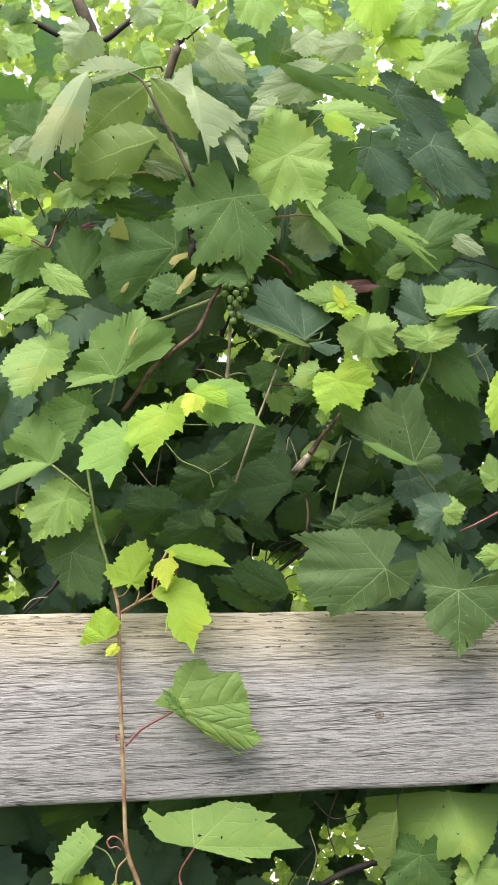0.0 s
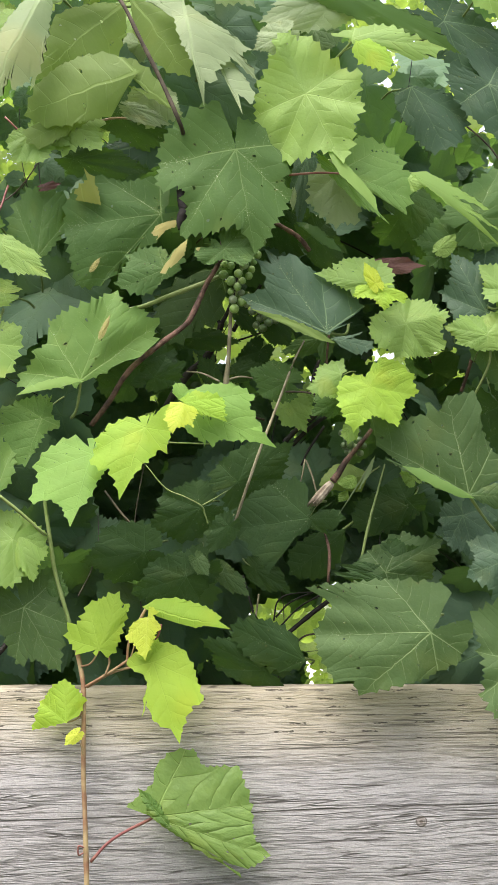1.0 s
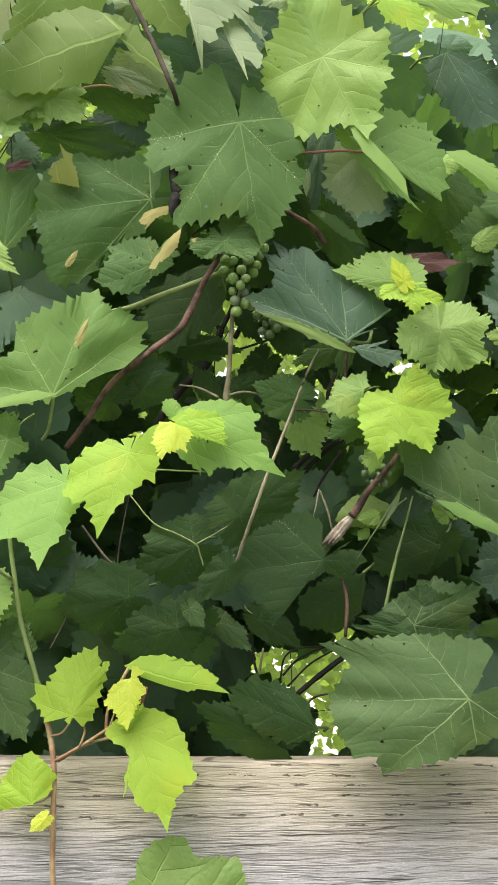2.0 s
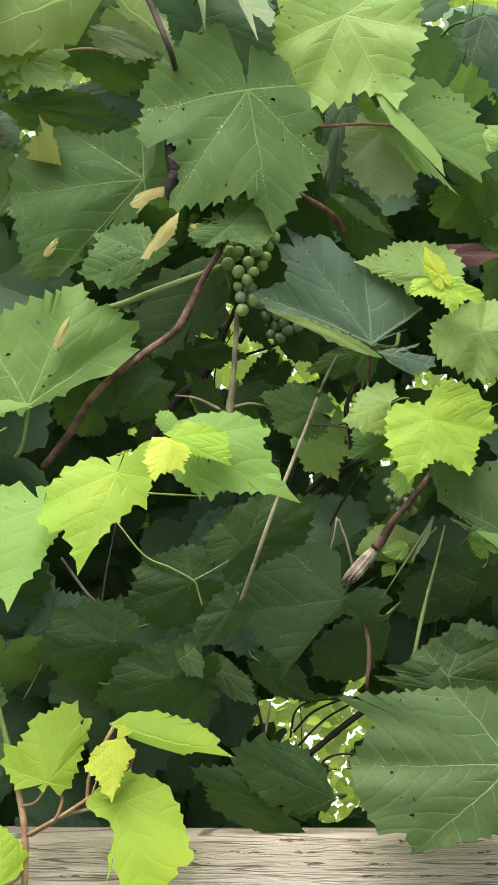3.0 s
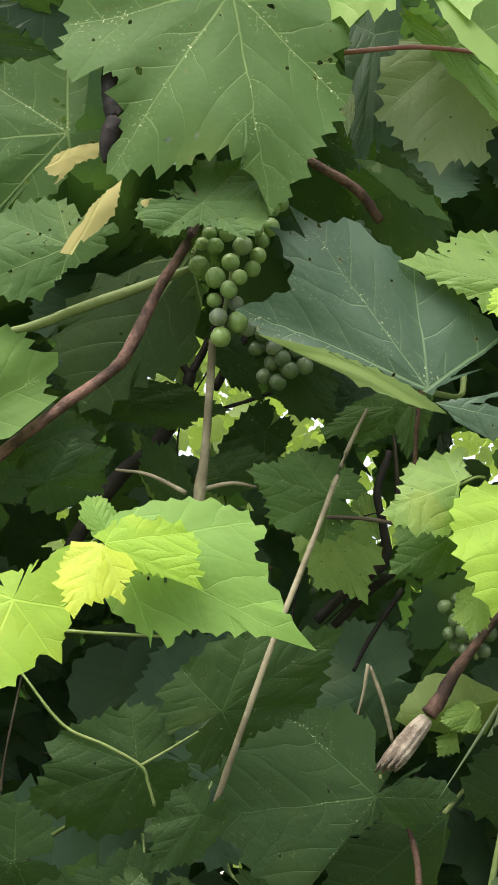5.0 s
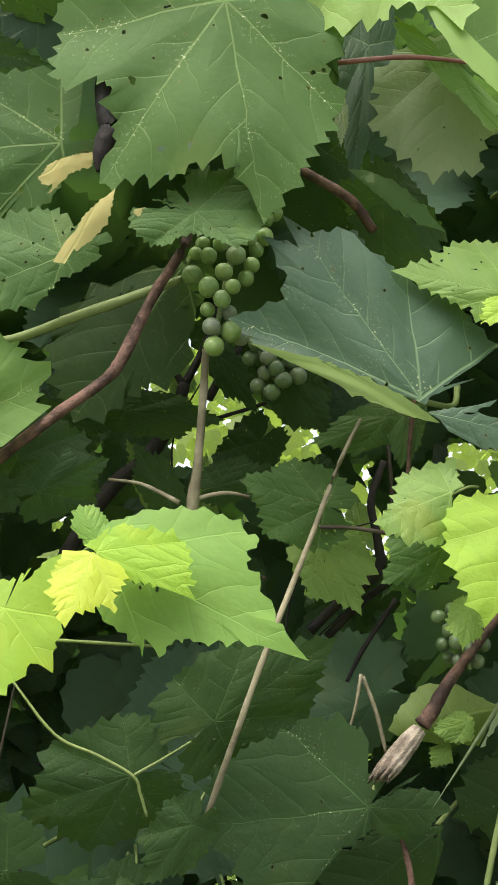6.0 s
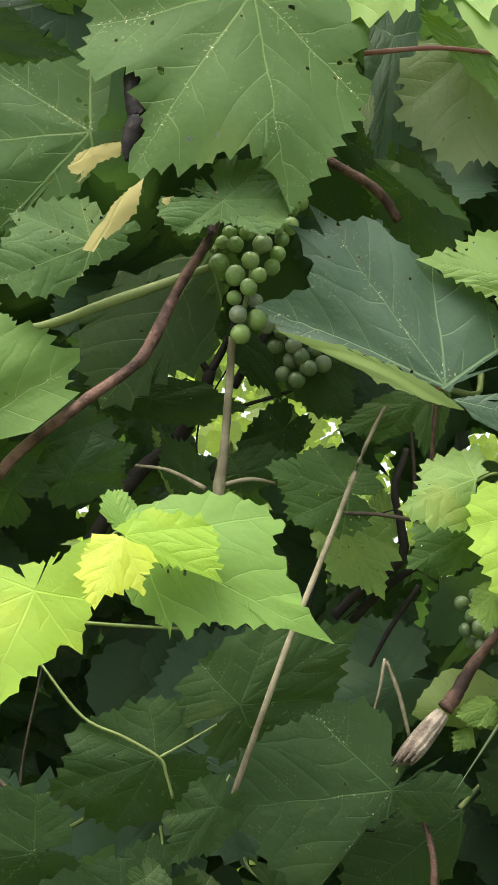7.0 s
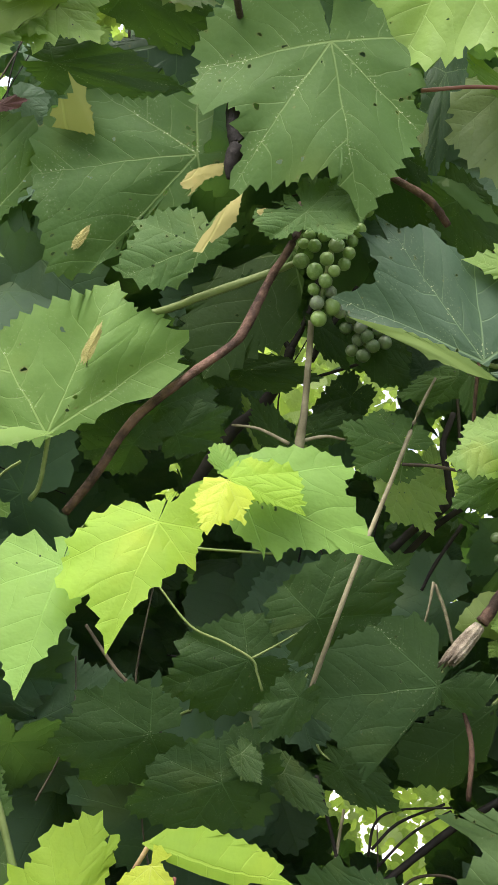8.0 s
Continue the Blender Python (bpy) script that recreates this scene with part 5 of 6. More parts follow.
leaf(grapevine, FRESH, (0.1814, 1.4680, 1.5237), (0.1484, 1.4640, 1.5316), 0.0134, 0.0156, basal=0.8, lobes=0.3)
leaf(grapevine, FRESH, (0.1814, 1.4680, 1.5237), (0.2158, 1.4640, 1.5361), 0.0178, 0.0134, basal=0.8, lobes=0.3)
leaf(grapevine, WORN, (0.1877, 1.4880, 1.5217), (0.2359, 1.4840, 1.4581), 0.0248, 0.0203, basal=0.6, lobes=0.2)
leaf(grapevine, WAXY_SKY, (0.1830, 1.4800, 1.5434), (0.1569, 1.4760, 1.5921), 0.0236, 0.0258, basal=0.7, lobes=0.6)
leaf(grapevine, LUSH, (0.1659, 1.4640, 1.4012), (0.1499, 1.4580, 1.4757), fl=0.15, fr=0.1, bite=0.0014, vl=48, vr=40, stalk=(0.1892, 1.4900, 1.3745), left=((7, 0.87), (13, 1.00), (15, 0.88), (21, 0.93), (27, 0.95), (34, 1.01), (35, 1.16), (40, 1.23), (45, 1.11), (50, 0.99), (55, 0.65), (55, 0.91), (62, 0.46), (70, 0.29),), right=((7, 0.99), (16, 1.03), (19, 0.91), (23, 0.68), (33, 0.54), (53, 0.47), (72, 0.42), (78, 0.19), (80, 0.10), (81, 0.35),))
leaf(grapevine, LUSH, (0.1671, 1.4620, 1.4001), (0.1941, 1.4560, 1.3988), bite=0.0012, left=((22, 0.92), (33, 0.54),), right=((22, 0.94), (32, 0.31), (33, 0.72),))
leaf(grapevine, WAXY_SKY, (0.1959, 1.4740, 1.3523), (0.1651, 1.4700, 1.3388), 0.0269, 0.0246, lobes=0.8, basal=1.0)
leaf(grapevine, FRESH, (0.1959, 1.4740, 1.3535), (0.2178, 1.4700, 1.3577), 0.0168, 0.0145, basal=0.5, bite=0.0028)
leaf(grapevine, WAXY_SKY, (0.1673, 1.5060, 1.3869), (0.1762, 1.5020, 1.3512), 0.0206, 0.0183)
leaf(grapevine, LUSH, (0.1370, 1.4680, 1.2969), (0.0837, 1.4560, 1.2504), fl=0.15, fr=0.2, bite=0.0016, vl=62, vr=40, stalk=(0.1490, 1.4900, 1.3096), left=((11, 0.73), (37, 0.51), (72, 0.40), (93, 0.44), (113, 0.41), (141, 0.47), (157, 0.43), (163, 0.26), (170, 0.07),), right=((10, 0.96), (15, 1.12), (22, 1.14), (31, 1.18), (39, 1.19), (48, 1.14), (55, 1.05), (61, 1.11), (62, 1.38), (69, 1.10), (81, 0.86), (98, 0.68), (130, 0.54), (150, 0.54), (157, 0.46), (163, 0.20), (170, 0.06),))
leaf(grapevine, LUSH, (0.2085, 1.4680, 1.2760), (0.2074, 1.4540, 1.2109), fl=0.2, fr=0.2, vl=52, vr=52, stalk=(0.2054, 1.4900, 1.3068), left=((14, 0.80), (40, 0.70), (57, 0.71), (85, 0.75), (117, 0.76), (118, 0.15), (131, 0.56), (135, 0.36),), right=((11, 0.76), (32, 0.72), (47, 0.64), (76, 0.48), (112, 0.55), (127, 0.76), (136, 0.79), (150, 0.75), (166, 0.71), (172, 0.25), (173, 0.51),))
leaf(grapevine, FRESH, (0.2512, 1.4740, 1.3094), (0.2260, 1.4700, 1.3093), 0.0134, 0.0134, basal=0.8)
leaf(grapevine, YOUNG, (0.2542, 1.4640, 1.4739), (0.2428, 1.4600, 1.4297), 0.0144, 0.0133, basal=1.0, bite=0.0026)
leaf(grapevine, LUSH, (0.1061, 1.5020, 1.3421), (0.1515, 1.4980, 1.3681), 0.0217, 0.0228, basal=1.0)
leaf(grapevine, MATURE_SHADED, (0.1001, 1.4980, 1.3352), (0.0636, 1.4940, 1.3407), 0.0051, 0.0045, basal=0.4)
leaf(grapevine, MATURE_SHADED, (0.0459, 1.5040, 1.3841), (0.0125, 1.4940, 1.3367), bite=0.0016, vl=25, vr=45, left=((2, 0.31), (19, 0.21), (48, 0.14),), right=((1, 0.42), (1, 0.77), (2, 0.56), (3, 0.71), (5, 0.90), (12, 0.83), (22, 0.90), (34, 0.90), (43, 1.04), (51, 0.91), (59, 0.99), (68, 0.89), (74, 0.84), (82, 0.78), (86, 0.71), (95, 0.67), (100, 0.63), (110, 0.65), (116, 0.57), (128, 0.58), (134, 0.46), (141, 0.51), (143, 0.21),))
leaf(grapevine, MATURE_SHADED, (0.0459, 1.5040, 1.3841), (0.0750, 1.5000, 1.3826), bite=0.0006, left=((8, 0.96), (12, 0.63), (13, 0.88), (23, 0.68), (31, 0.46), (32, 0.19), (35, 0.85), (36, 0.72),), right=((6, 0.82), (17, 0.78), (27, 0.74), (31, 0.61), (37, 0.47), (38, 0.81), (60, 0.39), (84, 0.30),))
leaf(grapevine, MATURE_SHADED, (-0.0165, 1.4980, 1.3774), (-0.0332, 1.4940, 1.3555), 0.0102, 0.0120, basal=0.9, bite=0.0026)
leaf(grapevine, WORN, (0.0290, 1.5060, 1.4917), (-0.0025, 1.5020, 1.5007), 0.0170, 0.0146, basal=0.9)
leaf(grapevine, MATURE_SHADED, (-0.0094, 1.5160, 1.4128), (0.0345, 1.5120, 1.4431), 0.0215, 0.0203, basal=1.0)
leaf(grapevine, MATURE_SHADED, (-0.0397, 1.5220, 1.3923), (-0.0819, 1.5180, 1.3757), 0.0229, 0.0217, basal=1.0)
leaf(grapevine, MATURE_SHADED, (-0.0495, 1.5120, 1.3374), (-0.0938, 1.5080, 1.3233), 0.0238, 0.0202, basal=0.8)
leaf(grapevine, MATURE_SHADED, (-0.0832, 1.5180, 1.3575), (-0.1351, 1.5140, 1.3477), 0.0234, 0.0246, basal=0.8)
leaf(grapevine, MATURE_SHADED, (0.0129, 1.5080, 1.2651), (-0.0388, 1.4960, 1.2893), 0.0176, 0.0164, basal=0.8)
leaf(grapevine, MATURE_SHADED, (0.0427, 1.5020, 1.2739), (-0.0144, 1.4920, 1.2981), 0.0121, 0.0229, fl=0.1, left=((14, 0.81), (31, 0.57), (53, 0.32), (93, 0.13),), vl=53, right=((10, 0.90), (18, 0.74), (29, 0.53), (38, 0.38), (45, 0.17),), vr=25)
leaf(grapevine, LIGHTENED, (-0.1062, 1.4960, 1.5353), (-0.1436, 1.4920, 1.5000), 0.0180, 0.0180, basal=0.9)
leaf(grapevine, MATURE_SHADED, (-0.0855, 1.5140, 1.5078), (-0.0541, 1.5100, 1.4953), 0.0202, 0.0153, basal=1.0)
leaf(grapevine, MATURE_SHADED, (-0.0970, 1.5100, 1.4898), (-0.1247, 1.5060, 1.5058), 0.0183, 0.0152, basal=0.9)
leaf(grapevine, FRESH, (-0.1816, 1.4780, 1.3654), (-0.2108, 1.4740, 1.3245), 0.0258, 0.0280, basal=1.0, curl=0.05, stalk=(-0.1560, 1.4900, 1.3632))
leaf(grapevine, FRESH, (-0.1786, 1.4800, 1.3695), (-0.1643, 1.4760, 1.3345), 0.0191, 0.0112, basal=0.8, bite=0.0033, curl=0.04)
leaf(grapevine, LUSH, (-0.1731, 1.4860, 1.3135), (-0.1441, 1.4820, 1.2643), 0.0248, 0.0271, basal=1.1, lobes=0.8)
leaf(grapevine, WORN, (-0.1615, 1.4920, 1.3294), (-0.1396, 1.4880, 1.3248), 0.0159, 0.0170, basal=0.8)
leaf(grapevine, WORN, (-0.1700, 1.4980, 1.5891), (-0.1649, 1.4940, 1.6459), 0.0241, 0.0265, left=((15, 1.01), (29, 0.86), (56, 0.59), (81, 0.35), (96, 0.12),), vl=29, right=((19, 1.02), (25, 0.63), (30, 0.91), (41, 0.40), (70, 0.12),), vr=30)
leaf(grapevine, FRESH, (-0.1958, 1.4800, 1.5952), (-0.1553, 1.4760, 1.5685), 0.0112, 0.0135, basal=0.7)
leaf(grapevine, YOUNG, (-0.2245, 1.4780, 1.6341), (-0.2548, 1.4740, 1.6505), 0.0146, 0.0157, basal=0.9, stalk=(-0.2038, 1.4860, 1.6237))
leaf(grapevine, LIGHTENED, (-0.2155, 1.4960, 1.6218), (-0.2583, 1.4920, 1.6011), 0.0261, 0.0204, basal=0.8)
leaf(grapevine, FRESH, (-0.2346, 1.4840, 1.5579), (-0.1991, 1.4800, 1.5848), 0.0113, 0.0169, basal=0.8)
leaf(grapevine, FRESH, (-0.1947, 1.4920, 1.5593), (-0.2513, 1.4880, 1.5632), 0.0113, 0.0136, basal=0.6)
leaf(grapevine, FRESH, (-0.2006, 1.4780, 1.5442), (-0.2091, 1.4740, 1.5406), 0.0112, 0.0123, basal=1.0, bite=0.0028)
leaf(grapevine, WAXY_SKY, (0.1284, 1.5080, 1.7329), (0.1556, 1.5040, 1.6802), 0.0209, 0.0218, bite=0.0024, left=((13, 1.01), (33, 0.89), (52, 0.76), (61, 0.37),), vl=33, right=((11, 0.95), (26, 0.67), (44, 0.43), (79, 0.29), (108, 0.19),), vr=44)
leaf(grapevine, WAXY_SKY, (0.1895, 1.4980, 1.7321), (0.2520, 1.4940, 1.6754), 0.0262, 0.0284, bite=0.0028, stalk=(0.1812, 1.5100, 1.7482))
leaf(grapevine, WAXY_SKY, (0.1548, 1.5060, 1.7871), (0.2135, 1.5020, 1.7440), 0.0240, 0.0263)
leaf(grapevine, WAXY_SKY, (0.2236, 1.5000, 1.8283), (0.2361, 1.4960, 1.7612), 0.0262, 0.0250, bite=0.0024)
leaf(grapevine, WORN, (0.0717, 1.4820, 1.8005), (0.1679, 1.4780, 1.7602), 0.0090, 0.0146, plain=True, bend=0.3, left=((2, 0.88), (8, 0.68), (14, 0.08), (19, 0.50), (28, 0.28), (32, 0.51), (49, 0.31), (66, 0.16),))
leaf(grapevine, FRESH, (0.1826, 1.4820, 1.8064), (0.2321, 1.4780, 1.8382), 0.0259, 0.0304, basal=0.7, lobes=0.3)
leaf(grapevine, PALE, (0.0730, 1.4860, 1.8019), (0.0047, 1.4820, 1.7792), 0.0237, 0.0214, basal=0.6, lobes=0.2)
leaf(grapevine, FRESH, (0.0779, 1.4640, 1.7567), (0.1520, 1.4600, 1.7514), 0.0104, 0.0121, left=((3, 0.83), (9, 0.61), (26, 0.48), (46, 0.30), (93, 0.13), (173, 0.23),), vl=26, right=((10, 0.80), (12, 0.63), (15, 0.18), (24, 0.41), (87, 0.06),), vr=25)
leaf(grapevine, YOUNG, (0.0808, 1.4580, 1.7518), (0.1060, 1.4540, 1.7259), 0.0080, 0.0088, left=((17, 0.84), (35, 0.62), (63, 0.28),), vl=35, right=((14, 0.70), (37, 0.48), (72, 0.22),), vr=37)
leaf(grapevine, YOUNG, (0.1315, 1.4840, 1.8943), (0.1318, 1.4800, 1.8354), 0.0282, 0.0270, basal=0.6, lobes=0.3)
leaf(grapevine, FRESH, (0.2571, 1.4780, 1.8895), (0.2039, 1.4740, 1.8427), 0.0146, 0.0191, basal=0.5, lobes=0.1)
leaf(grapevine, YOUNG, (0.1539, 1.4920, 1.8458), (0.1834, 1.4880, 1.8181), 0.0159, 0.0147, basal=0.8)
leaf(grapevine, WORN, (0.1759, 1.4900, 1.6205), (0.2412, 1.4860, 1.6593), 0.0283, 0.0271, basal=0.8, bite=0.0026)
leaf(grapevine, FRESH, (0.1247, 1.4660, 1.6486), (0.1966, 1.4620, 1.5944), 0.0067, 0.0095, plain=True, fl=0.15, fr=0.1, bite=0.0012, bend=0.3, curl=0.05, left=((4, 0.58), (6, 0.87), (10, 0.40), (15, 0.71), (19, 0.53), (28, 0.29), (62, 0.11),), right=((2, 0.74), (9, 0.12),))
leaf(grapevine, PALE, (0.2156, 1.4860, 1.6301), (0.2434, 1.4820, 1.6130), 0.0079, 0.0102, basal=0.5, lobes=0.1, bite=0.0031)
leaf(grapevine, WORN, (0.1634, 1.4940, 1.5992), (0.1286, 1.4900, 1.6042), 0.0193, 0.0227)
leaf(grapevine, WAXY_SKY, (0.1869, 1.4980, 1.6001), (0.2383, 1.4940, 1.6051), 0.0148, 0.0171)
leaf(grapevine, MATURE_SHADED, (0.2594, 1.5100, 1.6855), (0.2119, 1.5060, 1.6654), 0.0229, 0.0172)
leaf(grapevine, WAXY_SKY, (0.2553, 1.4760, 1.5582), (0.2328, 1.4720, 1.5346), 0.0146, 0.0146)
leaf(grapevine, MATURE_SHADED, (0.1988, 1.5120, 1.4740), (0.2425, 1.5080, 1.4215), 0.0252, 0.0252)
leaf(grapevine, FRESH, (0.2500, 1.4800, 1.3852), (0.2430, 1.4760, 1.4131), 0.0146, 0.0112)
leaf(grapevine, MATURE_SHADED, (0.2094, 1.5140, 1.3701), (0.2493, 1.5100, 1.3871), 0.0195, 0.0207)
leaf(grapevine, WAXY_SKY, (0.2335, 1.5100, 1.4971), (0.2103, 1.5060, 1.5314), 0.0229, 0.0229)
leaf(grapevine, FRESH, (0.2327, 1.4900, 1.7463), (0.2615, 1.4860, 1.7085), 0.0170, 0.0204)
leaf(grapevine, FRESH, (0.1777, 1.4940, 1.8718), (0.1478, 1.4900, 1.8403), 0.0170, 0.0227)
leaf(grapevine, PALE, (-0.1600, 1.4520, 1.7913), (-0.2027, 1.4400, 1.7012), pinnate=True, fl=0.5, fr=0.5, bend=0.3, bite=0.0020, lean=0.3, left=((2, 0.93), (6, 0.70), (7, 0.80), (13, 0.74), (18, 0.65), (18, 0.80), (22, 0.56), (27, 0.37), (46, 0.14),), right=((0, 0.71), (0, 0.82), (6, 0.96), (13, 0.87), (16, 0.71), (19, 0.51), (28, 0.32), (48, 0.14),))
leaf(grapevine, PALE, (-0.0516, 1.4500, 1.7685), (-0.0371, 1.4380, 1.7038), pinnate=True, fl=0.5, fr=0.4, bend=0.3, bite=0.0020, lean=0.3, left=((1, 0.79), (9, 0.83), (22, 0.64), (36, 0.63), (39, 0.55), (46, 0.91), (54, 0.61), (63, 0.71), (77, 0.37), (156, 0.16),), right=((4, 0.53), (13, 0.37), (28, 0.25), (110, 0.13), (139, 0.62), (140, 0.87), (143, 0.37), (156, 0.50),))
leaf(grapevine, PALE, (-0.1055, 1.4560, 1.7984), (-0.1965, 1.4520, 1.7709), pinnate=True, bend=0.25, curl=0.04, left=((1, 0.62), (2, 0.78),), right=((8, 0.48), (13, 0.24), (16, 0.77), (28, 0.61), (37, 0.45), (48, 0.25),))
leaf(grapevine, MATURE_SHADED, (0.1261, 1.5280, 1.3948), (0.0807, 1.5240, 1.3770), left=((22, 0.75), (54, 0.37),), right=((25, 0.81), (49, 0.48),))
leaf(grapevine, MATURE_SHADED, (0.0749, 1.5280, 1.3754), (0.0319, 1.5240, 1.3382), left=((25, 0.79), (49, 0.41),), right=((19, 0.82), (33, 0.44),))
leaf(grapevine, OLIVE, (-0.0583, 1.4660, 1.6978), (-0.1097, 1.4620, 1.7391), pinnate=True, bend=0.1, bite=0.0012, left=((5, 0.42), (10, 0.66),), right=((11, 0.86), (17, 0.63), (23, 0.33),))
leaf(grapevine, OLIVE, (-0.0909, 1.4620, 1.7278), (-0.1783, 1.4580, 1.6966), pinnate=True, bend=0.15, bite=0.0014, left=((10, 0.88), (17, 0.74), (25, 0.57), (40, 0.40), (41, 0.19),), right=((15, 0.84), (26, 0.66), (39, 0.49), (56, 0.33), (72, 0.17),))
leaf(grapevine, PALE, (-0.0293, 1.4620, 1.7434), (-0.0073, 1.4520, 1.6912), pinnate=True, fl=0.4, fr=0.4, bite=0.0012, lean=0.3, left=((0, 0.63), (9, 0.82), (12, 0.88), (20, 0.76), (29, 0.47), (49, 0.19),), right=((5, 0.34),))
leaf(grapevine, OLIVE, (-0.1180, 1.4760, 1.7051), (-0.1762, 1.4680, 1.6754), fl=0.2, fr=0.2, bite=0.0014, left=((10, 0.86), (12, 0.62), (21, 0.28),), right=((10, 0.96), (14, 0.66), (19, 0.35), (19, 0.85),))
leaf(grapevine, OLIVE, (-0.1020, 1.4720, 1.7864), (-0.1749, 1.4640, 1.7283), pinnate=True, bend=0.2, bite=0.0016, left=((9, 0.78), (26, 0.58), (47, 0.41), (61, 0.19),), right=((14, 0.73), (27, 0.62), (36, 0.48), (45, 0.21),))
leaf(grapevine, OLIVE, (-0.0964, 1.4740, 1.7929), (-0.0489, 1.4660, 1.7289), pinnate=True, bend=0.1, bite=0.0016, left=((14, 0.80), (32, 0.54), (52, 0.32),), right=((8, 0.86), (17, 0.68), (30, 0.38),))
leaf(grapevine, PALE, (-0.0836, 1.4800, 1.7185), (-0.0547, 1.4760, 1.6964), 0.0135, 0.0225, basal=0.8)
leaf(grapevine, FRESH, (-0.1753, 1.4820, 1.6840), (-0.1632, 1.4780, 1.6596), 0.0247, 0.0202, basal=1.0)
leaf(grapevine, FRESH, (-0.1529, 1.4860, 1.7026), (-0.1179, 1.4820, 1.6711), 0.0226, 0.0226, basal=0.9)
leaf(grapevine, MATURE_SHADED, (-0.1076, 1.4960, 1.7054), (-0.0610, 1.4920, 1.6807), 0.0204, 0.0170)
leaf(grapevine, MATURE_SHADED, (-0.1429, 1.5040, 1.6708), (-0.0787, 1.5000, 1.6604), 0.0137, 0.0137, basal=0.6)
leaf(grapevine, WORN, (-0.2176, 1.4920, 1.7397), (-0.2463, 1.4880, 1.7740), 0.0204, 0.0340, basal=0.8)
leaf(grapevine, PALE, (-0.1647, 1.4760, 1.8410), (-0.1870, 1.4720, 1.8218), 0.0280, 0.0224, basal=1.0)
leaf(grapevine, FRESH, (-0.0612, 1.4800, 1.8544), (-0.0842, 1.4760, 1.8767), 0.0202, 0.0202)
leaf(grapevine, PALE, (-0.0323, 1.4840, 1.8261), (0.0024, 1.4800, 1.7892), 0.0169, 0.0203)
leaf(grapevine, FRESH, (0.0082, 1.4740, 1.8878), (0.0196, 1.4700, 1.8329), 0.0257, 0.0246)
leaf(grapevine, PALE, (0.1070, 1.4880, 1.8336), (0.0719, 1.4840, 1.8261), 0.0169, 0.0169)
leaf(grapevine, FRESH, (0.0369, 1.4800, 1.7479), (0.0082, 1.4760, 1.7643), 0.0168, 0.0168)
leaf(grapevine, PALE, (0.0252, 1.4640, 1.7604), (0.0002, 1.4600, 1.7464), 0.0111, 0.0133)
leaf(grapevine, LIGHTENED, (-0.2348, 1.4940, 1.7107), (-0.2107, 1.4900, 1.6743), 0.0227, 0.0170)
leaf(grapevine, PALE, (-0.1069, 1.4720, 1.8662), (-0.0893, 1.4680, 1.8498), 0.0145, 0.0168)
leaf(grapevine, DRY, (-0.0687, 1.4760, 1.6089), (-0.0588, 1.4740, 1.6144), plain=True, curl=0.03, bite=0.0004, fl=0.1, fr=0.1, left=((24, 0.45), (107, 0.31), (146, 0.54), (175, 0.77),), right=((26, 0.87), (38, 0.53), (92, 0.28), (146, 1.02), (149, 0.64), (167, 0.90),))
leaf(grapevine, WAXY_SKY, (0.0438, 1.5040, 1.6717), (0.0377, 1.5000, 1.6158), 0.0107, 0.0103, bite=0.0024)
leaf(grapevine, PALE, (0.0332, 1.4960, 1.6428), (0.0326, 1.4920, 1.6261), 0.0024, 0.0028, basal=0.6)
leaf(grapevine, WORN, (0.0362, 1.4940, 1.6170), (0.0716, 1.4900, 1.5941), 0.0053, 0.0093, plain=True, fl=0.2, bite=0.0009, left=((8, 0.70), (20, 0.40), (37, 0.14),), right=((5, 0.80), (9, 0.51), (11, 0.19),))
leaf(grapevine, MATURE_SHADED, (0.0510, 1.5140, 1.6120), (0.0744, 1.5100, 1.5799), 0.0147, 0.0147)
leaf(grapevine, WORN, (0.0533, 1.5120, 1.5268), (0.0237, 1.5080, 1.5155), 0.0092, 0.0075, basal=0.8)
leaf(grapevine, WORN, (0.0611, 1.5100, 1.5313), (0.0572, 1.5060, 1.5066), 0.0071, 0.0075, basal=0.7, lobes=0.2)
leaf(grapevine, FRESH, (0.0288, 1.5340, 1.4829), (0.0450, 1.5300, 1.4547), 0.0161, 0.0139, basal=0.7)
leaf(grapevine, WORN, (0.0690, 1.4780, 1.4748), (0.0468, 1.4740, 1.4616), 0.0102, 0.0129, basal=0.8)
leaf(grapevine, FRESH, (0.0789, 1.4840, 1.4541), (0.0752, 1.4800, 1.4401), 0.0060, 0.0071, basal=0.8)
leaf(grapevine, MATURE_SHADED, (-0.0769, 1.5100, 1.4949), (-0.0508, 1.5060, 1.5066), 0.0112, 0.0125, basal=0.9, lobes=0.8, bite=0.0031)
leaf(grapevine, MATURE_SHADED, (0.0148, 1.5340, 1.5461), (0.0336, 1.5300, 1.5233), 0.0109, 0.0120)
leaf(grapevine, MATURE_SHADED, (-0.0356, 1.5160, 1.5641), (-0.0641, 1.5120, 1.5394), 0.0139, 0.0156, basal=0.8, lobes=0.2)
leaf(grapevine, MATURE_SHADED, (0.0200, 1.5200, 1.6403), (0.0374, 1.5160, 1.5919), 0.0231, 0.0231)
leaf(grapevine, MATURE_SHADED, (0.1190, 1.5120, 1.6266), (0.1650, 1.5080, 1.6080), 0.0230, 0.0252)
leaf(grapevine, PALE, (-0.2323, 1.4700, 1.7168), (-0.2137, 1.4660, 1.7319), 0.0100, 0.0123, basal=0.8)
leaf(grapevine, FRESH, (0.1284, 1.5040, 1.4154), (0.1213, 1.5000, 1.4288), 0.0080, 0.0080)
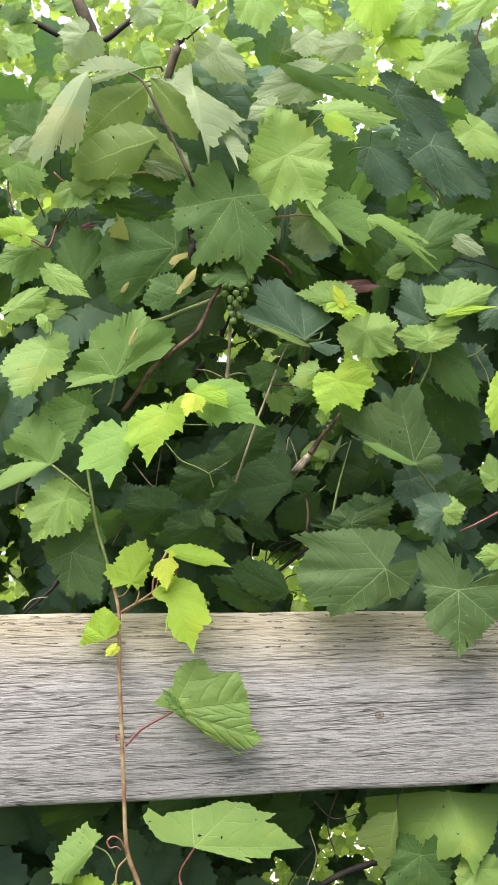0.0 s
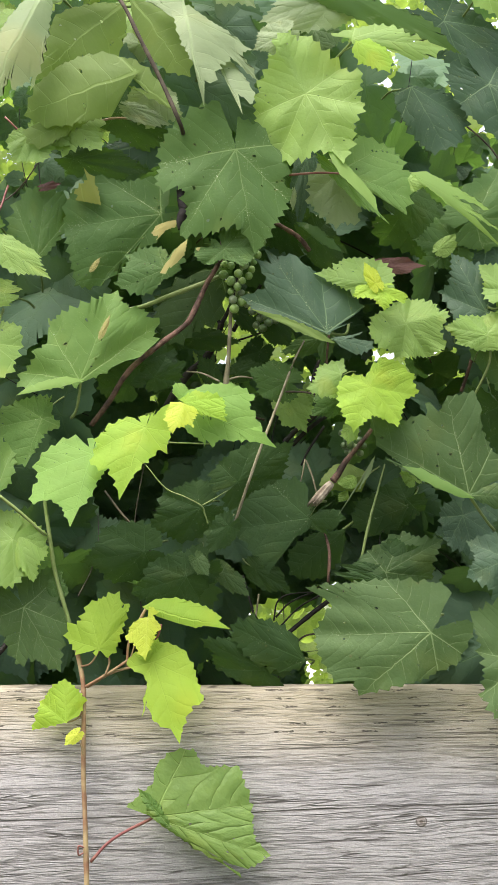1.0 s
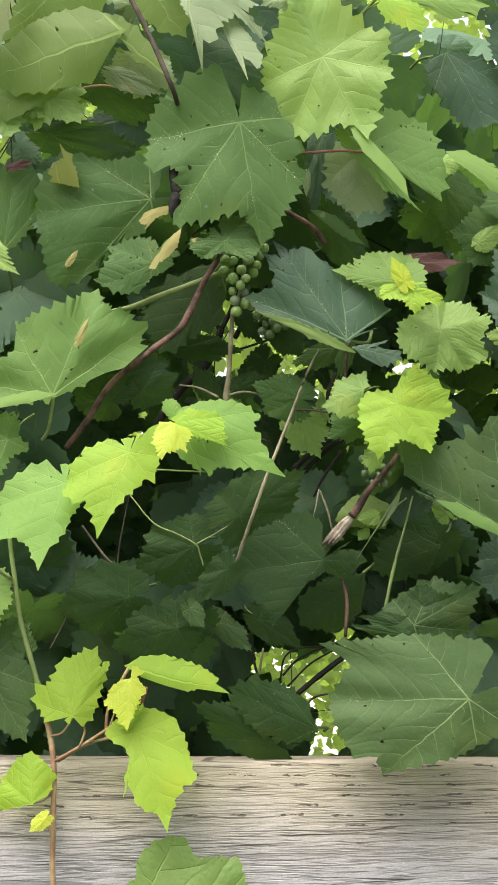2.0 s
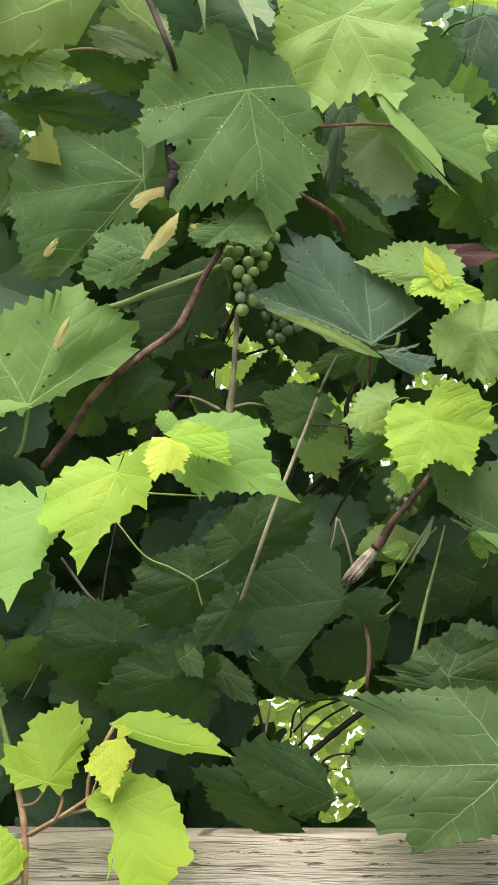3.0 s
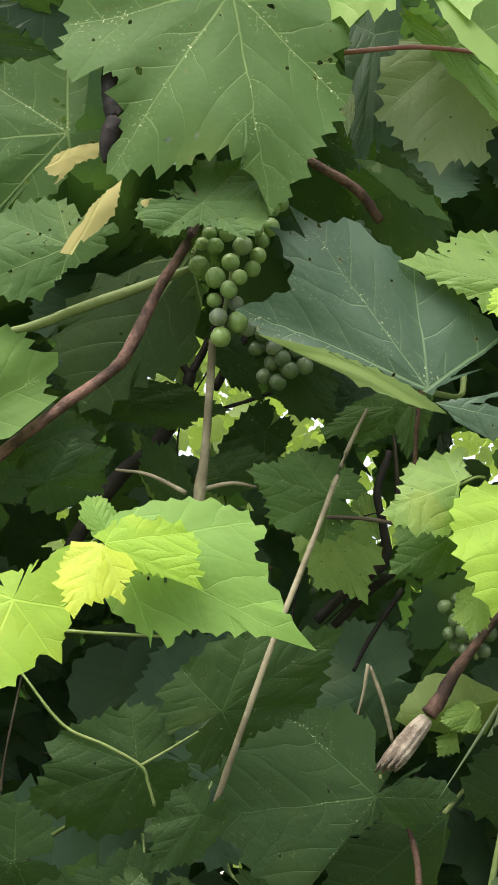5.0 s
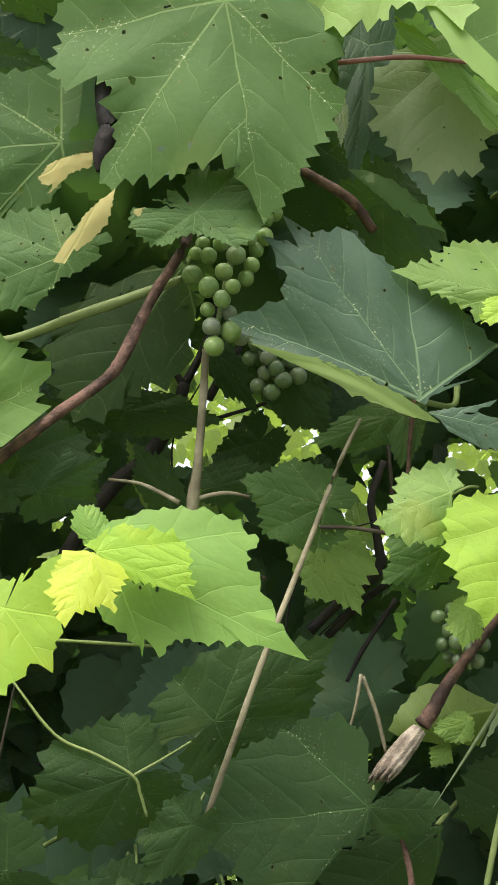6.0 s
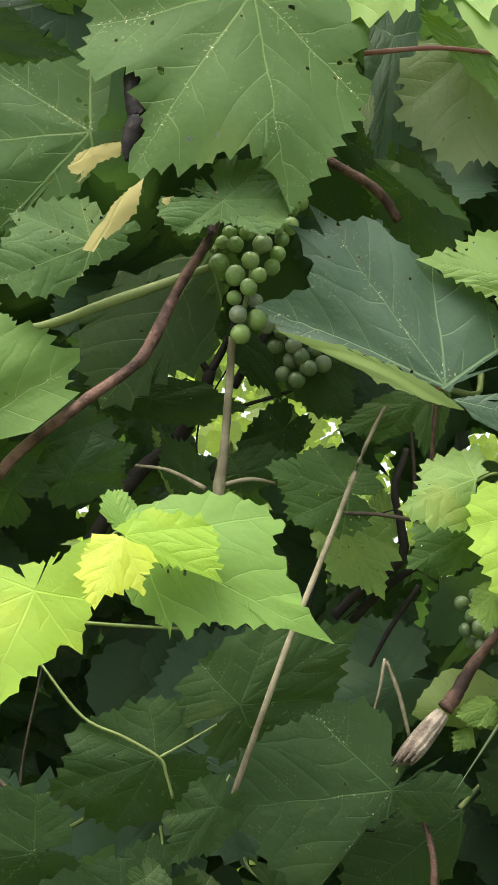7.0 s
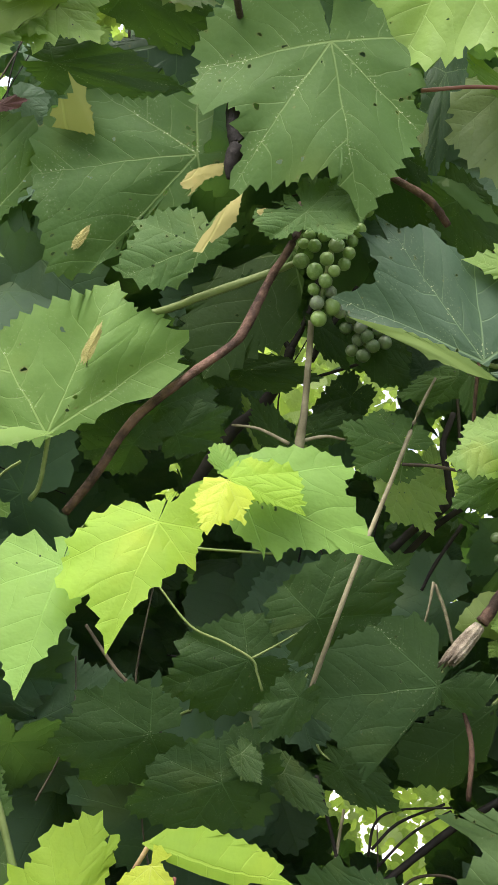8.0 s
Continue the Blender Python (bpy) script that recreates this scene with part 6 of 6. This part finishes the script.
leaf(grapevine, FRESH, (0.0821, 1.5060, 1.4147), (0.0689, 1.5020, 1.4113), 0.0067, 0.0049, basal=0.4, lobes=0.1)
leaf(grapevine, PALE, (0.0964, 1.4940, 1.4308), (0.0673, 1.4900, 1.3833), plain=True, fl=0.1, fr=0.6, bite=0.0010, curl=0.05, left=((1, 0.80), (1, 0.85), (4, 0.20), (5, 0.52), (19, 0.22),), right=((0, 0.62),))
leaf(grapevine, OLIVE, (0.0940, 1.5140, 1.4198), (0.0547, 1.5120, 1.4108), pinnate=True, fl=0.7, fr=0.7, bite=0.0006, left=((9, 0.88), (19, 0.61), (56, 0.37),), right=((9, 0.90), (28, 0.70), (43, 0.43),))
leaf(grapevine, FRESH, (0.0778, 1.5220, 1.4067), (0.0703, 1.5200, 1.3979), bite=0.0008, left=((48, 0.60),), right=((39, 0.61),))
leaf(grapevine, LUSH, (-0.0258, 1.5140, 1.5846), (-0.0657, 1.5120, 1.5229), left=((7, 0.90), (14, 0.69), (32, 0.60), (45, 0.30),), right=((11, 0.92), (26, 0.82), (37, 0.67), (43, 0.39),))
leaf(grapevine, WAXY_SKY, (-0.0638, 1.5100, 1.6934), (-0.1475, 1.5040, 1.6676), pinnate=True, left=((1, 0.54), (3, 0.88), (7, 0.68), (20, 0.41), (47, 0.36), (59, 0.18),), right=((3, 0.92), (4, 0.78), (23, 0.27),))
leaf(grapevine, LUSH, (-0.0218, 1.5300, 1.3416), (0.0000, 1.5260, 1.3225), 0.0081, 0.0081, bite=0.0024)
leaf(grapevine, MATURE_SHADED, (-0.0477, 1.5460, 1.5328), (-0.0082, 1.5420, 1.5296), 0.0089, 0.0096, basal=0.8)
leaf(grapevine, MATURE_SHADED, (-0.0728, 1.5440, 1.5352), (-0.0517, 1.5400, 1.5241), 0.0095, 0.0095, basal=0.9)
leaf(grapevine, MATURE_SHADED, (-0.0295, 1.5480, 1.4965), (-0.0440, 1.5440, 1.5194), 0.0083, 0.0083, basal=0.8)
leaf(grapevine, MATURE_SHADED, (-0.0115, 1.5460, 1.5034), (0.0130, 1.5420, 1.5105), 0.0089, 0.0083, basal=0.8)
leaf(grapevine, MATURE_SHADED, (-0.0119, 1.5520, 1.5585), (0.0048, 1.5480, 1.5349), 0.0071, 0.0071, basal=0.7)
leaf(grapevine, MATURE_SHADED, (0.0044, 1.5340, 1.3440), (0.0342, 1.5300, 1.3241), 0.0113, 0.0107, basal=0.8)
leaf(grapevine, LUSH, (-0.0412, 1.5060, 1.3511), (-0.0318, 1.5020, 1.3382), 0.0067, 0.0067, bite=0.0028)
leaf(grapevine, MATURE_SHADED, (-0.0385, 1.5200, 1.3447), (-0.0650, 1.5160, 1.3191), 0.0154, 0.0185)
leaf(grapevine, MATURE_SHADED, (0.1025, 1.5040, 1.3405), (0.0691, 1.5000, 1.3465), 0.0048, 0.0067, basal=0.5)
leaf(grapevine, MATURE_SHADED, (0.1073, 1.5060, 1.3446), (0.1321, 1.5020, 1.3617), 0.0182, 0.0152, basal=0.8)
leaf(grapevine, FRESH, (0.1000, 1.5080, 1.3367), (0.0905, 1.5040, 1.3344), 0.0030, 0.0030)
leaf(grapevine, MATURE_SHADED, (0.1249, 1.5300, 1.4010), (0.0932, 1.5260, 1.3788), 0.0187, 0.0187)
leaf(grapevine, DRY, (-0.1148, 1.4630, 1.5212), (-0.1079, 1.4590, 1.5364), 0.0022, 0.0028, bite=0.0005, lobes=0.1, basal=0.6)
leaf(grapevine, DRY, (-0.1252, 1.4860, 1.5773), (-0.1183, 1.4820, 1.5860), 0.0021, 0.0024, bite=0.0005, lobes=0.1, basal=0.6)
leaf(grapevine, FRESH, (-0.0328, 1.5800, 1.4991), (-0.0496, 1.5760, 1.5296), 0.0070, 0.0070)
leaf(grapevine, FRESH, (-0.0156, 1.5820, 1.4938), (-0.0155, 1.5780, 1.5255), 0.0059, 0.0057)
leaf(grapevine, MATURE_SHADED, (0.0067, 1.5740, 1.5266), (-0.0105, 1.5700, 1.5031), 0.0116, 0.0126)
leaf(grapevine, FRESH, (-0.0277, 1.5850, 1.5545), (-0.0353, 1.5810, 1.5724), 0.0059, 0.0071)
leaf(grapevine, FRESH, (0.0100, 1.5850, 1.5285), (0.0037, 1.5810, 1.5459), 0.0052, 0.0052)
leaf(grapevine, FRESH, (0.0513, 1.5800, 1.4891), (0.0472, 1.5760, 1.5076), 0.0061, 0.0052)
leaf(grapevine, DEAD, (0.1065, 1.5040, 1.5851), (0.1391, 1.5000, 1.5854), 0.0067, 0.0067, curl=0.08)
leaf(grapevine, FRESH, (0.1224, 1.4740, 1.6470), (0.1364, 1.4700, 1.6409), 0.0073, 0.0081, basal=0.7)
leaf(grapevine, MATURE_SHADED, (0.1248, 1.4960, 1.6351), (0.1536, 1.4920, 1.5957), 0.0166, 0.0149, basal=0.6, lobes=0.2)
leaf(grapevine, FRESH, (0.1471, 1.4900, 1.5952), (0.1625, 1.4860, 1.6093), 0.0058, 0.0091, basal=0.6, lobes=0.2)
leaf(grapevine, FRESH, (-0.1645, 1.4840, 1.6939), (-0.1425, 1.4800, 1.6756), 0.0139, 0.0164, basal=0.9)
leaf(grapevine, PALE, (-0.0970, 1.4800, 1.7061), (-0.0630, 1.4760, 1.6921), 0.0057, 0.0090, basal=0.6, lobes=0.2)
leaf(grapevine, DEAD, (-0.1645, 1.4920, 1.6445), (-0.1514, 1.4880, 1.6470), 0.0033, 0.0033, curl=0.1)

leaf(vine_shoot, YOUNG, (-0.1134, 1.4740, 1.2828), (-0.0998, 1.4660, 1.3270), 0.0235, 0.0224, stalk=(-0.1281, 1.4840, 1.2688), stalk_skin=TAN, left=((10, 0.89), (24, 0.80), (34, 0.79), (53, 0.58), (74, 0.67), (90, 0.62), (97, 0.50), (121, 0.39), (125, 0.04), (131, 0.14),), vl=34, right=((12, 0.74), (15, 0.90), (87, 0.26), (124, 0.17), (130, 0.04),), vr=25)
leaf(vine_shoot, YOUNG, (-0.0790, 1.4720, 1.3141), (-0.0143, 1.4660, 1.3004), fl=0.4, bite=0.0012, pinnate=True, stalk=(-0.0928, 1.4820, 1.2675), stalk_skin=TAN, left=((1, 0.74), (4, 0.86), (8, 0.85), (14, 0.72), (19, 0.60), (34, 0.37), (58, 0.15),), right=((3, 0.71), (11, 0.58), (12, 0.48), (13, 0.29), (21, 0.10),))
leaf(vine_shoot, BUD, (-0.0763, 1.4640, 1.3065), (-0.0771, 1.4580, 1.2759), fl=0.3, fr=0.3, bite=0.0012, stalk=(-0.0928, 1.4820, 1.2675), stalk_skin=TAN, left=((8, 0.68), (28, 0.42), (62, 0.36), (121, 0.12), (124, 0.31),), right=((13, 0.79), (27, 0.65), (44, 0.68), (67, 0.43), (91, 0.18),))
leaf(vine_shoot, YOUNG, (-0.0721, 1.4700, 1.2733), (-0.0511, 1.4600, 1.2171), fl=0.2, fr=0.1, bite=0.0012, stalk=(-0.1235, 1.4840, 1.2532), stalk_skin=TAN, left=((7, 0.82), (22, 0.69), (33, 0.75), (47, 0.57), (70, 0.46), (99, 0.38), (130, 0.29),), right=((2, 0.83), (17, 0.70), (28, 0.46), (29, 0.65), (32, 0.26), (65, 0.18), (80, 0.24), (110, 0.33), (146, 0.25), (147, 0.09),))
leaf(vine_shoot, YOUNG, (-0.0711, 1.4740, 1.2844), (-0.0831, 1.4700, 1.2756), 0.0090, 0.0101, basal=1.0)
leaf(vine_shoot, YOUNG, (-0.1374, 1.4720, 1.2281), (-0.1403, 1.4700, 1.2606), fl=0.3, fr=0.4, bite=0.0010, stalk=(-0.1251, 1.4840, 1.2371), stalk_skin=TAN, left=((21, 0.88), (53, 0.76), (96, 0.82), (97, 0.40),), right=((17, 0.81), (42, 0.68), (64, 0.33),))
leaf(vine_shoot, BUD, (-0.1287, 1.4700, 1.2194), (-0.1377, 1.4660, 1.2120), 0.0050, 0.0050, basal=1.0, stalk=(-0.1248, 1.4840, 1.1983), stalk_skin=TAN)
leaf(vine_shoot, CRINKLED, (-0.0704, 1.4700, 1.1582), (0.0166, 1.4620, 1.1308), 0.0513, 0.0112, curl=0.05, bite=0.0016, stalk=(-0.1187, 1.4840, 1.1229), stalk_skin=RED, left=((6, 0.83), (25, 0.79), (48, 0.79), (64, 0.55), (78, 0.62), (92, 0.55), (104, 0.45), (111, 0.27),), vl=25, right=((11, 0.86), (13, 0.47), (15, 0.97), (25, 0.11),), vr=25)
leaf(vine_shoot, CRINKLED, (-0.0580, 1.4640, 1.1522), (-0.0820, 1.4600, 1.1802), 0.0044, 0.0044, fl=0.1, fr=0.15, bite=0.0009, left=((6, 0.78), (15, 0.47), (31, 0.19),), right=((8, 0.77), (14, 0.46), (29, 0.15),))
leaf(vine_shoot, FRESH, (-0.0500, 1.4780, 1.0270), (0.0560, 1.4740, 1.0277), bite=0.0010, fl=0.15, fr=-0.2, vl=45, vr=30, stalk=(-0.0628, 1.4880, 0.9847), stalk_skin=RED, left=((6, 0.87), (15, 0.78), (20, 0.67), (22, 0.81), (29, 0.67), (39, 0.63), (61, 0.48), (74, 0.38), (99, 0.34), (127, 0.39), (139, 0.41), (141, 0.56), (152, 0.55), (161, 0.42), (171, 0.32), (175, 0.12),), right=((1, 0.80), (3, 0.71), (9, 0.69), (11, 0.45), (15, 0.56), (16, 0.30), (18, 0.14),))
leaf(vine_shoot, FRESH, (-0.1481, 1.4760, 1.0291), (-0.1878, 1.4720, 0.9950), 0.0168, 0.0224, stalk=(-0.1274, 1.4860, 1.0040), left=((13, 0.81), (24, 0.39),), vl=25, right=((23, 0.76), (48, 0.57), (107, 0.44), (136, 0.25),), vr=85)
leaf(vine_shoot, YOUNG, (-0.1482, 1.4760, 0.9792), (-0.1725, 1.4720, 0.9987), 0.0168, 0.0168, stalk=(-0.1273, 1.4860, 0.9932))
leaf(vine_shoot, YOUNG, (-0.1156, 1.4800, 0.9729), (-0.1346, 1.4760, 0.9888), 0.0168, 0.0168, stalk=(-0.1107, 1.4860, 0.9932))

leaf(grapevine, FRESH, (0.2050, 1.5300, 1.0714), (0.2276, 1.5240, 0.9931), bite=0.0012, curl=0.04, fl=0.5, fr=0.5, vl=36, vr=50, left=((7, 0.85), (18, 0.79), (31, 0.74), (51, 0.65), (76, 0.64),), right=((1, 0.87), (6, 0.71), (18, 0.74), (30, 0.80), (43, 0.82), (54, 0.99), (63, 0.91), (82, 0.78), (92, 0.97), (109, 0.96),))
leaf(grapevine, OLIVE, (0.1511, 1.5240, 1.0521), (0.1389, 1.5200, 0.9940), bite=0.0014, fl=0.3, fr=0.3, pinnate=True, left=((7, 0.87), (9, 0.63), (18, 0.28),), right=((14, 0.85), (26, 0.69), (40, 0.87), (51, 0.70), (62, 0.49), (79, 0.28),))
leaf(grapevine, WORN, (0.1750, 1.5220, 1.0108), (0.1701, 1.5180, 0.9592), 0.0335, 0.0335)
leaf(grapevine, FRESH, (0.2340, 1.5200, 0.9973), (0.2271, 1.5160, 0.9541), 0.0231, 0.0231)
leaf(grapevine, MATURE_SHADED, (0.0489, 1.5600, 1.0466), (0.0198, 1.5560, 1.0188), 0.0237, 0.0237)
leaf(grapevine, MATURE_SHADED, (-0.1662, 1.5600, 1.0466), (-0.2183, 1.5560, 1.0701), 0.0414, 0.0355)
leaf(grapevine, MATURE_SHADED, (-0.0094, 1.5800, 1.0435), (0.0259, 1.5760, 1.0672), 0.0360, 0.0360)

# smaller leaves behind the drooping ones, up to the top of the vine
UPPER = random.Random(53)
for k in range(64):
    rear = UPPER.uniform(0, 1)
    if k < 42:
        x, z = UPPER.uniform(-0.275, -0.04), UPPER.uniform(1.70, 1.93)
    else:
        x, z = UPPER.uniform(-0.02, 0.28), UPPER.uniform(1.80, 1.93)
    if abs(x + 0.205) < 0.035 and z < 1.74:
        continue
    y, turn, long = 1.515 + 0.09 * rear, UPPER.gauss(-1.57, 1.0), UPPER.uniform(0.018, 0.036)
    tip = (x + long * math.cos(turn), y - 0.3 * long, z + long * math.sin(turn) * 0.8)
    leaf(grapevine, UPPER.choice((FRESH, LIGHTENED, OLIVE, WORN, LUSH, PALE, FRESH)), (x, y, z), tip, long * UPPER.uniform(0.4, 0.65), long * UPPER.uniform(0.4, 0.65), fl=UPPER.uniform(0, 0.7), fr=UPPER.uniform(0, 0.7), bend=UPPER.uniform(0, 0.4))

# ---- foliage behind, with chinks of daylight through it ----
CHINKS = []
SPREAD = random.Random(23)


def chink(x, z, dx, dz, wide):
    """A narrow clear line through the foliage: its place 9 cm behind the front of the fence and its slopes."""
    wide *= 0.6 if x > 0 and 1.25 < z < 1.34 else 0.42
    CHINKS.append((x, z, dx, dz, wide))
    for k in range(2):
        CHINKS.append((x + SPREAD.gauss(0, 2.4) * wide, z + SPREAD.gauss(0, 2.4) * wide, dx, dz, wide * SPREAD.uniform(0.25, 0.6)))


chink(-0.0301, 1.5717, -0.023, 0.234, 0.0025)
chink(-0.0501, 1.5463, -0.055, 0.193, 0.0015)
chink(-0.0162, 1.5201, -0.001, 0.152, 0.0020)
chink(0.0071, 1.5391, 0.036, 0.182, 0.0020)
chink(0.0218, 1.5284, 0.059, 0.165, 0.0020)
chink(0.0291, 1.5273, 0.071, 0.163, 0.0015)
chink(0.0414, 1.5044, 0.091, 0.127, 0.0010)
chink(0.0511, 1.5047, 0.106, 0.127, 0.0015)
chink(0.0358, 1.4635, 0.082, 0.061, 0.0015)
chink(0.0717, 1.4846, 0.139, 0.095, 0.0020)
chink(0.0996, 1.5229, 0.183, 0.156, 0.0030)
chink(-0.0826, 1.4824, -0.107, 0.092, 0.0010)
chink(-0.0422, 1.5522, -0.033, 0.198, 0.0015)
chink(-0.0264, 1.5300, -0.015, 0.173, 0.0020)
chink(-0.0194, 1.5188, -0.007, 0.160, 0.0025)
chink(-0.0028, 1.5391, 0.012, 0.183, 0.0030)
chink(0.0126, 1.5325, 0.029, 0.176, 0.0030)
chink(0.0195, 1.5241, 0.037, 0.166, 0.0030)
chink(0.0469, 1.5040, 0.068, 0.144, 0.0030)
chink(-0.0609, 1.4198, -0.054, 0.048, 0.0010)
chink(-0.1055, 1.4033, -0.105, 0.030, 0.0014)
chink(-0.0048, 1.5529, 0.009, 0.199, 0.0040)
chink(0.0674, 1.4873, 0.091, 0.125, 0.0025)
chink(0.0125, 1.3217, 0.029, -0.063, 0.0040)
chink(0.0260, 1.3041, 0.044, -0.083, 0.0040)
chink(0.0424, 1.3093, 0.063, -0.077, 0.0050)
chink(0.0621, 1.3161, 0.085, -0.069, 0.0050)
chink(0.0553, 1.2725, 0.077, -0.119, 0.0050)
chink(0.0599, 1.2661, 0.083, -0.126, 0.0040)
chink(0.0528, 1.2612, 0.074, -0.131, 0.0040)
chink(0.1386, 1.5281, 0.172, 0.171, 0.0030)
chink(0.0977, 1.5239, 0.125, 0.166, 0.0030)
chink(0.0747, 1.4017, 0.099, 0.028, 0.0010)
chink(-0.2004, 1.7000, -0.127, 0.257, 0.0140)
chink(-0.2219, 1.7063, -0.141, 0.261, 0.0070)
chink(-0.1420, 1.7094, -0.090, 0.263, 0.0060)
chink(-0.2598, 1.5602, -0.165, 0.169, 0.0050)
chink(0.1964, 1.7314, 0.122, 0.277, 0.0060)
chink(0.1303, 1.5202, 0.081, 0.144, 0.0015)
chink(0.1606, 1.5110, 0.100, 0.138, 0.0020)
chink(-0.0534, 1.8834, -0.035, 0.372, 0.0140)
chink(-0.2520, 1.8834, -0.160, 0.372, 0.0120)
chink(-0.1525, 1.8579, -0.097, 0.356, 0.0060)
chink(0.1386, 1.8198, 0.086, 0.332, 0.0050)
chink(0.1604, 1.8325, 0.100, 0.340, 0.0050)
chink(0.0644, 1.8230, 0.039, 0.334, 0.0040)
chink(-0.2558, 1.7125, -0.162, 0.265, 0.0080)
chink(-0.2358, 1.3590, -0.149, 0.042, 0.0030)
chink(-0.2471, 1.3018, -0.157, 0.006, 0.0040)
chink(-0.2527, 1.2719, -0.160, -0.012, 0.0020)
chink(0.2565, 1.4043, 0.160, 0.071, 0.0050)
chink(0.1503, 1.0012, 0.093, -0.183, 0.0060)
chink(0.0735, 1.0419, 0.045, -0.157, 0.0010)
chink(0.0912, 1.0186, 0.056, -0.172, 0.0025)
chink(0.1103, 1.0407, 0.068, -0.158, 0.0030)
chink(0.0971, 1.0041, 0.060, -0.181, 0.0030)
chink(0.0792, 0.9838, 0.049, -0.194, 0.0025)
chink(0.0260, 0.9781, 0.015, -0.197, 0.0020)
chink(0.1353, 0.9809, 0.084, -0.195, 0.0030)
chink(0.1151, 1.0477, 0.071, -0.153, 0.0010)
chink(-0.0509, 1.0303, -0.033, -0.164, 0.0040)


LINES = np.array(CHINKS)


def shut(points, margin):
    """Whether a leaf with these points would close one of the clear lines."""
    deep = points[:, 1:2] - 1.59
    off = np.hypot(points[:, 0:1] - LINES[:, 0] - LINES[:, 2] * deep, points[:, 2:3] - LINES[:, 1] - LINES[:, 3] * deep)
    return bool((off < LINES[:, 4] + margin).any())


def inner(rng, s):
    x, z, y = rng.uniform(-0.42, 0.42), rng.uniform(0.85, 1.86), rng.uniform(1.555, 1.64)
    if z < 1.27 and y < 1.58:
        y += 0.05
    return None if rng.random() < max(0, (z - 1.72 + 0.4 * max(0, -x - 0.09))) * 3.4 else (x, y, z)


def deep(rng, s):
    x, z, y = rng.uniform(-0.6, 0.6), rng.uniform(0.5, 2.0), rng.uniform(1.66, 1.95)
    return None if rng.random() < max(0, (z - 1.72 + 0.4 * max(0, -x - 0.09))) * 3.4 else (x, y, z)


def small(rng, s):
    x, z, y = rng.uniform(-0.32, 0.32), rng.uniform(0.95, 1.80), rng.uniform(1.66, 1.86)
    return None if rng.random() < max(0, (z - 1.72)) * 4 else (x, y, z)


def beyond(rng, s):
    """Bushes in clumps, with open sky between them."""
    wide = 0.85 if rng.random() < 0.85 else 1.6
    place = Vector((rng.uniform(-wide, wide), rng.uniform(2.4, 3.6), rng.uniform(0.4, 2.6)))
    if (place.x / wide) ** 2 + ((place.y - 3.0) / 0.62) ** 4 + 0.25 * noise.noise(place * 2.0) > 1.0:
        return None
    return None if noise.noise(place * 4.5) + 0.5 * noise.noise(place * 13.0) < (-0.24 if place.z > 1.6 else -0.38) else place


def hedge(rng, s):
    x, z, y = rng.uniform(-1.3, 1.3), rng.uniform(0.15, 2.15), rng.uniform(1.57, 1.95)
    return None if abs(x) < 0.40 and 0.75 < z else (x, y, z)


# fine twigs and tendrils inside the vine
TWIGS = random.Random(41)
for k in range(84):
    x, z, y = TWIGS.uniform(-0.26, 0.26), TWIGS.uniform(1.10, 1.74), TWIGS.uniform(1.545, 1.66)
    turn, long, r = TWIGS.gauss(1.3, 0.7), TWIGS.uniform(0.05, 0.14), TWIGS.triangular(0.0003, 0.0013, 0.0005)
    line, bow = [], TWIGS.gauss(0, 0.5)
    for j in range(4):
        line.append((x, y, z, r * (1 - 0.15 * j)))
        x, z, y, turn = x + long / 3 * math.cos(turn), z + long / 3 * math.sin(turn), y + TWIGS.uniform(-0.008, 0.012), turn + bow * TWIGS.uniform(0.2, 1.0)
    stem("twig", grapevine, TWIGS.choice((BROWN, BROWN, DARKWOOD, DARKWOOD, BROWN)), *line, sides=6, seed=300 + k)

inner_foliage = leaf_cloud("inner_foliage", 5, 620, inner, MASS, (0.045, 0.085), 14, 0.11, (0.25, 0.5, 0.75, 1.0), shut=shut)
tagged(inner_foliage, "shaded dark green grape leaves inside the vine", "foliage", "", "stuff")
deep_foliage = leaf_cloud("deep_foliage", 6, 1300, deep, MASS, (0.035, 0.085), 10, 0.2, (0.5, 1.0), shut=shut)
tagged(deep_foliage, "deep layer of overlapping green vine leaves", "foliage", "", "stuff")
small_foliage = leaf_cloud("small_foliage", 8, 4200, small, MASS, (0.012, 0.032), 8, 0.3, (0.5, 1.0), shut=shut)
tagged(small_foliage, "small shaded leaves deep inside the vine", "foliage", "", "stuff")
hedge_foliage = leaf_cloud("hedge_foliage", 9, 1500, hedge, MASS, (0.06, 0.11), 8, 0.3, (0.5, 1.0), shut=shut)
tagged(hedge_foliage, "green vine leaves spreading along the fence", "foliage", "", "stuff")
far_foliage = leaf_cloud("far_foliage", 7, 60000, beyond, FAR, (0.006, 0.022), 8, 0.9, (1.0,))
tagged(far_foliage, "sunlit yellow-green bushes beyond the fence", "foliage", "", "stuff")
